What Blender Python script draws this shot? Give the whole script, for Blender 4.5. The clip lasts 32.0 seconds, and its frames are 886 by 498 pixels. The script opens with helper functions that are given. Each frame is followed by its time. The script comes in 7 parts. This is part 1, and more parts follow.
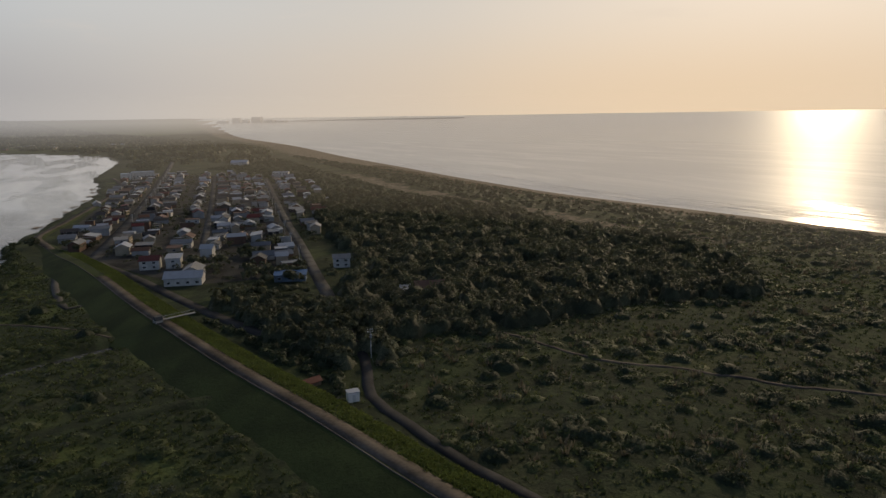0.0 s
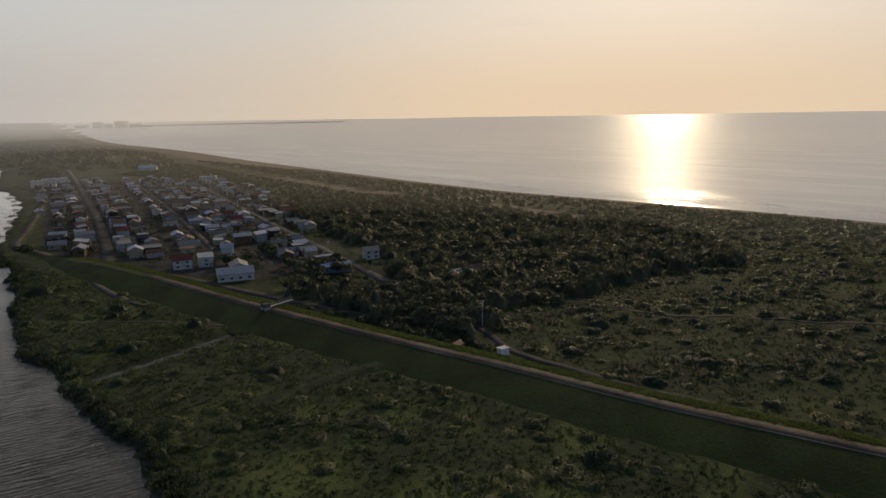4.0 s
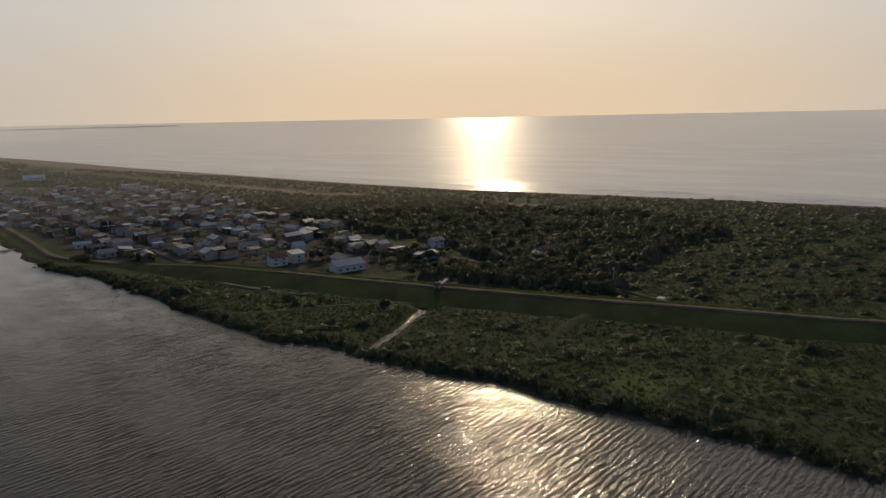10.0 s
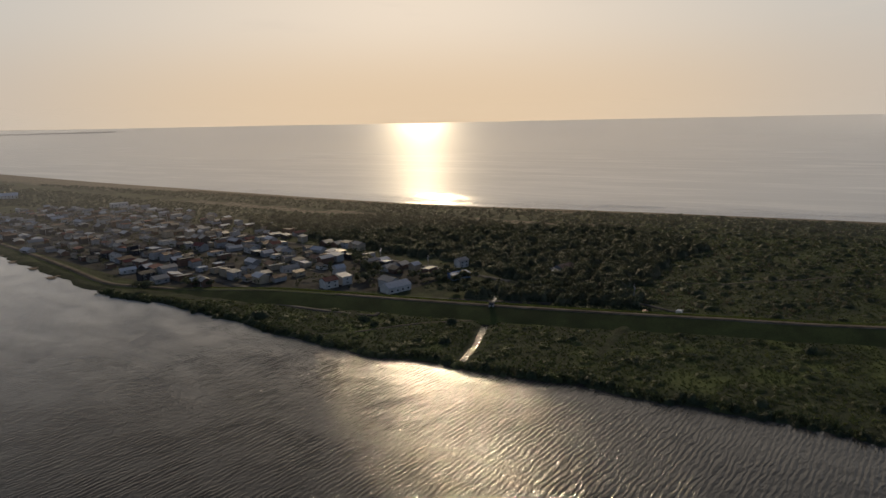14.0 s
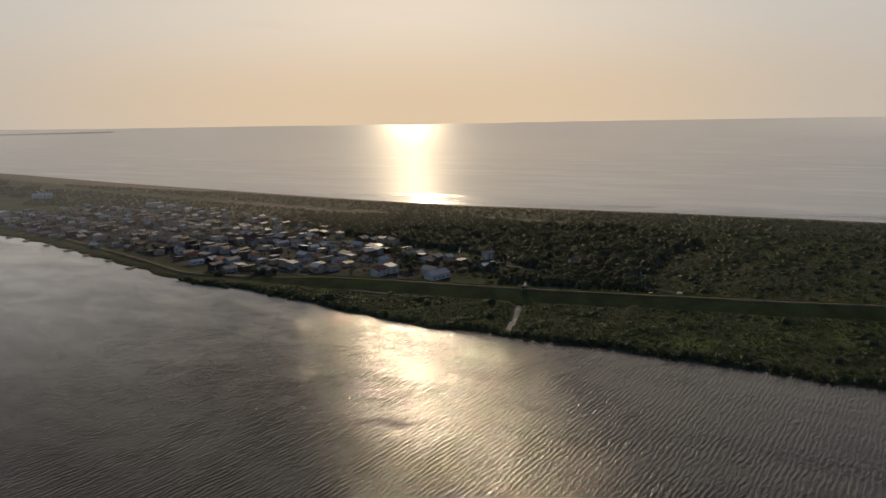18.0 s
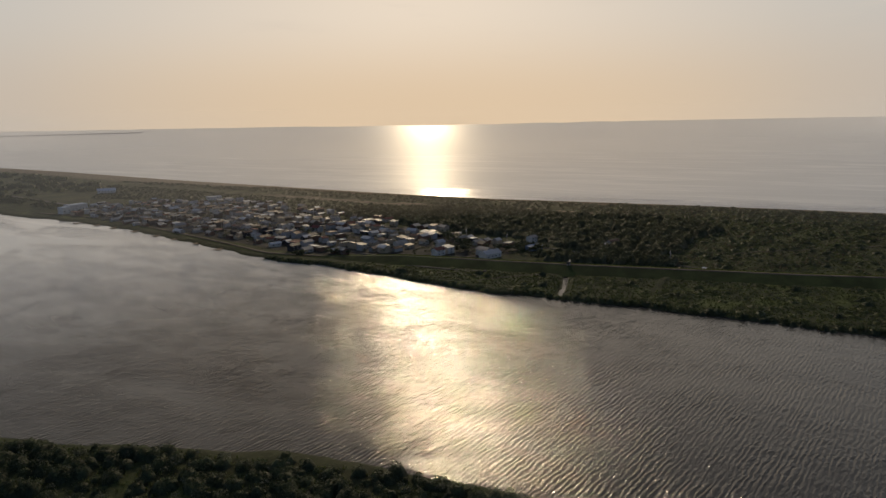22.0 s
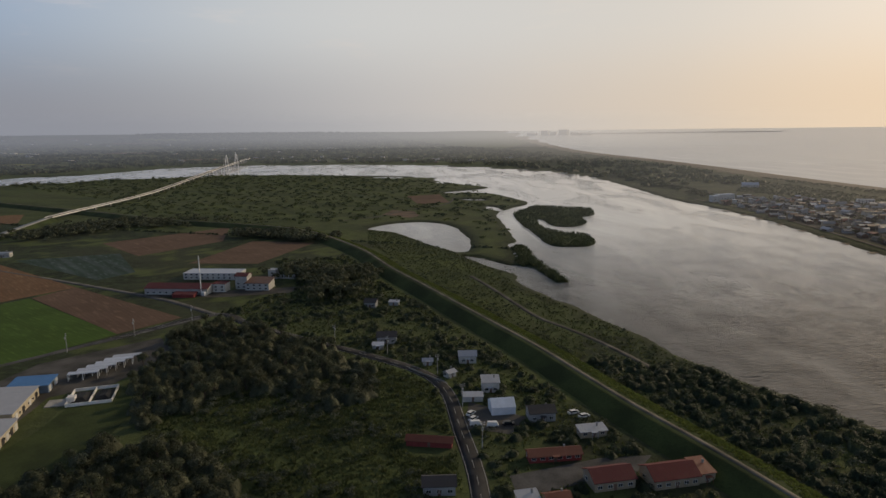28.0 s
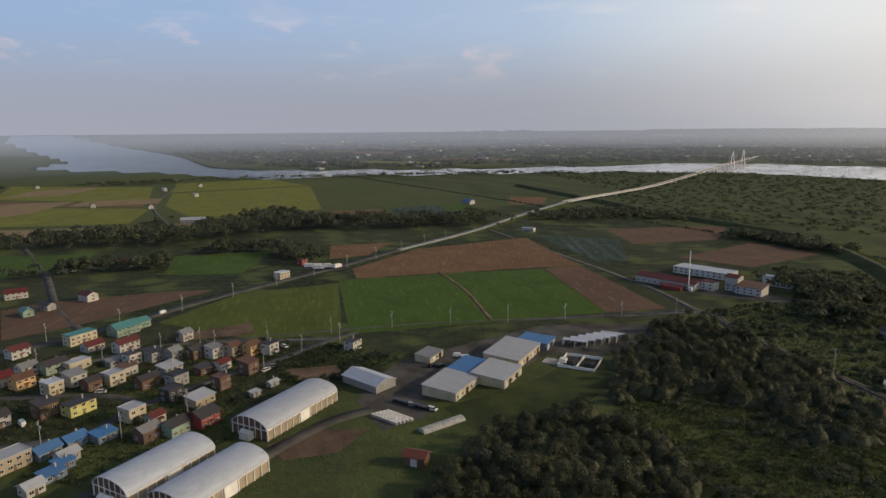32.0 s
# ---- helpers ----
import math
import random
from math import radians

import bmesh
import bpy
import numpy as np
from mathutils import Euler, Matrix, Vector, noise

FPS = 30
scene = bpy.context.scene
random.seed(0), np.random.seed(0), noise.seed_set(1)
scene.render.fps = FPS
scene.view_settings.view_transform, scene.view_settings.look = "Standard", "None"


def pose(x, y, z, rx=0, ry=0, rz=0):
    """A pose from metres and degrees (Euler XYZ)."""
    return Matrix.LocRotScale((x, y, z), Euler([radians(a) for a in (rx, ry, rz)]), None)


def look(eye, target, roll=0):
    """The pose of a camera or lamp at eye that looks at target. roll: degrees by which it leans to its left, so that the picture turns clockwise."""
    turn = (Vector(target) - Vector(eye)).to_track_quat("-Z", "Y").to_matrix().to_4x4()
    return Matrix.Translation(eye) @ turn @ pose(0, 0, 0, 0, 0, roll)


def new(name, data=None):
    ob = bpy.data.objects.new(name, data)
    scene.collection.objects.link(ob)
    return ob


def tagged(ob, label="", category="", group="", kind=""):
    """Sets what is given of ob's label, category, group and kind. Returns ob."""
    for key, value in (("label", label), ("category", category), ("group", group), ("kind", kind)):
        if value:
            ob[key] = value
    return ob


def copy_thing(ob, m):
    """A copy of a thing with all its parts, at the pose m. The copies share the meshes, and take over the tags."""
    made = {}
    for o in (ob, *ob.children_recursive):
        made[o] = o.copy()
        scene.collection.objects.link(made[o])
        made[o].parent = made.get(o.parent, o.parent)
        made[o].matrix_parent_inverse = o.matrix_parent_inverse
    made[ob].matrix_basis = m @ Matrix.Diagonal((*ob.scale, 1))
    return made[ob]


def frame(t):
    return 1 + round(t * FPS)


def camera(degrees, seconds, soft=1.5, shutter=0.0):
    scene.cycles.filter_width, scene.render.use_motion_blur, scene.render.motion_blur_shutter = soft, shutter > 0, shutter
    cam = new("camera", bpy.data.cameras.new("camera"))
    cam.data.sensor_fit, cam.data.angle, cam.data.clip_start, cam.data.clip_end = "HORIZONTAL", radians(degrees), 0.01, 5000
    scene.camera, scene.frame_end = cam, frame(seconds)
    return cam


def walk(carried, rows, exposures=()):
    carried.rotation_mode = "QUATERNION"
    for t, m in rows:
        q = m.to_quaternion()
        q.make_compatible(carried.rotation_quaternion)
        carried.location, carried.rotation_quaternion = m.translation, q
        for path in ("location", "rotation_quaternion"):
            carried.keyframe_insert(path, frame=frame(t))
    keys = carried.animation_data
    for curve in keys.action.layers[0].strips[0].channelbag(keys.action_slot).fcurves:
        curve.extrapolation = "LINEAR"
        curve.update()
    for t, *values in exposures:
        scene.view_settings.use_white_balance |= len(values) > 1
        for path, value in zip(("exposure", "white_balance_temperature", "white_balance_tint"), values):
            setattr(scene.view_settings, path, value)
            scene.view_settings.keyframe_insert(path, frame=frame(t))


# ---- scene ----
import collections

cam = camera(68.5, 32.0)
PATH = [
    (0, (-5.56, 1.51, 73.53), (-5.25, 11.31, 71.54), -0.8),
    (0.5, (-15.48, -3.20, 73.67), (-15.05, 6.59, 71.68), -0.9),
    (1, (-25.36, -7.53, 73.88), (-24.82, 2.26, 71.90), -0.9),
    (1.5, (-35.15, -11.38, 74.01), (-34.41, -1.60, 72.03), -0.9),
    (2, (-44.86, -14.64, 74.11), (-43.75, -4.90, 72.14), -0.9),
    (2.5, (-54.72, -17.14, 74.11), (-53.22, -7.45, 72.14), -0.8),
    (4.5, (-96.16, -22.87, 73.56), (-93.79, -13.35, 71.60), -0.9),
    (5, (-107.16, -24.42, 73.38), (-104.63, -14.94, 71.42), -0.9),
    (5.5, (-118.46, -25.77, 73.17), (-115.66, -16.37, 71.22), -0.9),
    (6, (-129.79, -26.39, 73.04), (-126.71, -17.08, 71.08), -0.9),
    (6.5, (-140.98, -26.77, 73.08), (-137.54, -17.59, 71.12), -0.8),
    (7, (-152.32, -26.61, 73.12), (-148.21, -17.71, 71.16), -0.8),
    (7.5, (-164.32, -26.12, 73.18), (-159.75, -17.45, 71.22), -0.7),
    (8, (-176.84, -26.03, 73.42), (-172.21, -17.38, 71.46), -0.8),
    (8.5, (-189.54, -26.11, 73.73), (-184.90, -17.47, 71.77), -0.9),
    (9, (-202.00, -25.93, 74.23), (-197.37, -17.29, 72.27), -1),
    (9.5, (-213.22, -25.19, 75.39), (-208.61, -16.54, 73.43), -1.1),
    (10, (-223.37, -24.68, 77.54), (-218.77, -16.02, 75.58), -1.1),
    (10.5, (-232.83, -24.38, 80.38), (-228.25, -15.70, 78.43), -1.1),
    (11, (-242.09, -24.38, 83.36), (-237.50, -15.72, 81.41), -1.1),
    (11.5, (-251.39, -24.47, 86.20), (-246.54, -15.94, 84.25), -1.1),
    (12, (-260.63, -24.84, 88.92), (-255.35, -16.58, 86.97), -1.1),
    (12.5, (-269.70, -26.00, 91.60), (-264.30, -17.80, 89.66), -1.1),
    (13, (-278.29, -28.30, 94.13), (-272.89, -20.11, 92.19), -1.1),
    (13.5, (-286.15, -31.26, 96.72), (-280.75, -23.07, 94.77), -1.1),
    (14, (-293.57, -34.65, 99.10), (-288.16, -26.46, 97.16), -1.1),
    (14.5, (-300.87, -38.50, 100.99), (-295.45, -30.32, 99.06), -1),
    (16.5, (-331.30, -57.31, 107.18), (-325.83, -49.17, 105.24), -1),
    (17, (-339.11, -62.21, 107.59), (-333.61, -54.08, 105.64), -1),
    (17.5, (-346.95, -67.11, 107.79), (-341.44, -59.00, 105.85), -0.9),
    (18, (-354.81, -72.06, 107.92), (-349.28, -63.96, 105.98), -0.9),
    (18.5, (-362.70, -76.95, 107.97), (-357.15, -68.86, 106.03), -0.9),
    (19, (-370.56, -81.70, 107.94), (-365.00, -73.62, 105.99), -0.8),
    (19.5, (-378.52, -86.48, 107.80), (-372.94, -78.41, 105.87), -1),
    (20, (-386.43, -91.15, 107.52), (-380.73, -83.16, 105.58), -1),
    (20.5, (-394.27, -95.79, 107.28), (-388.42, -87.91, 105.35), -1),
    (21, (-402.03, -100.60, 107.24), (-396.17, -92.72, 105.31), -1),
    (21.5, (-409.61, -105.75, 107.35), (-404.01, -97.69, 105.43), -1),
    (22, (-416.92, -111.57, 107.47), (-411.59, -103.33, 105.54), -1),
    (22.5, (-423.83, -118.07, 107.62), (-418.95, -109.55, 105.71), -1),
    (23, (-430.17, -124.88, 107.66), (-426.10, -115.95, 105.74), -0.9),
    (23.5, (-435.71, -131.31, 107.71), (-432.22, -122.13, 105.81), -1),
    (24, (-440.75, -137.68, 107.59), (-437.90, -128.28, 105.69), -1),
    (24.5, (-445.54, -144.12, 107.37), (-443.37, -134.54, 105.48), -1),
    (25, (-449.09, -149.65, 107.21), (-447.60, -139.94, 105.33), -0.9),
    (25.5, (-450.42, -152.27, 107.12), (-449.60, -142.48, 105.25), -0.8),
    (27.5, (-450.30, -151.40, 106.08), (-452.53, -141.82, 104.24), -0.7),
    (28, (-450.25, -151.35, 105.91), (-453.34, -142.02, 104.09), -0.6),
    (28.5, (-450.32, -151.57, 105.74), (-454.25, -142.55, 103.91), -0.6),
    (29, (-450.21, -151.98, 105.55), (-454.94, -143.36, 103.74), -0.6),
    (29.5, (-450.51, -151.99, 105.61), (-456.00, -143.83, 103.80), -0.6),
    (30, (-450.46, -152.16, 105.71), (-456.67, -144.54, 103.90), -0.5),
    (30.5, (-450.23, -152.25, 105.76), (-457.11, -145.23, 103.95), -0.5),
    (31, (-450.14, -152.31, 105.70), (-457.63, -145.95, 103.89), -0.5),
    (31.5, (-450.18, -152.28, 105.48), (-458.24, -146.63, 103.66), -0.5),
    (32, (-450.42, -152.18, 105.21), (-458.97, -147.32, 103.40), -0.5),
]
walk(cam, [(t, look(eye, target, roll)) for t, eye, target, roll in PATH],
     exposures=((0, 0.08), (4.5, 0.05), (14, -0.04), (20, -0.1), (25.5, -0.04), (28, 0.18), (29, 0.26), (30, 0.38), (31, 0.52), (32, 0.62)))
# ---- world, sun, haze ----
SUN_AZ, SUN_EL = 31.7, 21.0          # degrees clockwise from +y, degrees up
SUN_WAY = Vector((math.sin(radians(SUN_AZ)) * math.cos(radians(SUN_EL)),
                  math.cos(radians(SUN_AZ)) * math.cos(radians(SUN_EL)), math.sin(radians(SUN_EL))))
sun_data = bpy.data.lights.new("sun", "SUN")
sun_data.energy, sun_data.angle, sun_data.color = 1.6, radians(1.2), (1.0, 0.78, 0.50)
sun = new("sun", sun_data)
sun.matrix_world = look(SUN_WAY * 3000, (0, 0, 0))


class Nodes:
    """A small builder for node trees."""

    def __init__(self, tree):
        self.tree = tree
        tree.nodes.clear()

    def add(self, kind, operation=None):
        node = self.tree.nodes.new(kind)
        if operation:
            node.operation = operation
        return node

    def link(self, a, b):
        self.tree.links.new(a, b)

    def math(self, op, a, b=0.0, c=0.0, clamp=False):
        node = self.add("ShaderNodeMath", op)
        node.use_clamp = clamp
        for i, v in enumerate((a, b, c)):
            if isinstance(v, (int, float)):
                node.inputs[i].default_value = v
            else:
                self.link(v, node.inputs[i])
        return node.outputs[0]

    def span(self, v, a, b, c=0.0, d=1.0, smooth=True):
        node = self.add("ShaderNodeMapRange")
        node.interpolation_type = "SMOOTHSTEP" if smooth else "LINEAR"
        self.link(v, node.inputs[0])
        for i, x in enumerate((a, b, c, d)):
            node.inputs[i + 1].default_value = x
        return node.outputs[0]

    def mix(self, f, a, b, blend="MIX"):
        node = self.add("ShaderNodeMix")
        node.data_type, node.blend_type = "RGBA", blend
        for i, v in ((0, f), (6, a), (7, b)):
            if isinstance(v, (int, float)):
                node.inputs[i].default_value = v
            elif isinstance(v, tuple):
                node.inputs[i].default_value = (*v, 1.0)
            else:
                self.link(v, node.inputs[i])
        return node.outputs[2]

    def noise(self, vector, scale, detail=3.0, rough=0.55, out=0, swirl=0.0):
        node = self.add("ShaderNodeTexNoise")
        node.inputs["Distortion"].default_value = swirl
        node.inputs["Scale"].default_value, node.inputs["Detail"].default_value, node.inputs["Roughness"].default_value = scale, detail, rough
        if vector is not None:
            self.link(vector, node.inputs["Vector"])
        return node.outputs[out]

    def stretch(self, vector, scale, turn=0.0):
        """Turn the plan about z, then scale it."""
        for key, value in (("Rotation", (0, 0, radians(turn))), ("Scale", scale)):
            node = self.add("ShaderNodeMapping")
            node.inputs[key].default_value = value
            self.link(vector, node.inputs["Vector"])
            vector = node.outputs[0]
        return vector

    def ramp(self, f, stops):
        """A smooth run of colours; stops: (place from 0 to 1, colour)."""
        node = self.add("ShaderNodeValToRGB")
        node.color_ramp.interpolation = "B_SPLINE"
        for i, (at, colour) in enumerate(stops):
            e = node.color_ramp.elements[i] if i < 2 else node.color_ramp.elements.new(at)
            e.position, e.color = at, (*colour, 1.0)
        self.link(f, node.inputs[0])
        return node.outputs[0]

    def dot(self, a, way):
        node = self.add("ShaderNodeVectorMath", "DOT_PRODUCT")
        self.link(a, node.inputs[0])
        node.inputs[1].default_value = way
        return node.outputs["Value"]


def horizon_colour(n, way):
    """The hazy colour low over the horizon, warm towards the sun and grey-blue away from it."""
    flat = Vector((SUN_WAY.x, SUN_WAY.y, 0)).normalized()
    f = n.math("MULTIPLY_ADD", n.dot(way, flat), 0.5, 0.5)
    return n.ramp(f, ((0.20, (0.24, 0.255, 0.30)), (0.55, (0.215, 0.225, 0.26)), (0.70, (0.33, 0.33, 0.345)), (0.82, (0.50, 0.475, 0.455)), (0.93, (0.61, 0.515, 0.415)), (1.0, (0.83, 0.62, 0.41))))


world = bpy.data.worlds.new("world")
scene.world = world
world.use_nodes = True
n = Nodes(world.node_tree)
coord = n.add("ShaderNodeTexCoord")
way = n.add("ShaderNodeVectorMath", "NORMALIZE")
n.link(coord.outputs["Generated"], way.inputs[0])
way = way.outputs[0]
parts = n.add("ShaderNodeSeparateXYZ")
n.link(way, parts.inputs[0])
up = parts.outputs[2]
lifted = n.add("ShaderNodeCombineXYZ")
n.link(parts.outputs[0], lifted.inputs[0])
n.link(parts.outputs[1], lifted.inputs[1])
n.link(n.math("MAXIMUM", up, 0.01), lifted.inputs[2])
sky = n.add("ShaderNodeTexSky")
sky.sky_type, sky.sun_disc, sky.sun_elevation, sky.sun_rotation = "NISHITA", False, radians(SUN_EL), radians(SUN_AZ)
sky.air_density, sky.dust_density, sky.ozone_density = 1.2, 3.0, 1.0
n.link(lifted.outputs[0], sky.inputs[0])
blue = n.mix(1.0, sky.outputs[0], (0.085, 0.085, 0.095), "MULTIPLY")
toward = n.dot(way, SUN_WAY)
low = horizon_colour(n, way)
# high haze: a warm veil round the sun, thin and blue away from it
flat_way = Vector((SUN_WAY.x, SUN_WAY.y, 0)).normalized()
round_sun = n.math("MULTIPLY_ADD", n.dot(way, flat_way), 0.5, 0.5)
veil = n.ramp(round_sun, ((0.15, (0.18, 0.27, 0.45)), (0.55, (0.27, 0.35, 0.47)), (0.70, (0.52, 0.53, 0.53)), (0.84, (0.57, 0.555, 0.53)), (0.93, (0.59, 0.55, 0.495)), (1.0, (0.80, 0.68, 0.55))))
high = n.mix(n.span(toward, -0.2, 0.7, 0.80, 0.97), blue, veil)
# streaky cloud
streak = n.noise(n.stretch(way, (2.2, 2.2, 13.0)), 2.6, 6.0, 0.62)
cloud = n.math("MULTIPLY", n.span(streak, 0.54, 0.78), n.span(up, 0.03, 0.10))
cloud = n.math("MULTIPLY", cloud, 0.30)
high = n.mix(cloud, high, n.mix(n.span(toward, -0.2, 0.9), (0.50, 0.47, 0.50), (0.72, 0.62, 0.52)))
puff = n.noise(n.stretch(way, (3.0, 3.0, 8.0)), 2.1, 6.0, 0.6)
puff = n.math("MULTIPLY", n.math("MULTIPLY", n.span(puff, 0.56, 0.70), n.span(up, 0.05, 0.09)), n.math("MULTIPLY", n.span(toward, 0.45, 0.0), n.span(up, 0.11, 0.17, 0.75, 0.1)))
high = n.mix(puff, high, (0.50, 0.42, 0.44))
full = n.mix(n.span(up, 0.02, 0.16), low, high)
# the sky deepens overhead
full = n.mix(n.span(up, 0.34, 0.80), full, n.mix(1.0, full, (0.16, 0.165, 0.18), "MULTIPLY"))
# the wide bright glow of haze around the sun
glow = n.math("MULTIPLY", n.math("MULTIPLY", n.span(toward, 0.80, 1.0), n.span(up, 0.19, 0.33)), n.span(up, 0.36, 0.60, 1, 0))
full = n.mix(glow, full, n.mix(1.0, full, (0.55, 0.46, 0.37), "ADD"))
back = n.add("ShaderNodeBackground")
n.link(full, back.inputs[0])
back.inputs[1].default_value = 1.0
n.link(back.outputs[0], n.add("ShaderNodeOutputWorld").inputs[0])
scene.view_settings.exposure = 0.0
# ---- materials ----
MATERIALS = {}


def material(name, build):
    if name not in MATERIALS:
        m = bpy.data.materials.new(name)
        m.use_nodes = True
        n = Nodes(m.node_tree)
        shader = n.add("ShaderNodeBsdfPrincipled")
        n.link(shader.outputs[0], n.add("ShaderNodeOutputMaterial").inputs[0])
        build(n, shader)
        MATERIALS[name] = m
    return MATERIALS[name]


def bump(n, shader, height, strength, distance):
    node = n.add("ShaderNodeBump")
    node.inputs["Strength"].default_value, node.inputs["Distance"].default_value = strength, distance
    n.link(height, node.inputs["Height"])
    n.link(node.outputs[0], shader.inputs["Normal"])


def place(n):
    return n.add("ShaderNodeNewGeometry").outputs["Position"]


def surface(name, colour, rough=0.7, metal=0.0, scale=0.4, vary=0.35, fine=6.0, specular=0.3, height=0.03):
    """A worn plain surface: two scales of tone, and fine relief."""
    def build(n, s):
        at = place(n)
        big, small = n.noise(at, scale, 4.0), n.noise(at, fine, 3.0)
        rnd = n.add("ShaderNodeObjectInfo").outputs["Random"]
        tone = n.math("ADD", n.span(big, 0.3, 0.7, 1 - vary, 1 + vary * 0.6), n.span(small, 0.25, 0.75, -vary * 0.4, vary * 0.4))
        tone = n.math("MULTIPLY", tone, n.span(rnd, 0, 1, 0.9, 1.1, smooth=False))
        grey = n.add("ShaderNodeCombineColor")
        for i in range(3):
            n.link(tone, grey.inputs[i])
        n.link(n.mix(1.0, colour, grey.outputs[0], "MULTIPLY"), s.inputs["Base Color"])
        s.inputs["Roughness"].default_value, s.inputs["Metallic"].default_value = rough, metal
        s.inputs["Specular IOR Level"].default_value = specular
        bump(n, s, small, 0.4, height)
    return material(name, build)


def water(name, rough, waves, depth, turn, sea=False, ior=1.333):
    """Water with two trains of ripples; a river also lies calm in its lee and in slow swirls."""
    def build(n, s):
        at = place(n)
        xyz = n.add("ShaderNodeSeparateXYZ")
        n.link(at, xyz.inputs[0])
        silt_sky_streaks = n.noise(n.stretch(at, (0.016, 0.0035, 1), -25), 1.0, 5.0, 0.65, swirl=0.8)
        clean = n.mix(n.span(silt_sky_streaks, 0.45, 0.68), (0.034, 0.034, 0.035), (0.080, 0.077, 0.071))
        silt_sky_pale = n.mix(n.span(silt_sky_streaks, 0.42, 0.72), (0.54, 0.55, 0.56), (0.76, 0.76, 0.75))
        # upstream and off the beach, silt plus reflected sky put into the colour
        n.link(n.mix(1.0 if sea else n.span(xyz.outputs[1], 170, 500), clean, silt_sky_pale), s.inputs["Base Color"])
        s.inputs["IOR"].default_value = ior
        s.inputs["Specular IOR Level"].default_value = 0.5 if sea else 0.36
        a = n.noise(n.stretch(at, (waves * 0.30, waves, 1), turn), 1.0, 3.0, 0.6)
        b = n.noise(n.stretch(at, (waves * 0.8, waves * 2.3, 1), turn - 22), 1.0, 2.0, 0.6)
        h = n.math("MULTIPLY_ADD", b, 0.4, a)
        if not sea:
            # long parallel crests, in groups
            crest = n.add("ShaderNodeTexWave")
            crest.wave_type, crest.bands_direction = "BANDS", "Y"
            for key, value in (("Scale", 1.0), ("Distortion", 7.0), ("Detail", 2.5), ("Detail Scale", 1.5), ("Detail Roughness", 0.6)):
                crest.inputs[key].default_value = value
            n.link(n.stretch(at, (0.075, 0.18, 1), turn), crest.inputs["Vector"])
            h = n.math("MULTIPLY_ADD", n.math("MULTIPLY", crest.outputs["Fac"], n.span(n.noise(at, 0.05, 2.0), 0.35, 0.65, 0.35, 1.0)), 0.48, h)
        if sea:
            s.inputs["Roughness"].default_value = rough
            # low swell comes in along the shore
            off = n.math("SUBTRACT", n.dot(at, (0.857, 0.515, 0.0)), 433.0)
            near_shore = n.math("MULTIPLY", n.span(off, 0, 18), n.span(off, 60, 170, 1, 0))
            swell = n.noise(n.stretch(at, (0.011, 0.11, 1), 59), 1.0, 2.0, 0.5)
            h = n.math("MULTIPLY_ADD", n.math("MULTIPLY", swell, near_shore), 5.0, h)
        else:
            lee = n.add("ShaderNodeAttribute")
            lee.attribute_name = "lee"
            calm = n.noise(n.stretch(at, (0.013, 0.0042, 1), -25), 1.0, 4.0, 0.5, swirl=1.6)
            rest = n.math("MULTIPLY", n.span(calm, 0.36, 0.50, 0.65, 1.0), n.span(lee.outputs["Fac"], 0.0, 0.5, 1.0, 0.85))
            # the wider water upstream lies sheltered, smooth between broad swirls
            upstream = n.span(xyz.outputs[1], 360, 620)
            rest = n.math("MULTIPLY", rest, n.math("SUBTRACT", 1.0, n.math("MULTIPLY", upstream, n.span(calm, 0.46, 0.60, 0.96, 0.70))))
            n.link(n.math("MULTIPLY", n.math("MULTIPLY_ADD", rest, 0.8, 0.2), rough), s.inputs["Roughness"])
            h = n.math("MULTIPLY", h, rest)
        bump(n, s, h, 1.0, depth)
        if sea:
            # pale diffuse colour in place of reflected sky and haze, besides silt
            sky_diffuse, both = n.add("ShaderNodeBsdfDiffuse"), n.add("ShaderNodeMixShader")
            n.link(n.mix(n.span(silt_sky_streaks, 0.42, 0.72), (0.66, 0.67, 0.68), (0.74, 0.74, 0.74)), sky_diffuse.inputs[0])
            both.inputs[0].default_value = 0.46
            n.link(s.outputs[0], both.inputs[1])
            n.link(sky_diffuse.outputs[0], both.inputs[2])
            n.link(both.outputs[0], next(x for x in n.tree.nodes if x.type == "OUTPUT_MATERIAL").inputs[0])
    return material(name, build)


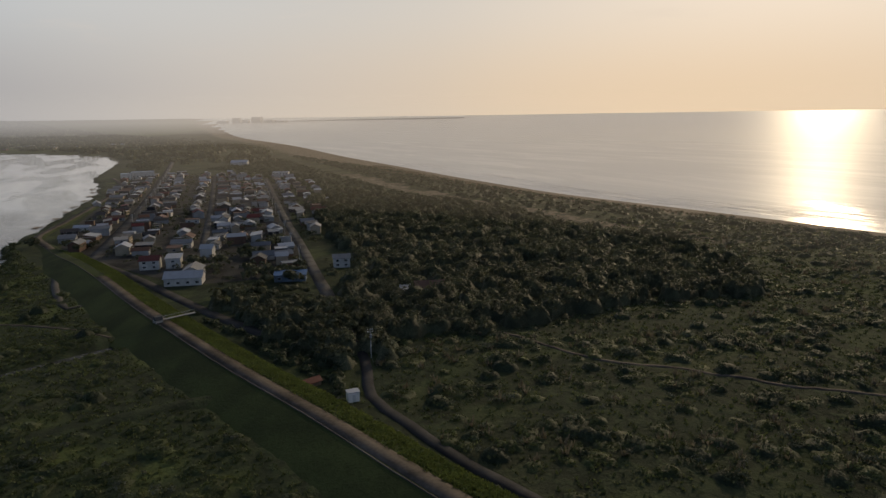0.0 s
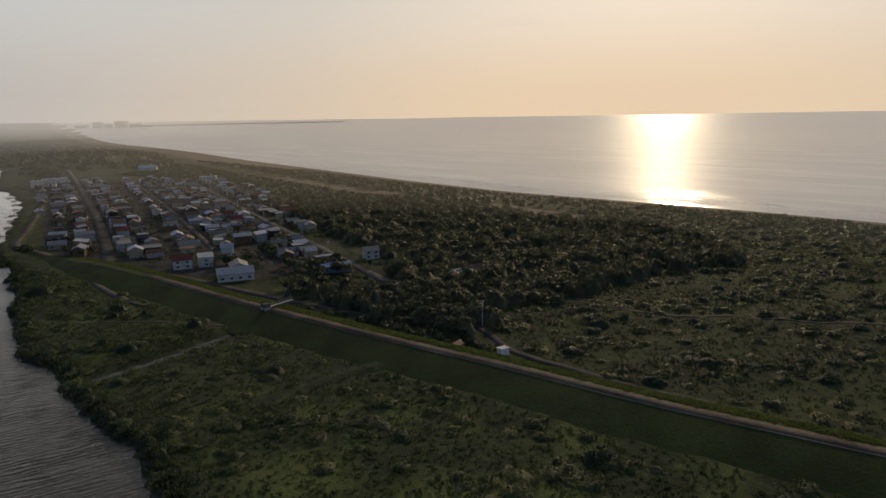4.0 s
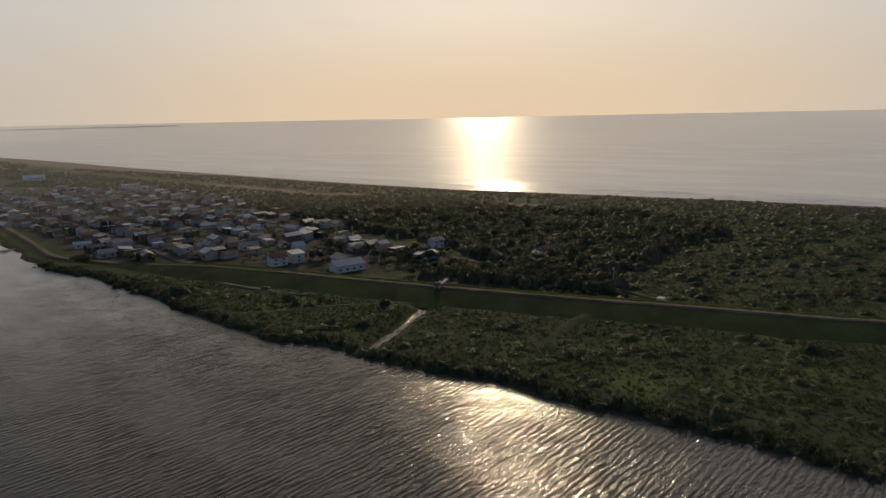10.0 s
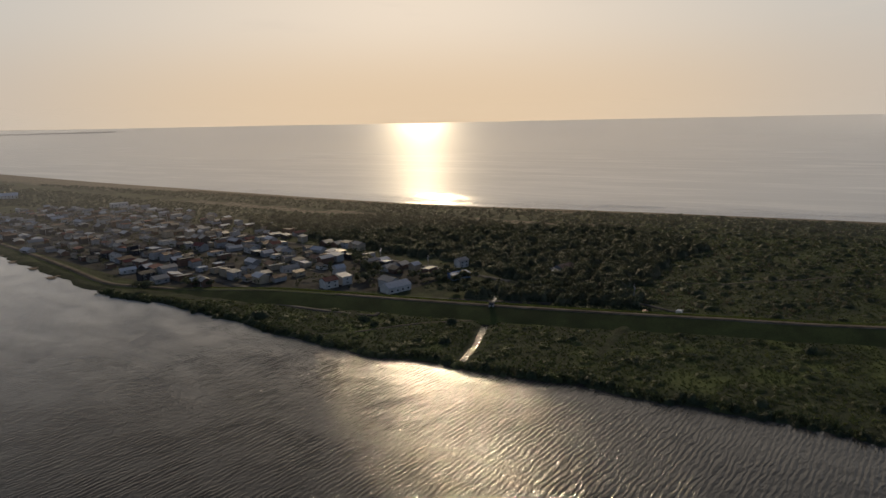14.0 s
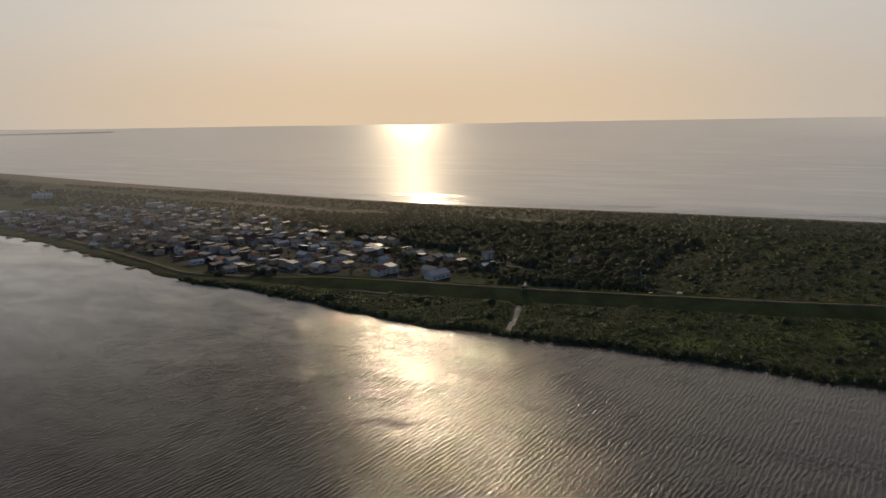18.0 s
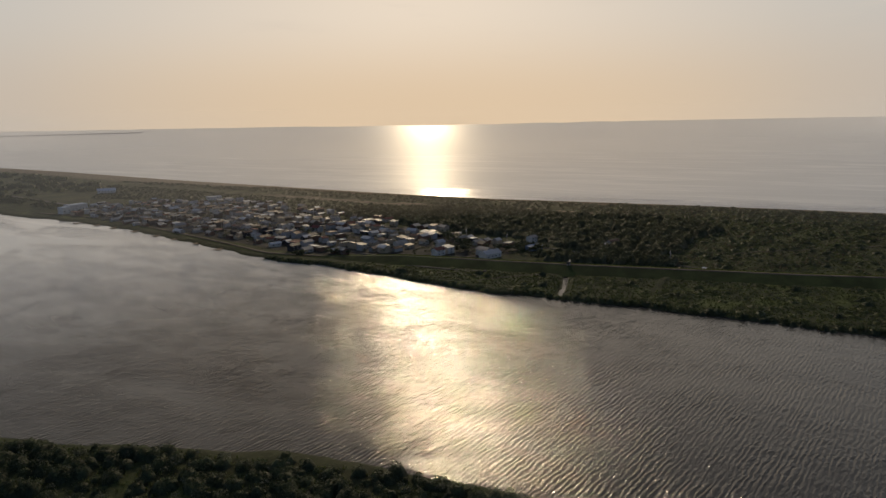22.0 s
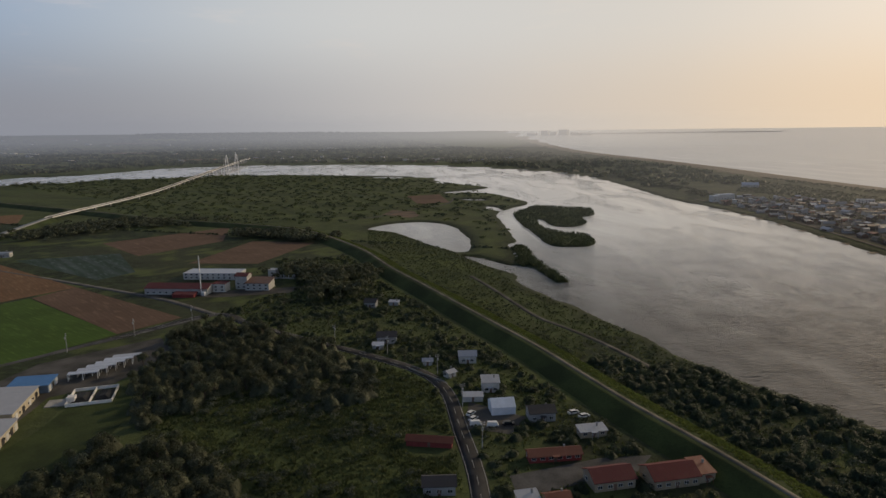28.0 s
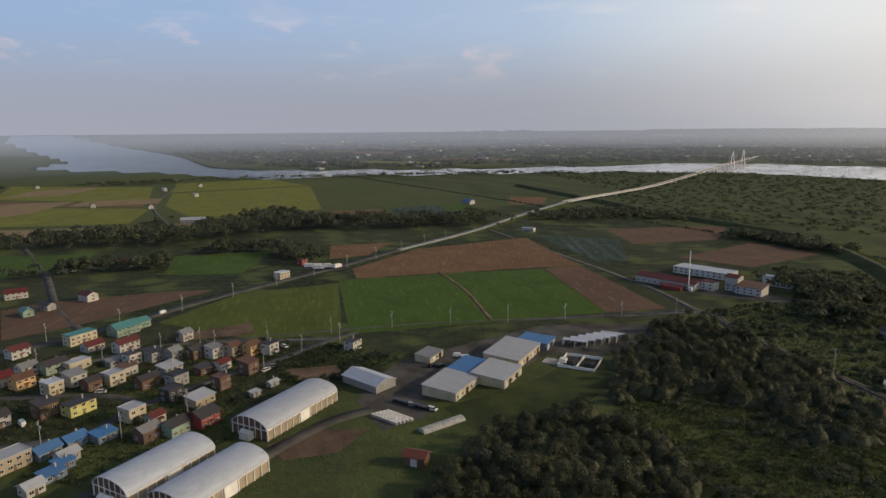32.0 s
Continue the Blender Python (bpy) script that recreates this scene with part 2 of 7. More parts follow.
def ground_material():
    def build(n, s):
        at = place(n)
        sand, lush = n.add("ShaderNodeAttribute"), n.add("ShaderNodeAttribute")
        sand.attribute_name, lush.attribute_name = "sand", "lush"
        sand, lush = sand.outputs["Fac"], lush.outputs["Fac"]
        huge, big = n.noise(at, 0.006, 4.0), n.noise(at, 0.028, 5.0, 0.6)
        mid, fine = n.noise(at, 0.22, 4.0, 0.65), n.noise(at, 1.3, 3.0, 0.7)
        c = n.mix(n.span(big, 0.36, 0.62), (0.022, 0.029, 0.016), (0.040, 0.051, 0.027))
        c = n.mix(n.span(mid, 0.45, 0.68), c, (0.058, 0.075, 0.034))
        c = n.mix(n.math("MULTIPLY", n.span(huge, 0.46, 0.62), 0.5), c, (0.066, 0.068, 0.040))
        c = n.mix(n.math("MULTIPLY", lush, 0.60), c, (0.130, 0.160, 0.050))
        c = n.mix(n.math("MULTIPLY", n.span(fine, 0.4, 0.75), 0.45), c, (0.024, 0.032, 0.018))
        bare = n.mix(n.span(mid, 0.35, 0.65), (0.12, 0.098, 0.07), (0.22, 0.18, 0.13))
        f = n.math("ADD", sand, n.math("MULTIPLY", n.math("SUBTRACT", mid, 0.5), 0.8))
        n.link(n.mix(n.span(f, 0.35, 0.62), c, bare), s.inputs["Base Color"])
        s.inputs["Roughness"].default_value, s.inputs["Specular IOR Level"].default_value = 0.95, 0.1
        bump(n, s, n.math("MULTIPLY_ADD", fine, 0.35, mid), 0.9, 0.9)
    return material("meadow", build)


def foliage(name, dark, light, tip):
    """Leaves: tone varies clump by clump and leaf by leaf, with light passing through."""
    def build(n, s):
        geo = n.add("ShaderNodeNewGeometry")
        rnd = geo.outputs["Random Per Island"]
        spot = n.noise(geo.outputs["Position"], 0.20, 3.0)
        c = n.mix(n.span(spot, 0.40, 0.62), dark, light)
        drift = n.noise(geo.outputs["Position"], 0.035, 3.0)
        c = n.mix(n.span(drift, 0.40, 0.62, 0.55, 0.0), c, dark)
        c = n.mix(n.math("MULTIPLY", n.span(rnd, 0.55, 1.0), n.span(drift, 0.40, 0.65, 0.25, 0.7)), c, tip)
        fine = n.noise(geo.outputs["Position"], 2.4, 3.0, 0.7)
        c = n.mix(n.span(fine, 0.42, 0.62, 0.55, 0.0), c, tuple(0.6 * x for x in dark))
        bump(n, s, fine, 0.7, 0.35)
        n.link(c, s.inputs["Base Color"])
        s.inputs["Roughness"].default_value, s.inputs["Specular IOR Level"].default_value = 0.6, 0.25
        through_leaf = n.add("ShaderNodeBsdfTranslucent")
        n.link(c, through_leaf.inputs[0])
        both = n.add("ShaderNodeMixShader")
        both.inputs[0].default_value = 0.42
        n.link(s.outputs[0], both.inputs[1])
        n.link(through_leaf.outputs[0], both.inputs[2])
        out = next(x for x in n.tree.nodes if x.type == "OUTPUT_MATERIAL")
        n.link(both.outputs[0], out.inputs[0])
    return material(name, build)


def furrowed(name, a, b, turn, pitch, strength=0.7):
    """A tilled or sown field: rows at a real spacing, patches of damp and growth."""
    def build(n, s):
        at = place(n)
        rows = n.add("ShaderNodeTexWave")
        rows.wave_type, rows.bands_direction = "BANDS", "X"
        rows.inputs["Scale"].default_value, rows.inputs["Distortion"].default_value = 1.0, 1.2
        rows.inputs["Detail Scale"].default_value = 0.6
        n.link(n.stretch(at, (0.314 / pitch, 0.314 / pitch, 1), turn), rows.inputs["Vector"])
        big, fine = n.noise(at, 0.03, 5.0, 0.6), n.noise(n.stretch(at, (0.5, 0.09, 1), turn), 1.0, 3.0)
        band = n.noise(n.stretch(at, (0.10, 0.008, 1), turn), 1.0, 2.0)
        wide = n.noise(n.stretch(at, (0.045, 0.003, 1), turn), 1.0, 3.0)
        c = n.mix(n.math("MULTIPLY", rows.outputs["Fac"], n.span(wide, 0.4, 0.65, strength * 0.1, strength * 0.45)), a, b)
        c = n.mix(n.span(big, 0.35, 0.7, 0.0, 0.55), c, tuple(x * 0.6 for x in a))
        c = n.mix(n.span(band, 0.5, 0.66, 0.0, 0.5), c, tuple(x * 0.62 for x in b))
        c = n.mix(n.span(fine, 0.5, 0.8, 0.0, 0.5), c, tuple(x * 1.35 for x in b))
        n.link(c, s.inputs["Base Color"])
        s.inputs["Roughness"].default_value, s.inputs["Specular IOR Level"].default_value = 0.95, 0.1
        bump(n, s, n.math("MULTIPLY_ADD", rows.outputs["Fac"], 0.25, fine), 0.35, 0.2)
    return material(name, build)


ASPHALT = surface("asphalt", (0.058, 0.057, 0.058), 0.95, specular=0.08, scale=0.15, vary=0.3, fine=3.0)
OLD_ASPHALT = surface("old_asphalt", (0.10, 0.098, 0.097), 0.95, specular=0.1, scale=0.12, vary=0.35, fine=2.0)
GRAVEL = surface("gravel", (0.09, 0.086, 0.08), 0.95, specular=0.1, scale=0.08, vary=0.4, fine=2.5)
PALE_TRACK = surface("pale_track", (0.13, 0.122, 0.105), 0.95, specular=0.08, scale=0.1, vary=0.35, fine=1.2)
TRACK = surface("worn_track", (0.105, 0.090, 0.076), 0.95, specular=0.08, scale=0.1, vary=0.4, fine=1.2)
SOIL = surface("bare_soil", (0.13, 0.085, 0.055), 0.95, scale=0.07, vary=0.45, fine=1.5)
CONCRETE = surface("concrete", (0.36, 0.35, 0.33), 0.85, scale=0.3, vary=0.25)
LINE_PAINT = surface("line_paint", (0.36, 0.36, 0.35), 0.7, scale=1.0, vary=0.2)
STEEL = surface("galvanised_steel", (0.42, 0.43, 0.44), 0.45, 0.7, scale=0.8, vary=0.2)
WOOD = surface("weathered_wood", (0.16, 0.12, 0.085), 0.85, scale=0.9, vary=0.35)
DARK = surface("dark_rubber", (0.02, 0.02, 0.021), 0.8)
GLASS_DARK = surface("window_glass", (0.025, 0.03, 0.035), 0.12, specular=0.6, vary=0.2, height=0.002)
WHITE = surface("white_paint", (0.74, 0.72, 0.69), 0.6, vary=0.12)
LEAF_SHRUB = foliage("shrub_leaves", (0.039, 0.056, 0.031), (0.099, 0.127, 0.065), (0.169, 0.195, 0.104))
LEAF_TREE = foliage("tree_leaves", (0.060, 0.070, 0.040), (0.140, 0.155, 0.085), (0.215, 0.222, 0.135))
LEAF_SILVER = foliage("willow_leaves", (0.073, 0.091, 0.062), (0.135, 0.153, 0.112), (0.260, 0.273, 0.215))
LEAF_GRASS = foliage("grass_blades", (0.060, 0.081, 0.034), (0.146, 0.177, 0.065), (0.247, 0.260, 0.101))
# brighter copy of the grass: sunlight on the slopes is in its colour
LEAF_MOWN_LIT = foliage("mown_blades_lit", (0.095, 0.125, 0.034), (0.165, 0.205, 0.050), (0.240, 0.270, 0.075))
LEAF_PLUME = foliage("dry_plumes", (0.13, 0.115, 0.075), (0.22, 0.20, 0.14), (0.34, 0.31, 0.24))
# ---- the lie of the land ----
def curve(points, step=6.0, closed=False):
    """A smooth line through points, sampled about every step metres."""
    p = [np.array(q, float) for q in points]
    n_seg = len(p) if closed else len(p) - 1
    out = []
    for i in range(n_seg):
        if closed:
            a, b, c, d = (p[(i + k) % len(p)] for k in (-1, 0, 1, 2))
        else:
            b, c = p[i], p[i + 1]
            a, d = p[i - 1] if i else 2 * b - c, p[i + 2] if i + 2 < len(p) else 2 * c - b
        k = max(1, int(np.linalg.norm(c - b) / step))
        for t in np.arange(k) / k:
            # tangents limited by the shorter neighbour, so that the line does not overshoot
            m1, m2 = (c - a) / 2, (d - b) / 2
            length = np.linalg.norm(c - b)
            m1 *= min(1.0, 1.2 * length / (np.linalg.norm(m1) + 1e-6))
            m2 *= min(1.0, 1.2 * length / (np.linalg.norm(m2) + 1e-6))
            h = (2 * t**3 - 3 * t**2 + 1, t**3 - 2 * t**2 + t, -2 * t**3 + 3 * t**2, t**3 - t**2)
            out.append(h[0] * b + h[1] * m1 + h[2] * c + h[3] * m2)
    if not closed:
        out.append(p[-1])
    return np.array(out)


def wobble(line, size, length, seed, closed=False):
    """Uneven the line of a bank, by a few sums of sines across it."""
    rng = np.random.default_rng(seed)
    tangent = np.gradient(line, axis=0)
    tangent /= np.linalg.norm(tangent, axis=1)[:, None] + 1e-9
    across = np.c_[-tangent[:, 1], tangent[:, 0]]
    s = np.r_[0, np.cumsum(np.linalg.norm(np.diff(line, axis=0), axis=1))]
    off = sum(np.sin(s / length * f * 6.283 + rng.uniform(0, 6.28)) / f**0.8 for f in (1, 1.7, 2.9, 4.3, 7.1)) * size * 0.5
    if closed:
        off *= np.sin(np.linspace(0, math.pi, len(line))) ** 0.3
    return line + across * off[:, None]


def inside(x, y, ring):
    """Even-odd test of many points against a closed line."""
    odd = np.zeros(x.shape, bool)
    xa, ya = ring[-1]
    for xb, yb in ring:
        hit = (yb > y) != (ya > y)
        with np.errstate(divide="ignore", invalid="ignore"):
            odd ^= hit & (x < (xa - xb) * (y - yb) / (ya - yb) + xb)
        xa, ya = xb, yb
    return odd


def distance(x, y, line):
    """Metres from many points to a line."""
    best = np.full(x.shape, 1e12)
    for (xa, ya), (xb, yb) in zip(line[:-1], line[1:]):
        dx, dy = xb - xa, yb - ya
        t = np.clip(((x - xa) * dx + (y - ya) * dy) / (dx * dx + dy * dy + 1e-9), 0, 1)
        np.minimum(best, (x - xa - t * dx) ** 2 + (y - ya - t * dy) ** 2, out=best)
    return np.sqrt(best)


def ramp(v, a, b):
    t = np.clip((v - a) / (b - a), 0, 1)
    return t * t * (3 - 2 * t)


def ripple(x, y, size, seed=0):
    """A cheap smooth noise from -1 to 1."""
    rng = np.random.default_rng(seed)
    total = np.zeros_like(x)
    for k in range(9):
        a, f = rng.uniform(0, 6.28), (0.6 + 0.35 * k) / size
        total += np.sin((x * math.cos(a) + y * math.sin(a)) * f * 6.283 + rng.uniform(0, 6.28) + np.sin(y * f * 2.1 + k) + np.cos(x * f * 2.3 + k)) / (1 + 0.3 * k)
    return total / 3.0


COAST = curve([(-1900, 5600), (-1190, 3900), (-750, 2760), (-388, 1925), (-157, 1295), (-42, 1012), (33, 824), (90, 695), (132, 609), (200, 506),
               (262, 410), (312, 325), (356, 250), (400, 165), (480, 10), (600, -250), (900, -900), (2600, -4600)], 14)
NORTH_BANK = curve([(110, -330), (0, -110), (-42, -28), (-72, 25), (-84, 50), (-99, 78), (-122, 122), (-134, 142), (-150, 168), (-160, 185), (-185, 228),
                    (-194, 254), (-214, 310), (-234, 355), (-255, 394), (-282, 490), (-303, 562), (-331, 654), (-383, 775), (-430, 860),
                    (-510, 1085), (-575, 1250), (-690, 1430), (-860, 1545), (-1112, 1650), (-1373, 1635), (-1665, 1560), (-1785, 1382),
                    (-1835, 1123), (-1870, 950), (-1960, 732), (-2180, 360), (-2400, 215), (-2740, 217), (-3509, 228), (-5300, -140)], 7)
SOUTH_BANK = curve([(-80, -330), (-190, -140), (-252, -50), (-288, -2), (-308, 27), (-325, 47), (-339, 70), (-356, 88), (-390, 116), (-437, 157),
                    (-448, 177), (-471, 203), (-501, 240), (-535, 276), (-548, 309), (-575, 332), (-600, 362), (-581, 357), (-556, 335), (-559, 372),
                    (-579, 431), (-573, 440), (-588, 485), (-614, 561), (-639, 632), (-637, 690), (-624, 760), (-663, 829), (-719, 889),
                    (-780, 868), (-789, 894), (-740, 985), (-800, 1040), (-886, 1119), (-929, 1206), (-1157, 1219), (-1416, 1192), (-1521, 1081),
                    (-1650, 973), (-1711, 817), (-1799, 641), (-1905, 330), (-1960, 180), (-2300, 40), (-2722, -240), (-3143, -157), (-5300, -540)], 7)
NORTH_BANK[:] = wobble(NORTH_BANK, 3.2, 60, 3)
SOUTH_BANK[:] = wobble(SOUTH_BANK, 2.0, 50, 5)
RIVER = np.vstack((NORTH_BANK, SOUTH_BANK[::-1]))
POND = wobble(curve([(-744, 480), (-736, 521), (-711, 546), (-672, 533), (-643, 490), (-614, 427), (-607, 380), (-626, 389), (-657, 416), (-706, 466)], 6, True), 1.5, 60, 7, True)
ISLAND = wobble(curve([(-621, 646), (-616, 682), (-606, 729), (-566, 719), (-533, 714), (-523, 658), (-534, 629), (-524, 584), (-537, 550), (-556, 553), (-575, 594),
                       (-583, 602), (-566, 542), (-547, 515), (-537, 506), (-514, 501), (-502, 457), (-508, 438), (-532, 428), (-547, 445), (-572, 508), (-596, 565)], 5, True), 1.0, 50, 9, True)
SPIT = wobble(curve([(-573, 414), (-561, 420), (-541, 365), (-505, 293), (-514, 289), (-537, 332), (-552, 339), (-561, 384)], 5, True), 1.2, 40, 11, True)
INLETS = [curve(q, 6, True) for q in ([(-831, 1062), (-850, 1085), (-880, 1092), (-862, 1062)], [(-705, 775), (-690, 790), (-722, 800), (-730, 785)],
                                      [(-640, 665), (-655, 700), (-672, 712), (-662, 680)], [(-980, 1180), (-1060, 1196), (-1130, 1194), (-1060, 1182)])]
NORTH_LEVEE = curve([(-400, 850), (-352, 765), (-318, 672), (-290, 575), (-266, 482), (-249, 415), (-222, 380), (-190, 338), (-158, 300), (-115, 244), (-84, 206),
                     (-59, 176), (-33, 147), (-18, 129), (-3, 111), (23, 84), (70, 34), (150, -50), (330, -240)], 8)
SOUTH_LEVEE = curve([(-1420, 560), (-1150, 500), (-1000, 462), (-900, 452), (-822, 440), (-770, 415), (-689, 346), (-636, 284), (-589, 234), (-540, 181),
                     (-500, 138), (-472, 104), (-450, 78), (-424, 50), (-411, 34), (-370, -16), (-290, -104), (-180, -219), (40, -444), (200, -624)], 8)
LAND, CREST = 1.5, 5.6


def to_sea(x, y):
    """Metres inland of the waterline of the sea; minus: out at sea."""
    ring = np.vstack((COAST, [(6000, -4600), (6000, 6000), (-1900, 6000)]))
    d = distance(x, y, COAST)
    return np.where(inside(x, y, ring), -d, d)


def to_water(x, y):
    """Metres from the river and its pools; minus: in the water."""
    d = np.minimum(distance(x, y, NORTH_BANK[::2]), distance(x, y, SOUTH_BANK[::2]))
    d = np.where(inside(x, y, RIVER), -d, d)
    for ring in (ISLAND, SPIT):
        e = distance(x, y, np.vstack((ring, ring[:1])))
        d = np.where(inside(x, y, ring), e, np.where(d < 0, np.maximum(d, -e), d))
    for ring in (POND, *INLETS):
        e = distance(x, y, np.vstack((ring, ring[:1])))
        d = np.where(inside(x, y, ring), -e, np.minimum(d, e))
    canal = 1.6 - distance(x, y, np.array([(-146, 175), (-102, 215)]))
    return np.where(canal > 0, np.minimum(d, -canal), np.minimum(d, -canal))


def side(x, y):
    """True on the sea's side of the north levee."""
    ring = np.vstack((NORTH_LEVEE, [(330, -4000), (6000, -4000), (6000, 6000), (-2500, 6000), (-700, 1300)]))
    return inside(x, y, ring)


def far_rise(x, y):
    """Far land and sea climb a little, up to the eye's level, so that they meet the sky at the true horizon."""
    d = np.hypot(x + 250, y)
    return np.minimum(80 * np.clip((d - 2600) / 2300, 0, None) ** 2, 84.0)


def land_height(x, y, water_d, sea_d, north):
    z = np.full(x.shape, LAND)
    rough_land = np.where(north, ramp(x, -60, 60) * ramp(sea_d, 70, 110), 0.7 * ramp(water_d, 3, 14) * ramp(x, -300, -250))
    z = z + rough_land * (0.55 * ripple(x, y, 42, 2) + 0.25 * ripple(x, y, 13, 4))
    z = np.minimum(z, np.where(water_d > 0, 0.12 + water_d * 0.30, np.maximum(-2.0, water_d * 0.5)))
    dune = 1.5 * ramp(sea_d, 22, 50) * (1 - ramp(sea_d, 70, 130)) * (1 + 0.5 * ripple(x, y, 60, 6))
    z = np.where(sea_d < 250, np.minimum(z, np.where(sea_d > 0, sea_d * 0.06 + 0.0, np.maximum(-2.5, sea_d * 0.06))) + np.maximum(dune, 0), z)
    return z + far_rise(x, y)


def axis(core_a, core_b, step, far_a, far_b):
    core = list(np.arange(core_a, core_b + 0.1, step))
    v, s = core_b, step
    while v < far_b:
        s *= 1.1
        v += s
        core.append(min(v, far_b))
    v, s = core_a, step
    while v > far_a:
        s *= 1.1
        v -= s
        core.insert(0, max(v, far_a))
    return np.array(core)


def mesh_from(name, verts, faces, mat, smooth=False):
    """A mesh from arrays of places and equal-sided faces."""
    verts, faces = np.asarray(verts, np.float32), np.asarray(faces, np.int32)
    me = bpy.data.meshes.new(name)
    k = faces.shape[1]
    me.vertices.add(len(verts))
    me.vertices.foreach_set("co", verts.ravel())
    me.loops.add(faces.size)
    me.loops.foreach_set("vertex_index", faces.ravel())
    me.polygons.add(len(faces))
    me.polygons.foreach_set("loop_start", np.arange(0, faces.size, k, dtype=np.int32))
    if smooth:
        me.polygons.foreach_set("use_smooth", np.ones(len(faces), bool))
    me.update(calc_edges=True)
    me.materials.append(mat)
    return me


def grid_faces(nx, ny):
    i = np.arange(nx * ny).reshape(ny, nx)
    return np.stack((i[:-1, :-1], i[:-1, 1:], i[1:, 1:], i[1:, :-1]), -1).reshape(-1, 4)


GRID_X, GRID_Y = axis(-960, 420, 4.0, -6800, 6800), axis(-190, 900, 4.0, -6800, 6800)


def make_ground():
    xs, ys = GRID_X, GRID_Y
    X, Y = np.meshgrid(xs, ys)
    x, y = X.ravel(), Y.ravel()
    w, sea_d, north = to_water(x, y), to_sea(x, y), side(x, y)
    z = land_height(x, y, w, sea_d, north)
    me = mesh_from("ground", np.c_[x, y, z], grid_faces(len(xs), len(ys)), ground_material(), True)
    sand = (1 - ramp(sea_d, 30, 62)) * 1.0
    bare = (1 - ramp(np.abs(sea_d - 112 - 10 * ripple(x, y, 90, 8)), 9, 20)) * ramp(y, 280, 380) * (1 - ramp(y, 800, 1000)) * 0.53
    wide = (1 - ramp(sea_d, 60, 150)) * ramp(y, 750, 1200) * 0.62
    sand = np.maximum(np.maximum(sand, bare), wide) * (sea_d > -40)
    for name, values in (("sand", sand), ("lush", np.where((x < -480) & ((y > 400) | (x > -690)) & ~north, 0.62 + 0.38 * ripple(x, y, 60, 12), np.where(x < -1170, 0.8, ramp(ripple(x, y, 46, 12), 0.05, 0.6) * np.where(north, 0.42, 1.0))) * ramp(w, 4, 16))):
        me.attributes.new(name, "FLOAT", "POINT").data.foreach_set("value", values.astype(np.float32))
    return tagged(new("ground", me), "dark green overgrown flat land with sandy shore", "ground", kind="structure")


def sheet(name, ring, z, mat, label, category):
    bm = bmesh.new()
    bm.faces.new([bm.verts.new((p[0], p[1], z + float(far_rise(p[0], p[1])))) for p in ring])
    bmesh.ops.triangulate(bm, faces=bm.faces[:])
    me = bpy.data.meshes.new(name)
    bm.to_mesh(me)
    bm.free()
    if me.polygons[0].normal.z < 0:
        me.flip_normals()
    me.materials.append(mat)
    return tagged(new(name, me), label, category, kind="structure")


ground = make_ground()


def ground_z(x, y):
    """The height of the land at one place."""
    a, b = np.array([float(x)]), np.array([float(y)])
    return float(land_height(a, b, to_water(a, b), to_sea(a, b), side(a, b))[0])


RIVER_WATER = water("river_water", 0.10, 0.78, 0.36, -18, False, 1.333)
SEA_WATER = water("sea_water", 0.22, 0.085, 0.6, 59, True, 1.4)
def make_water(name, keep, z, mat, label, lee=False):
    """A sheet of water on the ground's own grid, from the cells that keep() picks."""
    X, Y = np.meshgrid(GRID_X, GRID_Y)
    nx, ny = len(GRID_X), len(GRID_Y)
    cx, cy = (X[:-1, :-1] + X[1:, 1:]) / 2, (Y[:-1, :-1] + Y[1:, 1:]) / 2
    size = np.maximum(np.diff(GRID_X)[None, :], np.diff(GRID_Y)[:, None])
    faces = grid_faces(nx, ny)[keep(cx.ravel(), cy.ravel(), size.ravel())]
    used, faces = np.unique(faces, return_inverse=True)
    x, y = X.ravel()[used], Y.ravel()[used]
    me = mesh_from(name, np.c_[x, y, z + far_rise(x, y)], faces.reshape(-1, 4), mat, True)
    if lee:
        value = 0.5 - 0.5 * ramp(distance(x, y, NORTH_BANK[::2]) + 7 * ripple(x, y, 45, 31), 8, 30)
        me.attributes.new("lee", "FLOAT", "POINT").data.foreach_set("value", value.astype(np.float32))
    return tagged(new(name, me), label, name, kind="structure")


RIVER_ROOM = np.array([(120, -340), (40, -60), (-40, 60), (-120, 260), (-220, 480), (-300, 800), (-450, 1250), (-640, 1500), (-900, 1660), (-1400, 1760), (-1760, 1640), (-1900, 1000),
                       (-2300, 420), (-3500, 300), (-6800, 0), (-6800, -560), (-2400, -300), (-1500, 600), (-1000, 1000), (-900, 500), (-700, 360), (-560, 100), (-300, -120), (-100, -340)], float)
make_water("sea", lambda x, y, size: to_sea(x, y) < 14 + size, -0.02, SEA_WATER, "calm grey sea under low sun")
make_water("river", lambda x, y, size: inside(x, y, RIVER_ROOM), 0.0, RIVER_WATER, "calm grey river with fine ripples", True)


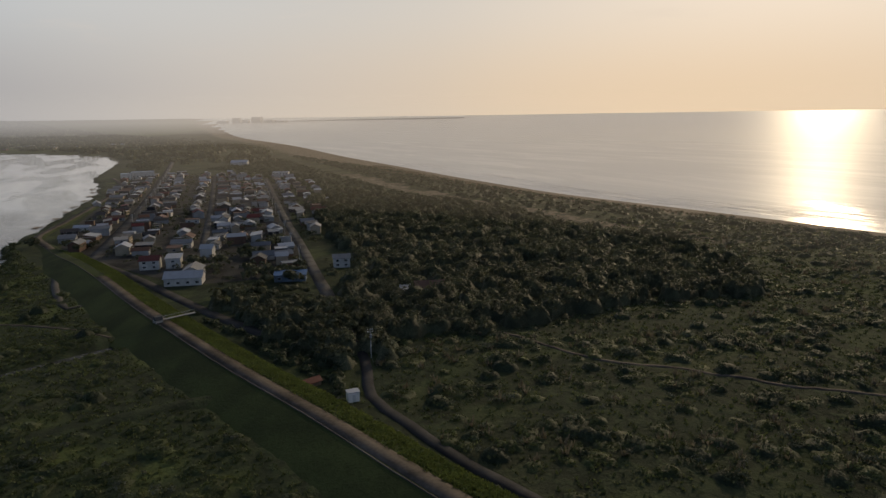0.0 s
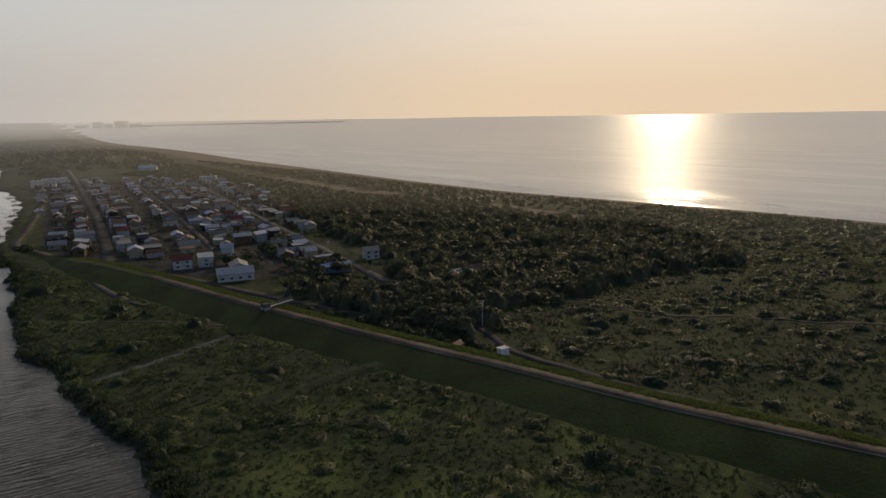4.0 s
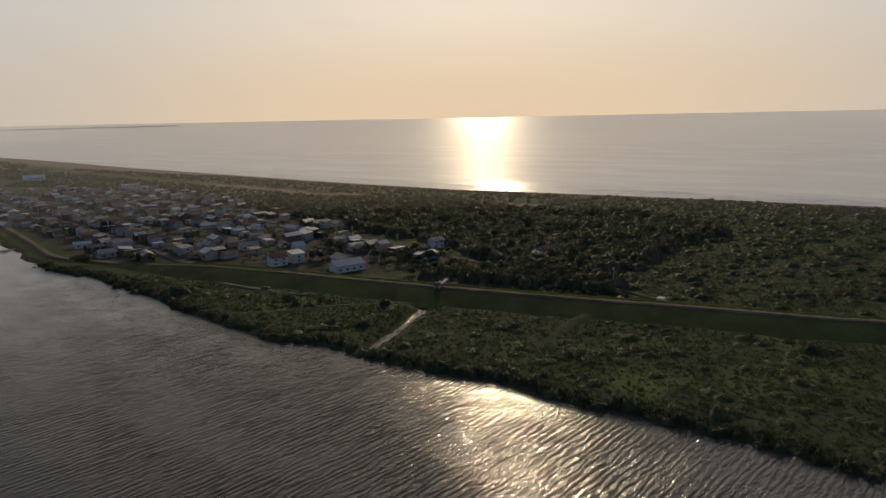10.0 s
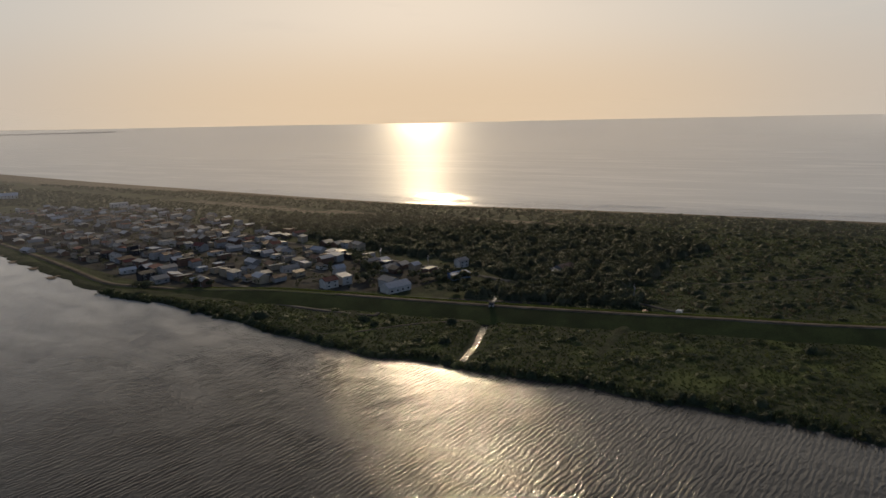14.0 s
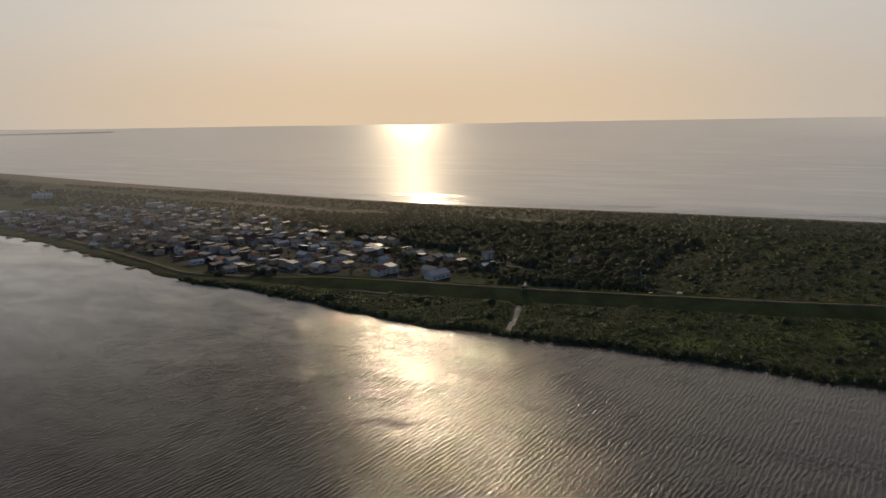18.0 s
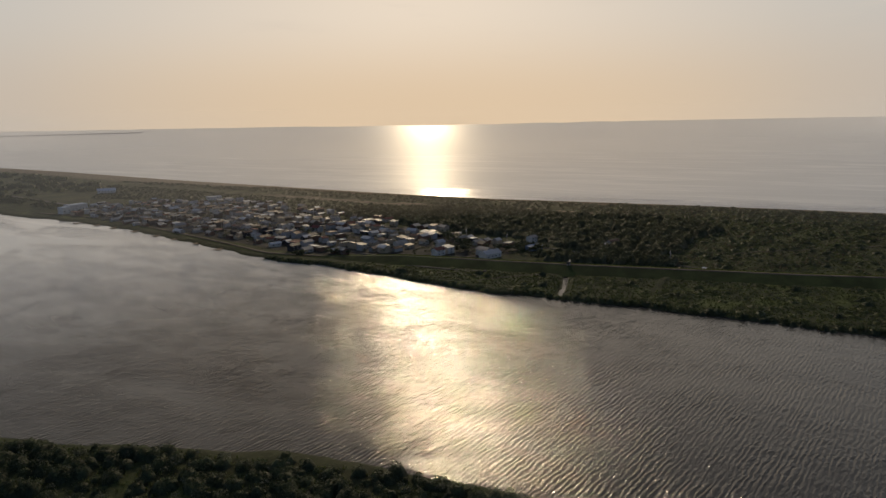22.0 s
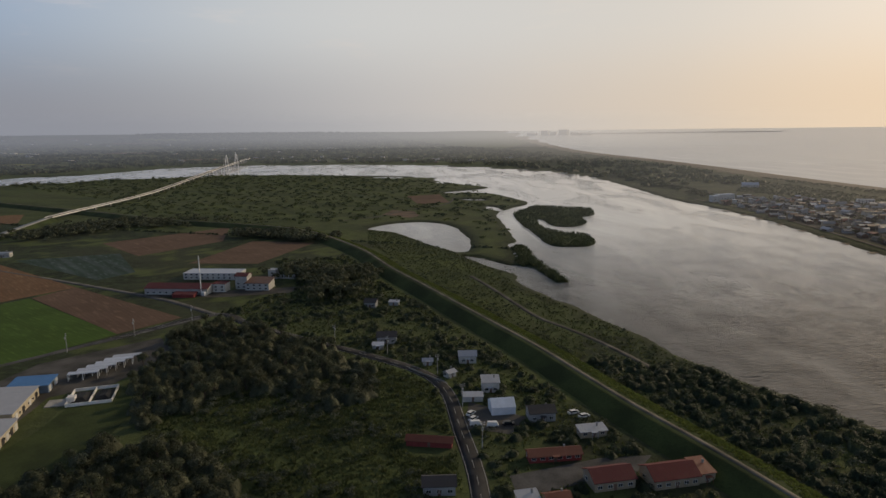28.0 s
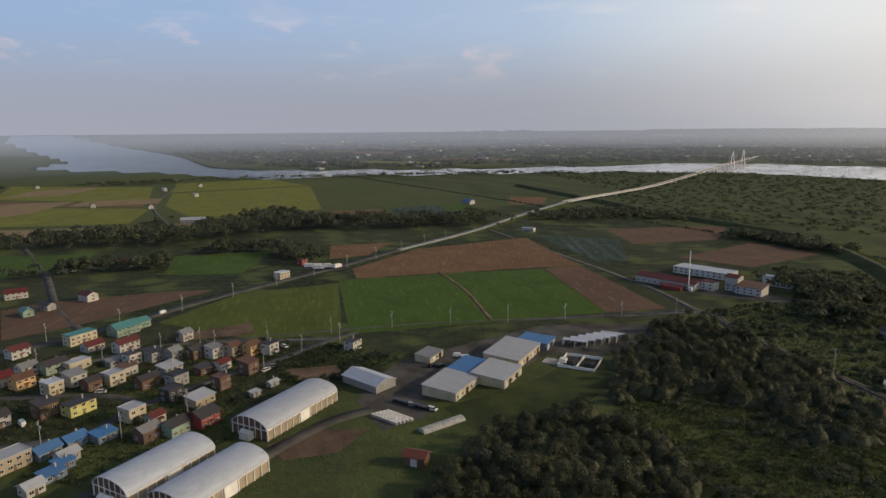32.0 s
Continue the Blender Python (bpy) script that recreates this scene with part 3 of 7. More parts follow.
def make_surf():
    """Broken lines of low foam off the beach."""
    r, v = np.random.default_rng(4), []
    near = COAST[(COAST[:, 1] < 1100) & (COAST[:, 1] > -200)]
    line = curve(near, 4)
    for _ in range(150):
        i, k = int(r.integers(0, len(line) - 30)), int(r.integers(6, 26))
        seg = line[i:i + k]
        t = np.gradient(seg, axis=0)
        t /= np.linalg.norm(t, axis=1)[:, None]
        out = np.c_[-t[:, 1], t[:, 0]]
        off = r.uniform(1, 52) ** 1.0 + np.sin(np.linspace(0, 3, k) + r.uniform(0, 6)) * 1.5
        w = np.sin(np.linspace(0.05, 3.09, k)) * r.uniform(0.5, 1.5)
        a, b = seg + out * off[:, None], seg + out * (off + w)[:, None]
        for j in range(k - 1):
            v += [(*a[j], 0.04), (*a[j + 1], 0.04), (*b[j + 1], 0.16), (*b[j], 0.16)]
    foam = surface("foam", (0.62, 0.62, 0.62), 0.6, scale=0.5, vary=0.4)
    return tagged(new("surf", mesh_from("surf", v, np.arange(len(v)).reshape(-1, 4), foam)), "thin broken lines of surf off the beach", "surf", kind="stuff")


make_surf()


# ---- glowing haze sheets ----
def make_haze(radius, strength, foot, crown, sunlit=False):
    """A glowing haze sheet, clear at its foot and fading out above the horizon."""
    m = bpy.data.materials.new("haze_glow")
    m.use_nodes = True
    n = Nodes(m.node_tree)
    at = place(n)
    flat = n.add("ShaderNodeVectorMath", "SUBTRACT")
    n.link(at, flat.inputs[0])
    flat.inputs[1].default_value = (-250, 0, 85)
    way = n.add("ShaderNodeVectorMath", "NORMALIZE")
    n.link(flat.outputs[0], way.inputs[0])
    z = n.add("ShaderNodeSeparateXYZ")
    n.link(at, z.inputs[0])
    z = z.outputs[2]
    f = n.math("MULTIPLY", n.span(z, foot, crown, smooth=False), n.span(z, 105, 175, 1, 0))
    # haze as added light: the sheet itself emits the horizon colour
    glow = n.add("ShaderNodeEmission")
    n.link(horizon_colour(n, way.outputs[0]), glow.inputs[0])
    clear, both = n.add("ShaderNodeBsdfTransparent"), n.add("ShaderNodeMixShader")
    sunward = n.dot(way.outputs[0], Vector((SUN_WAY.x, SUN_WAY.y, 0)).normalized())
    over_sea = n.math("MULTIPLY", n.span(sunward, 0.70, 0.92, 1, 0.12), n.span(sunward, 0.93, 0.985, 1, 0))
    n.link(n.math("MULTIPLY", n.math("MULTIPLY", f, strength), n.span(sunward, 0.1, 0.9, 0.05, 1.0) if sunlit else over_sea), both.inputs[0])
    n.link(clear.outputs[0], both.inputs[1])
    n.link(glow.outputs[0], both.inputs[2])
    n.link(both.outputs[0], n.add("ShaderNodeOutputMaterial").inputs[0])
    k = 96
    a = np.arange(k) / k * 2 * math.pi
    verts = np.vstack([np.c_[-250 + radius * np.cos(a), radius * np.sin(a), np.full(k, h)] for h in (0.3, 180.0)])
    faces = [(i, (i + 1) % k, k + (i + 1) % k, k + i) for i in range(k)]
    return tagged(new("backdrop", mesh_from("backdrop", verts, faces, m, True)), "glowing see-through sheet that paints haze over the land", "mist", kind="structure")


# the near sheet brightens all land behind it, most towards the sun
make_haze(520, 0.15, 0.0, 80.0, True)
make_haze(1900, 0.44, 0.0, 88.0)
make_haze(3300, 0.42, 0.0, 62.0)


# ---- embankments, roads, fields ----
def sweep(name, line, profile, z, mat, closed=False, smooth=False):
    """A mesh of a profile of (across, height) pairs drawn along a line."""
    line = np.asarray(line, float)
    tangent = np.gradient(line, axis=0)
    tangent /= np.linalg.norm(tangent, axis=1)[:, None]
    across = np.c_[tangent[:, 1], -tangent[:, 0]]
    zz = z if isinstance(z, np.ndarray) else np.full(len(line), float(z))
    rows = [np.c_[line + across * o, zz + h] for o, h in profile]
    verts = np.stack(rows, 1).reshape(-1, 3)
    return mesh_from(name, verts, grid_faces(len(profile), len(line)), mat, smooth)


def part(name, data, mat, parent, label=""):
    """One mesh, from a bmesh or as it is, under a thing or a part."""
    if isinstance(data, bmesh.types.BMesh):
        me = bpy.data.meshes.new(name)
        data.to_mesh(me)
        data.free()
        me.materials.append(mat)
        data = me
    ob = new(name, data)
    ob.parent = parent
    if label:
        ob["label"] = label
    return ob


def levee(line, label, right, left, low_until=0, shoulder=0.3):
    """A turfed bank with a flat top; right and left: the widths of its feet. It is low up to the given row, then rises."""
    grass = material("mown_grass", mown)
    rise = ramp(np.arange(len(line)), low_until, low_until + 9) if low_until else np.ones(len(line))
    crest = (LAND + 0.6) + (CREST - LAND - 0.6) * rise
    tangent = np.gradient(line, axis=0)
    tangent /= np.linalg.norm(tangent, axis=1)[:, None]
    across = np.c_[tangent[:, 1], -tangent[:, 0]]
    even = np.ones(len(line))
    rows = [np.c_[line + across * o[:, None], h] for o, h in (
        (-3 - (left - 3) * (0.35 + 0.65 * rise), np.full(len(line), LAND - 1.0)), (-3 - shoulder * rise, crest - 0.15 - 0.2 * shoulder * rise), (-2.5 * even, crest),
        (2.5 * even, crest), (3.2 * even, crest - 0.15), (3 + (right - 3) * (0.35 + 0.65 * rise), np.full(len(line), LAND - 1.0)))]
    me = mesh_from("embankment", np.stack(rows, 1).reshape(-1, 3), grid_faces(6, len(line)), grass)
    return tagged(new("embankment", me), label, "embankment", kind="structure"), crest


def mown(n, s):
    at = place(n)
    a, b = n.noise(at, 0.05, 4.0), n.noise(at, 1.1, 4.0, 0.7)
    c = n.mix(n.span(a, 0.35, 0.65), (0.034, 0.046, 0.018), (0.060, 0.078, 0.027))
    c = n.mix(n.span(b, 0.45, 0.75, 0, 0.6), c, (0.024, 0.032, 0.014))
    n.link(c, s.inputs["Base Color"])
    s.inputs["Roughness"].default_value, s.inputs["Specular IOR Level"].default_value = 0.95, 0.1
    bump(n, s, b, 0.6, 0.3)


ROADS, CLEAR = [], []               # where nothing grows: (line, half width) and rings


def road(points, width, label, mat=ASPHALT, z=None, lines=False, name="road", step=7, heights_along=None):
    line = curve(points, step)
    if z == "ground":
        x, y = line[:, 0], line[:, 1]
        zz = land_height(x, y, to_water(x, y), to_sea(x, y), side(x, y)) + 0.14
    else:
        zz = np.full(len(line), LAND + 0.09 if z is None else z)
    if heights_along is not None:
        zz = np.interp(np.linspace(0, 1, len(line)), np.linspace(0, 1, len(heights_along)), heights_along)
    h = width / 2
    ROADS.append((line[::2] if len(line) > 20 else line, h + 1.0))
    ob = tagged(new(name, sweep(name, line, [(-h, -0.3), (-h, 0), (0, 0.05), (h, 0), (h, -0.3)], zz, mat)), label, "road", kind="structure")
    if lines:
        for o in (-h + 0.35, h - 0.35):
            part("edge_line", sweep("edge_line", line, [(o - 0.07, 0.045), (o + 0.07, 0.045)], zz, LINE_PAINT), None, ob)
        length = np.r_[0, np.cumsum(np.linalg.norm(np.diff(line, axis=0), axis=1))]
        for s in np.arange(4, length[-1] - 6, 10.0):
            q = np.array([[np.interp(v, length, line[:, i]) for i in (0, 1)] for v in (s, s + 5)])
            part("lane_mark", sweep("lane_mark", q, [(-0.09, 0.075), (0.09, 0.075)], float(zz[0]), LINE_PAINT), None, ob)
    return ob


LOW = int(np.argmin(np.abs(NORTH_LEVEE - np.array((-222, 380))).sum(1)))
_, n_crest = levee(NORTH_LEVEE, "grassy flood embankment between river meadow and village", 17, 14, LOW, 5.0)
_, s_crest = levee(SOUTH_LEVEE, "grassy flood embankment along the river", 13, 15, 0, 4.5)
N_TOP = [tuple(p) for p in NORTH_LEVEE[::4]]
S_TOP = [tuple(p) for p in SOUTH_LEVEE[::4]]
road(N_TOP, 4.3, "worn brown track on top of the embankment", TRACK, None, name="track", heights_along=n_crest[::4] + 0.06)
worn_edge = sweep("worn_edge", NORTH_LEVEE, [(2.25, 0.02), (2.25, 0.12), (2.6, 0.12), (2.6, -0.1)], n_crest, GRAVEL)
tagged(new("kerb", worn_edge), "pale gravel edge of the track on the embankment", "kerb", kind="structure")
road(S_TOP, 2.2, "pale gravel track on top of the embankment", PALE_TRACK, CREST + 0.06, name="track")
road([(-178, 335), (-205, 430), (-250, 580), (-350, 890), (-485, 1295)], 7.5, "wide grey village street", OLD_ASPHALT)
road([(-128, 360), (-136, 387), (-190, 576), (-280, 878)], 4.5, "narrow grey village lane", OLD_ASPHALT)
road([(-36, 232), (-57, 305), (-78, 381), (-112, 498), (-200, 823)], 5.5, "grey village street", OLD_ASPHALT)
road([(-36, 232), (-24, 190), (-20, 163), (-10, 146), (0, 131), (15, 113), (50, 76), (120, 0)], 3.2, "lane beside the embankment", ASPHALT, "ground")
road([(-182, 345), (-141, 303), (-113, 271), (-85, 240), (-60, 215)], 5.0, "asphalt lane at the foot of the embankment", ASPHALT)
road([(-712, 99), (-690, 152), (-660, 141), (-616, 126), (-579, 115), (-546, 102), (-528, 85), (-512, 53), (-495, 16), (-478, -40), (-470, -120)], 6.0, "asphalt country road with worn white lines", ASPHALT, lines=True)
road([(-690, 152), (-754, 174), (-929, 207), (-1010, 222)], 4.5, "narrow country road between fields", OLD_ASPHALT)
road([(-690, 152), (-712, 99), (-750, 10), (-770, -60), (-782, -110)], 5.0, "narrow country road past the sheds", OLD_ASPHALT)
road([(-805, -330), (-815, -200), (-824, -154), (-853, -109), (-884, -52), (-918, 20), (-958, 92)], 8.5, "busy asphalt highway", OLD_ASPHALT)
RAMP_LINE, RAMP_Z = curve([(-958, 92), (-1006, 197), (-1062, 290), (-1143, 436)], 7), [1.6, 2.7, 3.7, 4.7, 5.6]
rise_z = np.interp(np.linspace(0, 1, len(RAMP_LINE)), np.linspace(0, 1, 5), RAMP_Z)
tagged(new("embankment", sweep("embankment", RAMP_LINE, [(-13, -5), (-5.2, -0.35), (-4.6, -0.06), (4.6, -0.06), (5.2, -0.35), (13, -5)], rise_z, material("mown_grass", mown))), "grassy ramp of the highway up to the bridge", "embankment", kind="structure")
road([(-958, 92), (-1006, 197), (-1062, 290), (-1143, 436)], 8.5, "pale highway rising towards the bridge", CONCRETE, heights_along=RAMP_Z)
road([(-575, 288), (-552, 257), (-512, 200), (-493, 183), (-474, 165), (-457, 145), (-445, 129)], 3.0, "pale dirt track along the river bank", GRAVEL, name="track")
road([(-160, 305), (-161, 297), (-152, 276), (-139, 260), (-146, 253), (-165, 280), (-180, 307)], 3.0, "looping dirt track below the embankment", GRAVEL, name="track")


def field(ring, mat, label, z=0.12):
    CLEAR.append(np.array(ring, float))
    return sheet("field", ring, LAND + z, mat, label, "field")


GREEN = furrowed("green_crop", (0.062, 0.108, 0.022), (0.088, 0.140, 0.028), -70, 2.2, 0.25)
GREEN_B = furrowed("olive_crop", (0.085, 0.108, 0.026), (0.125, 0.150, 0.034), -70, 5.0, 0.5)
TILLED = furrowed("tilled_soil", (0.17, 0.10, 0.055), (0.24, 0.15, 0.085), -62, 2.4)
TILLED_DARK = furrowed("dark_tilled_soil", (0.13, 0.085, 0.06), (0.19, 0.125, 0.085), -62, 2.4)
RICE = furrowed("ripening_rice", (0.165, 0.18, 0.036), (0.21, 0.215, 0.05), -65, 4.0, 0.4)
field([(-874, 4), (-829, 149), (-716, 106), (-755, -35)], GREEN, "bright green crop field")
field([(-829, -118), (-871, -66), (-866, 1), (-758, -38), (-771, -80)], GREEN_B, "olive green crop field with darker strips")
road([(-861, 77), (-802, 64), (-737, 41)], 2.2, "tan wheel track across the crop", SOIL, LAND + 0.16, name="track")
field([(-905, 27), (-952, 108), (-950, 224), (-825, 181), (-873, 17)], TILLED, "tilled brown field with straight furrows")
field([(-828, 150), (-825, 181), (-704, 141), (-716, 106)], TILLED_DARK, "narrow tilled brown field")
field([(-836, -191), (-904, -196), (-912, -174), (-902, -103), (-891, -76), (-872, -108), (-848, -154)], TILLED_DARK, "tilled brown field by the highway")
field([(-1336, -260), (-1270, -100), (-1420, -62), (-1560, -262)], RICE, "golden green rice paddy")
field([(-1190, -240), (-1172, -150), (-1240, -100), (-1290, -240)], TILLED, "tilled brown field by the tree belt")
field([(-1444, -40), (-1640, -4), (-1640, 238), (-1285, 136), (-1244, -26)], RICE, "broad golden green rice paddy")
field([(-1660, -4), (-1870, 34), (-1870, 225), (-1660, 240)], RICE, "golden green rice paddy near the river")
field([(-1590, -264), (-1450, -70), (-1485, -62), (-1662, -262)], TILLED, "narrow tilled strip between paddies")
field([(-1690, -264), (-1510, -56), (-1800, -18), (-1980, -255)], RICE, "golden green rice paddy beyond the lane")
field([(-1253, 129), (-1238, 206), (-1125, 162), (-1161, 107)], TILLED, "square tilled brown field")
ROWS_FIELD = furrowed("plastic_rows", (0.035, 0.06, 0.045), (0.12, 0.15, 0.15), -60, 9.0, 0.8)
field([(-1246, 218), (-1230, 288), (-1115, 239), (-1122, 170)], ROWS_FIELD, "dark field with pale plastic rows")
field([(-1240, 298), (-1230, 330), (-1122, 287), (-1115, 248)], GREEN, "bright green field beside the highway")
field([(-1275, 439), (-1230, 475), (-1163, 412), (-1189, 373)], TILLED, "bare brown earth beside the highway")
field([(-1010, 48), (-994, 100), (-948, 58), (-950, 25)], TILLED, "small tilled field beside the trees")
field([(-1110, -211), (-1080, -140), (-1022, -157), (-1005, -204)], GREEN, "green field beside the red farmhouse")
field([(-1029, -83), (-1011, -6), (-931, -50), (-958, -100)], GREEN, "green field behind the shop")
field([(-951, 327), (-895, 447), (-845, 368), (-868, 284)], TILLED_DARK, "fallow brown field behind the works")
field([(-805, 270), (-817, 376), (-754, 382), (-750, 284)], TILLED_DARK, "dark tilled field behind the works")
field([(-955, 240), (-894, 290), (-822, 232), (-828, 202)], ROWS_FIELD, "dark green field in narrow rows")

STUBBLE = furrowed("dry_stubble", (0.24, 0.18, 0.10), (0.32, 0.25, 0.14), -65, 4.0, 0.4)
field([(-1299, -240), (-1232, -84), (-1196, -101), (-1188, -240)], STUBBLE, "tan stubble field behind the tree belt", 0.2)
field([(-1600, -247), (-1588, -149), (-1458, -199), (-1415, -240)], STUBBLE, "tan stubble strip between paddies", 0.2)
field([(-1581, -137), (-1560, -30), (-1480, -46), (-1508, -160)], STUBBLE, "tan stubble strip between paddies", 0.2)
field([(-1834, -213), (-1866, -98), (-1711, -160), (-1710, -254)], STUBBLE, "tan stubble strip near the river", 0.2)
field([(-1247, -55), (-1190, -2), (-1160, -8), (-1205, -58)], STUBBLE, "tan stubble field beside the farm road", 0.2)
field([(-800, -112), (-803, -74), (-781, -77), (-788, -113)], SOIL, "bare vegetable plot beside the crop", 0.2)


def patch(name, ring, mat, label, z):
    CLEAR.append(np.array(ring, float))
    return sheet(name, ring, LAND + z, mat, label, name)


patch("yard", [(-675, -64), (-646, -66), (-648, -46), (-663, -40), (-668, 8), (-678, 32), (-664, 52), (-668, 92), (-690, 108), (-716, 60), (-706, -30), (-694, -46)], GRAVEL, "grey gravel yard around the sheds", 0.07)
patch("lawn", [(-652, -38), (-655, 6), (-662, 26), (-650, 44), (-636, 35), (-622, -5), (-630, -38)], material("mown_grass", mown), "mown green lawn beside the sheds", 0.06)
patch("soil", [(-656, -104), (-659, -86), (-650, -70), (-639, -85), (-643, -102)], SOIL, "bare reddish soil patch", 0.05)
patch("soil", [(-722, -78), (-716, -57), (-702, -58), (-706, -77)], SOIL, "bare garden soil", 0.05)
patch("yard", [(-516, 77), (-511, 55), (-494, 55), (-492, 70)], GRAVEL, "gravel forecourt of the tent", 0.07)
patch("yard", [(-489, 28), (-464, 47), (-448, 54), (-452, 42), (-484, 17)], OLD_ASPHALT, "grey forecourt of the red-roofed houses", 0.08)
patch("yard", [(-765, 176), (-766, 172), (-712, 186), (-676, 208), (-674, 228), (-694, 216)], GRAVEL, "grey forecourt of the works", 0.07)
patch("yard", [(-930, -12), (-934, 6), (-912, 30), (-906, 14)], OLD_ASPHALT, "asphalt lay-by at the highway", 0.10)
patch("yard", [(-773, 585), (-779, 631), (-747, 628), (-724, 586), (-729, 567)], SOIL, "bare brown plot in the marsh", 0.1)
patch("plot", [(-825, 803), (-785, 843), (-733, 736), (-768, 700)], TILLED_DARK, "dull fallow plot in the marsh", 0.1)
road([(-797, 527), (-770, 571), (-762, 640), (-732, 709), (-745, 800)], 3.5, "pale dirt path through the marsh", GRAVEL, name="track")
road([(-664, -62), (-663, -78), (-653, -100), (-646, -116), (-652, -160)], 6.0, "gravel drive past the arched barns", GRAVEL)
road([(-786, -195), (-779, -155), (-786, -118), (-752, -45)], 4.5, "narrow town street", OLD_ASPHALT)
road([(-702, -190), (-696, -157), (-709, -143), (-728, -104), (-735, -81), (-752, -45), (-756, -30)], 4.5, "narrow town street", OLD_ASPHALT)
road([(-752, -192), (-738, -160), (-722, -140), (-709, -143)], 4.0, "narrow town lane", OLD_ASPHALT)
road([(-1150, -60), (-1240, -62), (-1445, -55), (-1700, 0), (-1900, 60)], 5.0, "straight farm road between paddies", OLD_ASPHALT)
road([(-824, -154), (-905, -168), (-1010, -176), (-1150, -196)], 5.0, "country road to the farms", OLD_ASPHALT)
def bank(points, heights_along, foot, label):
    """A low turfed ridge with a rounded top."""
    line = curve(points, 3)
    zz = np.interp(np.linspace(0, 1, len(line)), np.linspace(0, 1, len(heights_along)), heights_along) + LAND
    drop = (zz - LAND + 0.5)
    rows = [np.c_[line + across_of(line) * o, zz - drop * d] for o, d in ((-foot, 1.0), (-1.6, 0.12), (0.0, 0.0), (1.6, 0.12), (foot, 1.0))]
    me = mesh_from("bank", np.stack(rows, 1).reshape(-1, 3), grid_faces(5, len(line)), material("meadow", None), True)
    ROADS.append((line, 2.0))
    return tagged(new("embankment", me), label, "embankment", kind="structure")


def across_of(line):
    tangent = np.gradient(line, axis=0)
    tangent /= np.linalg.norm(tangent, axis=1)[:, None]
    return np.c_[tangent[:, 1], -tangent[:, 0]]


bank([(-46, 172), (-57, 165), (-72, 158), (-84, 152), (-97, 145)], [2.6, 1.5, 0.9, 0.6, 0.3], 5.5, "grassy ramp from the embankment down to the meadow")
road([(-112, 216), (-130, 226), (-150, 232), (-170, 236), (-185, 246)], 1.3, "faint footpath across the river meadow", TRACK, name="track")
road([(8, 222), (23, 209), (44, 187), (67, 176), (92, 162), (112, 154), (170, 128), (260, 96)], 1.5, "rutted track across the coastal meadow", TRACK, "ground", name="track", step=3)
TRODDEN = surface("trodden_earth", (0.056, 0.056, 0.053), 0.95, specular=0.1, scale=0.06, vary=0.55, fine=0.9)
sheet("yard", [(-212, 372), (-176, 340), (-112, 286), (-62, 300), (-88, 420), (-150, 680), (-205, 850), (-330, 890), (-372, 870), (-318, 690), (-268, 520), (-240, 430)], LAND + 0.04, TRODDEN, "trodden grey earth between the village houses", "yard")
# ---- building blocks ----
rng = random.Random(7)
KEEP_OUT = []                       # (x, y, radius) where nothing grows


def box_data(x0, x1, y0, y1, z0, z1):
    v = [(x, y, z) for z in (z0, z1) for x, y in ((x0, y0), (x1, y0), (x1, y1), (x0, y1))]
    f = [(3, 2, 1, 0), (4, 5, 6, 7), (0, 1, 5, 4), (1, 2, 6, 5), (2, 3, 7, 6), (3, 0, 4, 7)]
    return v, f


def join(*pieces):
    """Several (verts, faces) as one."""
    v, f = [], []
    for pv, pf in pieces:
        k = len(v)
        v += pv
        f += [tuple(i + k for i in q) for q in pf]
    return v, f


def solid(name, pieces, mat, extra=None, extra_from=None):
    v, f = join(*pieces)
    me = bpy.data.meshes.new(name)
    me.from_pydata(v, [], f)
    me.materials.append(mat)
    if extra:
        me.materials.append(extra)
        for p in me.polygons:
            if p.index >= extra_from:
                p.material_index = 1
    return me


def thing(name, x, y, z, turn, label, category, group=""):
    ob = new(name)
    ob.empty_display_size = 0.5
    ob.matrix_world = pose(x, y, z, 0, 0, turn)
    return tagged(ob, label, category, group)


def plaster(name, colour, rough=0.75):
    return surface("wall_" + name, colour, rough, scale=0.35, vary=0.16, fine=3.0)


def roofing(name, colour, rough=0.58):
    """Painted sheet-metal roof with standing seams and rust streaks."""
    def build(n, s):
        tex = n.add("ShaderNodeTexCoord").outputs["Object"]
        seam = n.add("ShaderNodeTexWave")
        seam.wave_type, seam.bands_direction = "BANDS", "X"
        seam.inputs["Scale"].default_value = 0.7
        n.link(tex, seam.inputs["Vector"])
        stain = n.noise(n.stretch(tex, (1.2, 0.25, 1)), 1.0, 5.0, 0.65)
        patch = n.noise(tex, 0.25, 3.0)
        rnd = n.add("ShaderNodeObjectInfo").outputs["Random"]
        c = n.mix(n.span(stain, 0.48, 0.8, 0, 0.55), colour, tuple(0.45 * x + 0.02 for x in colour))
        c = n.mix(n.span(patch, 0.45, 0.75, 0, 0.35), c, tuple(min(0.8, 1.25 * x + 0.02) for x in colour))
        c = n.mix(n.span(rnd, 0, 1, 0, 0.25, smooth=False), c, (0.12, 0.10, 0.09))
        n.link(c, s.inputs["Base Color"])
        s.inputs["Roughness"].default_value, s.inputs["Specular IOR Level"].default_value = rough, 0.28
        bump(n, s, n.math("POWER", seam.outputs["Fac"], 8.0), 0.4, 0.05)
    return material("roof_" + name, build)


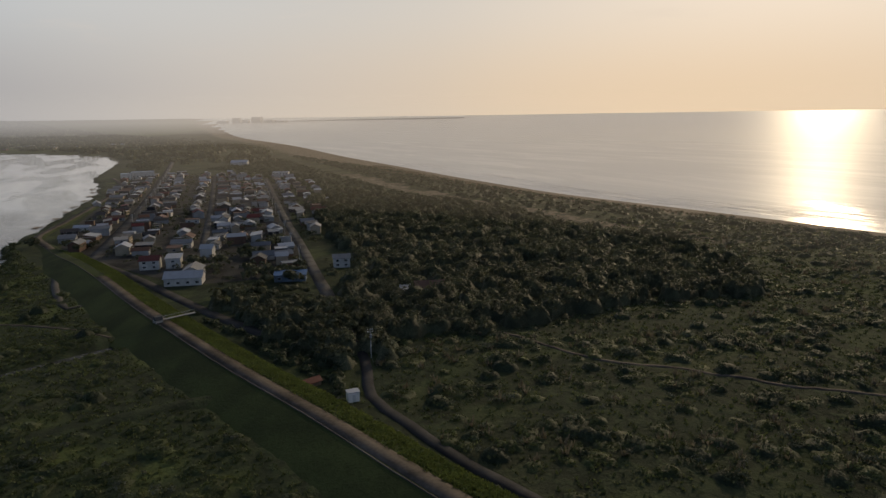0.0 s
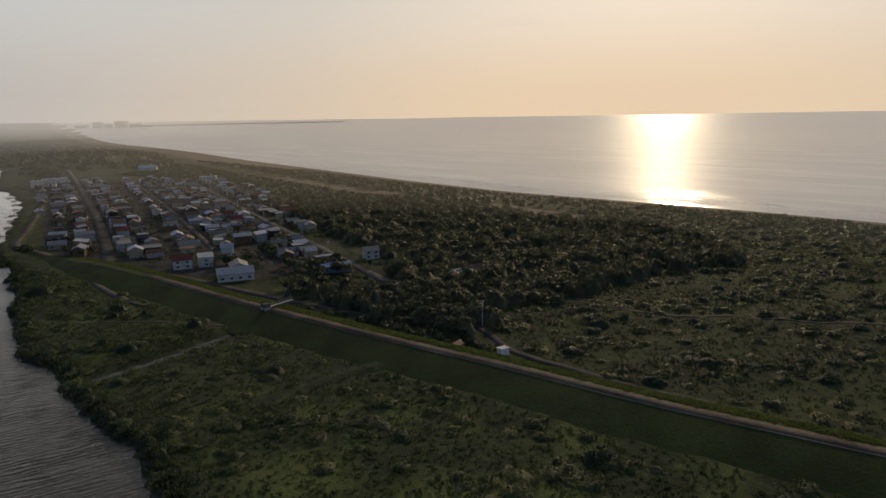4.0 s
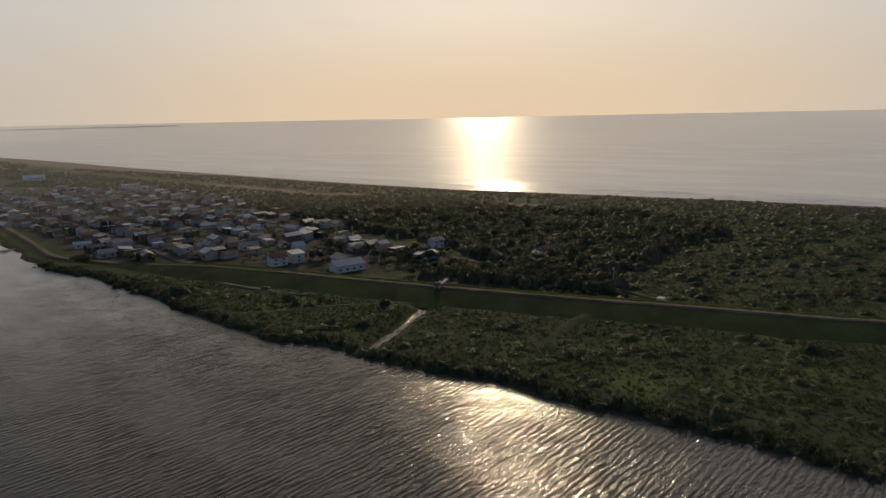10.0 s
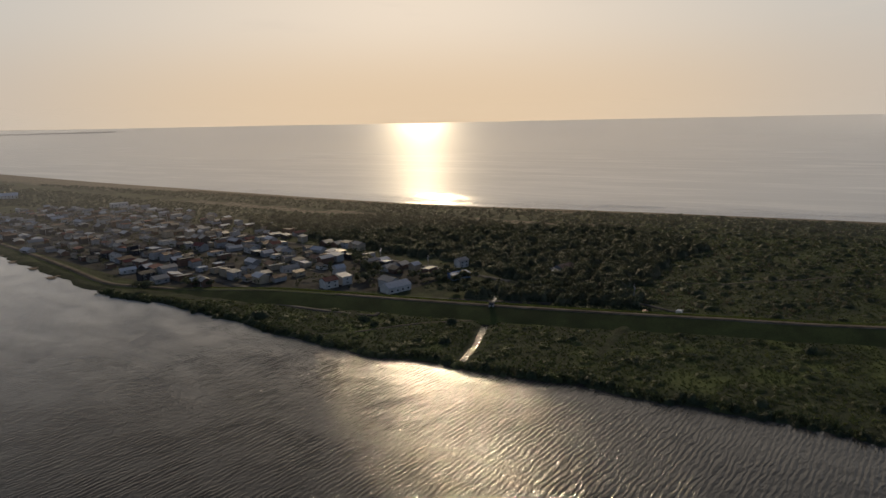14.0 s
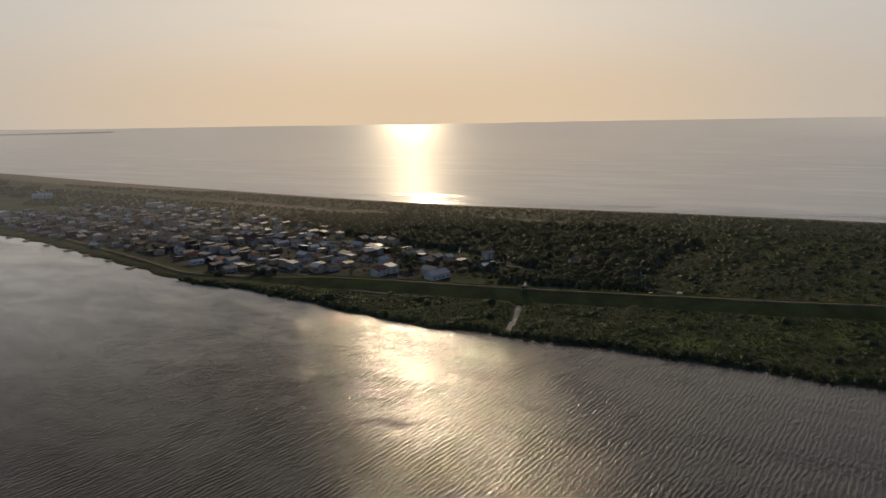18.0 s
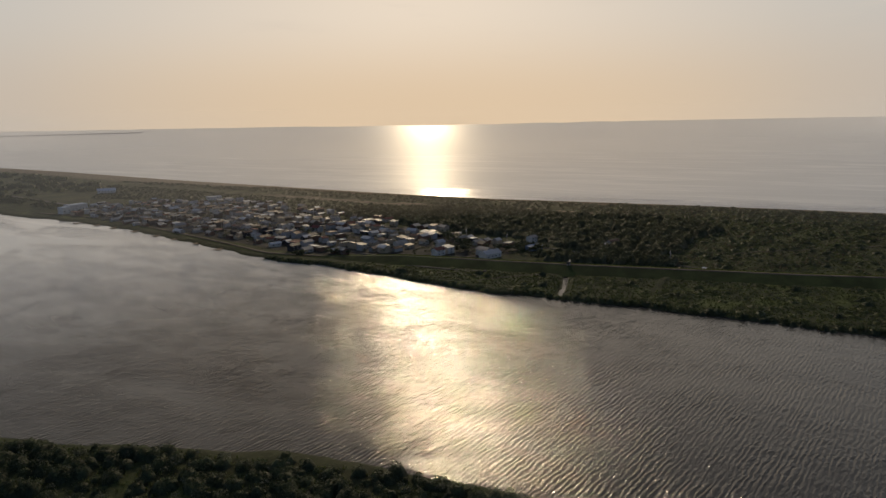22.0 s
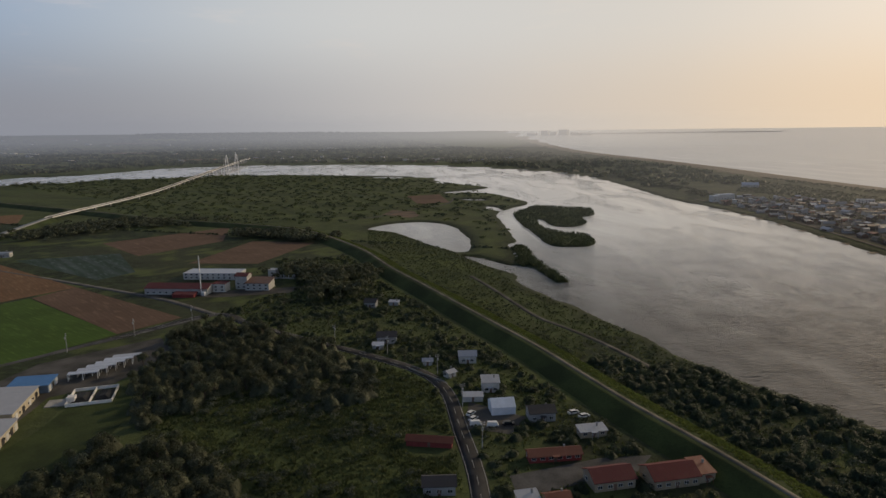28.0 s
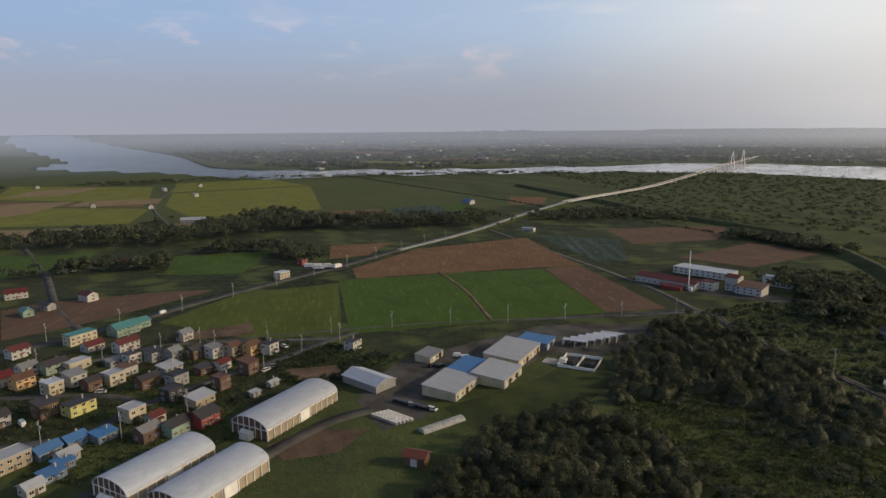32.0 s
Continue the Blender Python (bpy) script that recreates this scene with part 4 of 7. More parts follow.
WALLS = {"white": plaster("white", (0.46, 0.445, 0.42)), "cream": plaster("cream", (0.46, 0.40, 0.29)), "beige": plaster("beige", (0.34, 0.285, 0.21)),
         "grey": plaster("grey", (0.30, 0.30, 0.30)), "brown": plaster("brown", (0.14, 0.085, 0.06)), "black": plaster("black", (0.035, 0.035, 0.04)),
         "yellow": plaster("yellow", (0.50, 0.47, 0.17)), "orange": plaster("orange", (0.52, 0.33, 0.14)), "blue": plaster("blue", (0.14, 0.19, 0.26)),
         "green": plaster("green", (0.24, 0.32, 0.26)), "red": plaster("red", (0.25, 0.05, 0.045))}
ROOFS = {"red": roofing("red", (0.11, 0.014, 0.018), 0.75), "blue": roofing("blue", (0.05, 0.17, 0.40)), "dark": roofing("dark", (0.035, 0.036, 0.042)),
         "grey": roofing("grey", (0.22, 0.23, 0.25)), "brown": roofing("brown", (0.12, 0.06, 0.04)), "teal": roofing("teal", (0.06, 0.24, 0.26)),
         "white": roofing("white", (0.46, 0.51, 0.61)), "pale": roofing("pale", (0.40, 0.43, 0.49)), "rust": roofing("rust", (0.18, 0.055, 0.034)),
         "slate": roofing("slate", (0.10, 0.125, 0.165), 0.45)}
FRAME = surface("window_frame", (0.55, 0.55, 0.54), 0.5, vary=0.1)
DOOR = surface("door_paint", (0.16, 0.10, 0.075), 0.5)
WINDOW_MESHES = {}


def far_window(parent, x, y, z, turn):
    """A window seen from far off: frame and glass in one mesh."""
    if "far" not in WINDOW_MESHES:
        WINDOW_MESHES["far"] = solid("window", [box_data(-0.8, 0.8, -0.04, 0.02, 0, 1.15), box_data(-0.68, 0.68, -0.06, -0.041, 0.12, 1.03)], FRAME, GLASS_DARK, 6)
    a = new("window", WINDOW_MESHES["far"])
    a.parent = parent
    a.matrix_basis = pose(x, y, z, 0, 0, turn)


def window_mesh(w, h):
    if (w, h) not in WINDOW_MESHES:
        frame_bars = [box_data(-w / 2, w / 2, -0.06, 0.02, 0, 0.08), box_data(-w / 2, w / 2, -0.06, 0.02, h - 0.08, h), box_data(-w / 2, -w / 2 + 0.08, -0.06, 0.02, 0.08, h - 0.08),
                      box_data(w / 2 - 0.08, w / 2, -0.06, 0.02, 0.08, h - 0.08), box_data(-0.04, 0.04, -0.05, 0.02, 0.08, h - 0.08)]
        WINDOW_MESHES[w, h] = (solid("window", frame_bars, FRAME), solid("pane", [box_data(-w / 2 + 0.08, w / 2 - 0.08, -0.02, 0.0, 0.08, h - 0.08)], GLASS_DARK))
    return WINDOW_MESHES[w, h]


def add_window(parent, x, y, z, turn, w=1.5, h=1.1, pane=True):
    frame_me, pane_me = window_mesh(w, h)
    a = new("window", frame_me)
    a.parent = parent
    a.matrix_basis = pose(x, y, z, 0, 0, turn)
    if pane:
        b = new("pane", pane_me)
        b.parent = a
    return a


def gable_wall(w, d, h, rise):
    v = [(-w / 2, -d / 2, 0), (w / 2, -d / 2, 0), (w / 2, d / 2, 0), (-w / 2, d / 2, 0), (-w / 2, -d / 2, h), (w / 2, -d / 2, h), (w / 2, d / 2, h), (-w / 2, d / 2, h),
         (-w / 2, 0, h + rise), (w / 2, 0, h + rise)]
    f = [(0, 1, 5, 4), (2, 3, 7, 6), (1, 2, 6, 9, 5), (3, 0, 4, 8, 7), (4, 5, 9, 8), (6, 7, 8, 9), (3, 2, 1, 0)]
    return v, f


def gable_roof(w, d, h, rise, over=0.5, thick=0.18):
    """Two pitched slabs over a ridge along x."""
    e = d / 2 + over
    drop = rise / (d / 2) * over
    p = [(-e, h - drop), (0, h + rise), (e, h - drop), (e, h - drop + thick), (0, h + rise + thick * 1.2), (-e, h - drop + thick)]
    v = [(x, y, z + 0.02) for x in (-w / 2 - over, w / 2 + over) for y, z in p]
    f = [(0, 1, 7, 6), (1, 2, 8, 7), (2, 3, 9, 8), (3, 4, 10, 9), (4, 5, 11, 10), (5, 0, 6, 11), (0, 5, 4, 1), (1, 4, 3, 2), (6, 7, 10, 11), (7, 8, 9, 10)]
    return v, f


def house(x, y, turn, w, d, h, roof, wall, cover, label, group="", near=True, z=None, category="house", name="house", rise=None):
    """w runs along the ridge, d across it; roof: gable, flat or lean."""
    z = LAND if z is None else z
    ob = thing(name, x, y, z, turn, label, category, group)
    KEEP_OUT.append((x, y, max(w, d) * 0.62))
    wm, rm = WALLS[wall], ROOFS[cover]
    if roof == "gable":
        rise = rise or d * 0.24
        part("wall", solid("wall", [gable_wall(w, d, h, rise)], wm), None, ob)
        part("roof", solid("roof", [gable_roof(w, d, h, rise)], rm), None, ob)
    elif roof == "lean":
        rise = rise or d * 0.14
        v = [(-w / 2, -d / 2, 0), (w / 2, -d / 2, 0), (w / 2, d / 2, 0), (-w / 2, d / 2, 0), (-w / 2, -d / 2, h), (w / 2, -d / 2, h), (w / 2, d / 2, h + rise), (-w / 2, d / 2, h + rise)]
        part("wall", solid("wall", [(v, [(3, 2, 1, 0), (4, 5, 6, 7), (0, 1, 5, 4), (1, 2, 6, 5), (2, 3, 7, 6), (3, 0, 4, 7)])], wm), None, ob)
        o, s = 0.4, rise / d * 0.4
        v = [(a, b, c + k) for k in (0.02, 0.2) for a, b, c in ((-w / 2 - o, -d / 2 - o, h - s), (w / 2 + o, -d / 2 - o, h - s), (w / 2 + o, d / 2 + o, h + rise + s), (-w / 2 - o, d / 2 + o, h + rise + s))]
        part("roof", solid("roof", [(v, [(3, 2, 1, 0), (4, 5, 6, 7), (0, 1, 5, 4), (1, 2, 6, 5), (2, 3, 7, 6), (3, 0, 4, 7)])], rm), None, ob)
    else:
        part("wall", solid("wall", [box_data(-w / 2, w / 2, -d / 2, d / 2, 0, h)], wm), None, ob)
        part("roof", solid("roof", [box_data(-w / 2 - 0.12, w / 2 + 0.12, -d / 2 - 0.12, d / 2 + 0.12, h + 0.003, h + 0.14),
                                    box_data(-w / 2 - 0.12, w / 2 + 0.12, -d / 2 - 0.12, -d / 2 + 0.08, h + 0.14, h + 0.38), box_data(-w / 2 - 0.12, w / 2 + 0.12, d / 2 - 0.08, d / 2 + 0.12, h + 0.14, h + 0.38),
                                    box_data(-w / 2 - 0.12, -w / 2 + 0.08, -d / 2 + 0.08, d / 2 - 0.08, h + 0.14, h + 0.38), box_data(w / 2 - 0.08, w / 2 + 0.12, -d / 2 + 0.08, d / 2 - 0.08, h + 0.14, h + 0.38)], rm), None, ob)
    storeys = [0.9] if h < 4.2 else [0.9, 3.1]
    for zz in storeys:
        if zz + 1.2 > h:
            continue
        k = max(1, int(w / (2.6 if near else 4.0)))
        for i in range(k):
            u = -w / 2 + w * (i + 0.5) / k
            if not near:
                far_window(ob, u, -d / 2 - 0.025, zz, 0)
                continue
            add_window(ob, u, -d / 2 - 0.025, zz, 0)
            if i % 2 == 0:
                add_window(ob, u, d / 2 + 0.025, zz, 180)
        if near:
            add_window(ob, w / 2 + 0.025, 0, zz, 90)
            add_window(ob, -w / 2 - 0.025, d * 0.18, zz, -90)
    if near:
        part("door", solid("door", [box_data(-0.45, 0.45, -d / 2 - 0.07, -d / 2 - 0.005, 0.05, 2.05)], DOOR), None, ob)
        if rng.random() < 0.5:
            part("chimney", solid("chimney", [box_data(w * 0.2, w * 0.2 + 0.5, d * 0.1, d * 0.1 + 0.5, h - 0.2, h + 1.9)], CONCRETE), None, ob)
        if rng.random() < 0.55:
            part("porch", solid("porch", [box_data(-1.1, 1.1, -d / 2 - 1.4, -d / 2 - 0.08, 2.3, 2.45), box_data(-1.05, -0.95, -d / 2 - 1.35, -d / 2 - 1.25, 0, 2.3), box_data(0.95, 1.05, -d / 2 - 1.35, -d / 2 - 1.25, 0, 2.3)], rm), None, ob)
    return ob


# ---- sheds and yard south of the river ----
def arch_barn(x, y, turn, w, length, label):
    """A long barn under a curved white sheet roof, its sides ribbed with white posts; it stretches along its own y."""
    ob = thing("barn", x, y, LAND, turn, label, "barn", "arched barns")
    KEEP_OUT.append((x, y, length * 0.55))
    eave, rise, k = 4.0, 3.4, 14
    arc = [(-w / 2 * math.cos(math.pi * i / k), eave + rise * math.sin(math.pi * i / k)) for i in range(k + 1)]
    v, f = [], []
    for yy in (-length / 2 - 0.5, length / 2 + 0.5):
        v += [(a * 1.03, yy, b + 0.06) for a, b in arc] + [(a * 0.995, yy, b - 0.12) for a, b in arc]
    m = k + 1
    for i in range(k):
        f += [(i, i + 1, 2 * m + i + 1, 2 * m + i), (m + i + 1, m + i, 3 * m + i, 3 * m + i + 1), (i + 1, i, m + i, m + i + 1), (2 * m + i, 2 * m + i + 1, 3 * m + i + 1, 3 * m + i)]
    f += [(0, 2 * m, 3 * m, m), (k, m + k, 3 * m + k, 2 * m + k)]
    part("roof", solid("roof", [(v, f)], ROOFS["white"]), None, ob, "pale curved sheet roof")
    for s in (-1, 1):
        part("side_wall", solid("side_wall", [box_data(min(s * w / 2, s * (w / 2 - 0.25)), max(s * w / 2, s * (w / 2 - 0.25)), -length / 2, length / 2, 0, eave)], WALLS["beige"]), None, ob)
        post = solid("post", [box_data(-0.16, 0.16, -0.16, 0.16, 0, eave)], WHITE)
        count = int(length / 3.1)
        for i in range(count + 1):
            p = new("post", post)
            p.parent = ob
            p.location = (s * (w / 2 + 0.17), -length / 2 + length * i / count, 0)
        part("rail", solid("rail", [box_data(s * (w / 2 + 0.12) - 0.1, s * (w / 2 + 0.12) + 0.1, -length / 2, length / 2, eave - 0.3, eave - 0.02)], WHITE), None, ob)
        if s > 0:
            part("sliding_door", solid("sliding_door", [box_data(w / 2 + 0.34, w / 2 + 0.44, -2.5, 2.5, 0.05, 4.0)], WHITE), None, ob, "white sliding door")
    for yy, s in ((-length / 2, 1), (length / 2, -1)):
        wall_v = [(-w / 2 + 0.26, yy, 0), (w / 2 - 0.26, yy, 0)] + [(a * 0.96, yy, b - 0.16) for a, b in arc[::-1]]
        back = [(a, yy + s * 0.25, b) for a, _, b in wall_v]
        q = len(wall_v)
        part("end_wall", solid("end_wall", [(wall_v + back, [tuple(range(q))[::s], tuple(range(q, 2 * q))[::-s]] + [(i, (i + 1) % q, q + (i + 1) % q, q + i)[::-s] for i in range(q)])], WALLS["brown"]), None, ob, "open-framed dark end wall")
        for i in range(7):
            u = -w / 2 + w * i / 6
            top = eave + rise * math.sqrt(max(0.0, 1 - (u / (w / 2)) ** 2)) - 0.2
            part("end_post", solid("end_post", [box_data(u - 0.16, u + 0.16, yy - s * 0.22, yy - s * 0.02, 0, top)], WHITE), None, ob)
        part("end_rail", solid("end_rail", [box_data(-w / 2, w / 2, yy - s * 0.34 if s > 0 else yy + 0.23, yy - 0.23 if s > 0 else yy + 0.34, eave - 0.3, eave)], WHITE), None, ob)
    v, f = gable_wall(4.4, 2.6, 2.6, 0.8)
    part("porch", solid("porch", [([(a, b - length / 2 - 1.7, c) for a, b, c in v], f)], WHITE), None, ob, "white entrance porch")
    return ob


def shed(x, y, turn, w, d, h, cover, wall, label, roof="lean", openings=3, category="shed", rise=None, name="shed", group=""):
    ob = house(x, y, turn, w, d, h, roof, wall, cover, label, group, False, None, category, name, rise)
    for i in range(openings):
        u = -w / 2 + w * (i + 0.5) / openings
        part("shutter", solid("shutter", [box_data(u - 1.1, u + 1.1, -d / 2 - 0.14, -d / 2 - 0.07, 0.05, min(2.6, h - 0.4))], DARK if i % 2 else FRAME), None, ob)
    return ob


AX = 122.0                                  # the bearing of the sheds' long sides
arch_barn(-675.5, -91.0, AX - 90, 16.0, 38.0, "long arched barn with white posts along its walls")
arch_barn(-653, -138, AX - 90, 15.0, 31.0, "long arched barn beside the blue sheds")
arch_barn(-637, -125, AX - 90, 15.0, 31.0, "long arched barn at the yard's edge")
shed(-688, -53, 200, 20, 11, 3.2, "white", "grey", "white gabled shed with an open end", "gable", 1, rise=1.8)
shed(-665.5, -27, 32 + 90, 20, 15, 3.5, "pale", "cream", "cream shed with a pale lean-to roof", rise=0.9)
shed(-666, -4, 32 + 90, 19, 15, 3.6, "pale", "cream", "cream shed with pale roof and slatted side", rise=0.9, openings=5)
shed(-679, -11, 32 + 90, 18, 10, 3.3, "blue", "white", "low shed with a light blue roof", rise=0.3)
shed(-684, 17, 32 + 90, 27, 17, 3.8, "pale", "cream", "long cream shed with a pale roof", rise=0.9, openings=4)
shed(-692, 37, 32 + 90, 12, 15, 3.3, "blue", "blue", "open-sided annex with a blue roof", rise=0.3)
shed(-702, -17, 32 + 90, 12, 8, 2.9, "grey", "cream", "small cream site office with dark roof", rise=0.4, openings=2)
shed(-620, -66, 40, 7, 5, 3.2, "rust", "brown", "small hut with a rusty roof among trees", "gable", 1, name="hut", category="hut")
# ---- the small town south of the river ----
HOUSE_WORDS = {"gable": "gabled", "flat": "flat-roofed", "lean": "lean-to"}


def town_house(x, y, w, d, h, roof, wall, cover, turn=122.0):
    storeys = "two-storey" if h > 4.2 else "low"
    return house(x, y, turn, w * 0.78, d * 0.8, h * 0.86, roof, wall, cover, f"{storeys} {wall} {HOUSE_WORDS[roof]} house with {cover} roof", "houses of the small town")


for row in ((-788, -137, 14, 8, 5.4, "gable", "white", "red"), (-797, -151, 11, 8, 3.8, "gable", "white", "red"), (-813, -156, 18, 8, 6.0, "flat", "cream", "teal"),
            (-818, -136, 17, 11, 5.0, "gable", "teal", "teal"), (-826, -128, 12, 9, 4.0, "gable", "teal", "teal"), (-766, -136, 8, 7, 6.0, "flat", "white", "dark"),
            (-765, -127, 8, 7, 5.6, "lean", "grey", "dark"), (-762, -119, 7, 7, 5.6, "gable", "grey", "grey"), (-759, -110, 8, 7, 5.4, "gable", "brown", "dark"),
            (-756, -102, 8, 7, 5.8, "lean", "white", "grey"), (-754, -94, 7, 7, 5.8, "gable", "beige", "brown"), (-751, -86, 8, 7, 5.8, "gable", "orange", "brown")):
    town_house(*row[:6], row[6] if row[6] != "teal" else "green", row[7])
for row in ((-748, -78, 8, 7, 6.0, "flat", "white", "dark"), (-733, -42, 9, 7, 5.2, "flat", "white", "dark"), (-738, -102, 8, 6, 4.0, "gable", "white", "red"),
            (-727, -93, 8, 8, 6.4, "lean", "brown", "brown"), (-768, -143, 9, 5, 3.0, "lean", "grey", "grey"), (-773, -167, 13, 8, 5.0, "gable", "green", "dark"),
            (-772, -158, 13, 7, 4.4, "flat", "cream", "pale"), (-774, -177, 9, 8, 5.2, "gable", "white", "grey"), (-759, -178, 10, 8, 5.4, "gable", "orange", "brown"),
            (-766, -186, 10, 9, 4.6, "gable", "white", "red"), (-745, -167, 8, 8, 6.0, "flat", "cream", "white")):
    town_house(*row)
for row in ((-751, -159, 9, 8, 5.6, "lean", "white", "grey"), (-742, -153, 8, 7, 4.8, "gable", "brown", "dark"), (-744, -145, 9, 8, 5.8, "flat", "cream", "pale"),
            (-752, -139, 9, 6, 4.8, "lean", "white", "brown"), (-733, -133, 11, 7, 4.8, "gable", "brown", "dark"), (-742, -123, 11, 8, 5.0, "lean", "grey", "pale"),
            (-729, -122, 9, 8, 5.8, "flat", "grey", "dark"), (-713, -126, 9, 7, 6.0, "flat", "black", "dark"), (-704, -117, 12, 8, 3.6, "lean", "beige", "pale"),
            (-737, -110, 9, 6, 3.4, "lean", "brown", "dark"), (-715, -107, 7, 7, 6.4, "flat", "brown", "brown")):
    town_house(*row)
for row in ((-722, -169, 9, 8, 6.0, "lean", "brown", "dark"), (-719, -158, 13, 8, 5.0, "flat", "yellow", "dark"), (-702, -141, 9, 8, 5.8, "flat", "cream", "pale"),
            (-695, -134, 7, 6, 3.6, "gable", "white", "red"), (-682, -129, 10, 8, 4.6, "gable", "green", "dark"), (-684, -119, 11, 9, 5.2, "gable", "red", "dark"),
            (-682, -138, 9, 7, 4.8, "gable", "brown", "grey"), (-689, -151, 9, 6, 3.2, "lean", "blue", "blue"), (-690, -160, 9, 7, 3.4, "gable", "blue", "blue"),
            (-686, -168, 10, 7, 3.4, "gable", "blue", "blue"), (-679, -162, 8, 6, 3.4, "gable", "grey", "pale")):
    town_house(*row)
for row in ((-683, -178, 14, 9, 5.6, "flat", "beige", "pale"), (-662, -171, 7, 6, 3.4, "gable", "white", "pale"), (-668, -166, 9, 5, 3.0, "lean", "blue", "blue"),
            (-674, -163, 7, 5, 2.8, "lean", "blue", "blue"), (-700, -97, 5, 3, 2.2, "lean", "grey", "pale"), (-707, -88, 6, 3.5, 2.2, "gable", "grey", "pale"),
            (-790, -110, 8, 7, 5.0, "gable", "white", "grey"), (-804, -182, 11, 8, 5.0, "gable", "white", "red"), (-720, -184, 9, 8, 5.0, "gable", "grey", "dark")):
    town_house(*row)
# farmsteads and shops along the highway
for row in ((-905, -150, 13, 9, 5.0, "gable", "white", "red", 30), (-936, -190, 16, 9, 5.0, "gable", "white", "red", 100), (-925, -205, 12, 9, 5.0, "gable", "white", "red", 10), (-893, -172, 10, 7, 4.0, "gable", "grey", "dark", 40),
            (-902, -28, 12, 8, 5.4, "flat", "cream", "white", 118), (-940, -1, 8, 7, 5.0, "flat", "red", "red", 118), (-884, -182, 9, 7, 4.0, "gable", "green", "teal", 20),
            (-1010, -120, 16, 9, 5.0, "gable", "white", "red", 30), (-1010, -160, 10, 8, 4.5, "gable", "white", "dark", 110), (-1225, 330, 18, 14, 5.0, "gable", "white", "blue", 20)):
    town_house(*row)
for row in ((-1235, -35, 34, 12, 5.5, "gable", "grey", "pale", 70), (-1420, -62, 10, 8, 5.0, "gable", "white", "dark", 15), (-1560, 20, 10, 8, 5.0, "gable", "white", "white", 15), (-1480, -130, 10, 8, 5.0, "gable", "white", "dark", 15),
            (-1700, -10, 12, 8, 5.0, "gable", "white", "white", 15), (-1900, -210, 16, 8, 5.0, "gable", "white", "dark", 15), (-980, 250, 16, 8, 4.2, "flat", "white", "pale", 30), (-1760, 60, 10, 8, 5.0, "gable", "white", "red", 15)):
    town_house(*row)

# ---- riverside farm lane (houses among gardens) ----
def lane_house(x, y, w, d, h, roof, wall, cover, turn):
    return house(x, y, turn, w * 0.85, d * 0.85, h * 0.75, roof, wall, cover, f"{wall} {HOUSE_WORDS[roof]} lane house with {cover} roof", "houses along the lane")


for row in ((-511, 91, 8, 7, 5.6, "lean", "white", "pale", 20), (-487, 71, 11, 8, 4.6, "gable", "grey", "dark", 25), (-468, 63, 11, 5, 3.0, "lean", "beige", "pale", 28), (-529, 120, 9, 7, 4.8, "gable", "white", "pale", 20),
            (-531, 100, 5, 4, 3.0, "gable", "white", "pale", 60), (-575, 135, 11, 8, 5.0, "gable", "grey", "dark", 20), (-575, 124, 6, 4, 3.0, "lean", "white", "white", 20), (-610, 193, 8, 7, 4.6, "gable", "grey", "dark", 10),
            (-515, 79, 9, 4, 2.8, "lean", "white", "pale", 20), (-545, 111, 5, 4, 2.8, "gable", "white", "pale", 20), (-598, 200, 7, 4, 2.8, "lean", "grey", "pale", 10)):
    lane_house(*row)
for row in ((-519, 40, 18, 5, 2.8, "gable", "red", "rust", 10), (-478, 43, 20, 6, 3.0, "gable", "red", "rust", 25), (-507, 14, 11, 7, 4.2, "gable", "grey", "dark", 20), (-460, 33, 15, 10, 4.2, "gable", "beige", "red", 30),
            (-443, 40, 17, 11, 4.2, "gable", "beige", "red", 30), (-434, 45, 6, 9, 4.0, "lean", "beige", "rust", 30), (-481, 15, 7, 5, 3.0, "lean", "white", "pale", 30), (-473, 17, 8, 6, 3.2, "gable", "beige", "rust", 30), (-640, 240, 4, 4, 3, "flat", "grey", "pale", 10)):
    lane_house(*row)
tent = thing("marquee", -502, 73, LAND, 25, "white fabric storage tent beside the lane", "tent")
KEEP_OUT.append((-502, 73, 6))
FABRIC = surface("white_fabric", (0.74, 0.76, 0.80), 0.6, scale=0.6, vary=0.08)
part("canopy", solid("canopy", [gable_roof(9.0, 8.0, 3.0, 2.2, 0.1, 0.08)], FABRIC), None, tent)
part("side_sheet", solid("side_sheet", [gable_wall(9.0, 7.9, 3.0, 2.15)], FABRIC), None, tent)
guard = thing("guard_rail", -540, 97, LAND, -28, "pale blue-white road guard rail at the bend", "guard rail")
part("rail", solid("rail", [box_data(-12, 12, -0.05, 0.05, 0.5, 0.85)], STEEL), None, guard)
for i in range(9):
    part("post", solid("post", [box_data(-12 + i * 3 - 0.05, -12 + i * 3 + 0.05, 0.05, 0.15, 0, 0.8)], STEEL), None, guard)

# ---- works with red roofs at the crossroads ----
def works(x, y, w, d, h, roof, wall, cover, label, rise=None):
    return house(x, y, 14, w, d, h * 0.68, roof, wall, cover, label, "", False, None, "factory", "factory", rise)


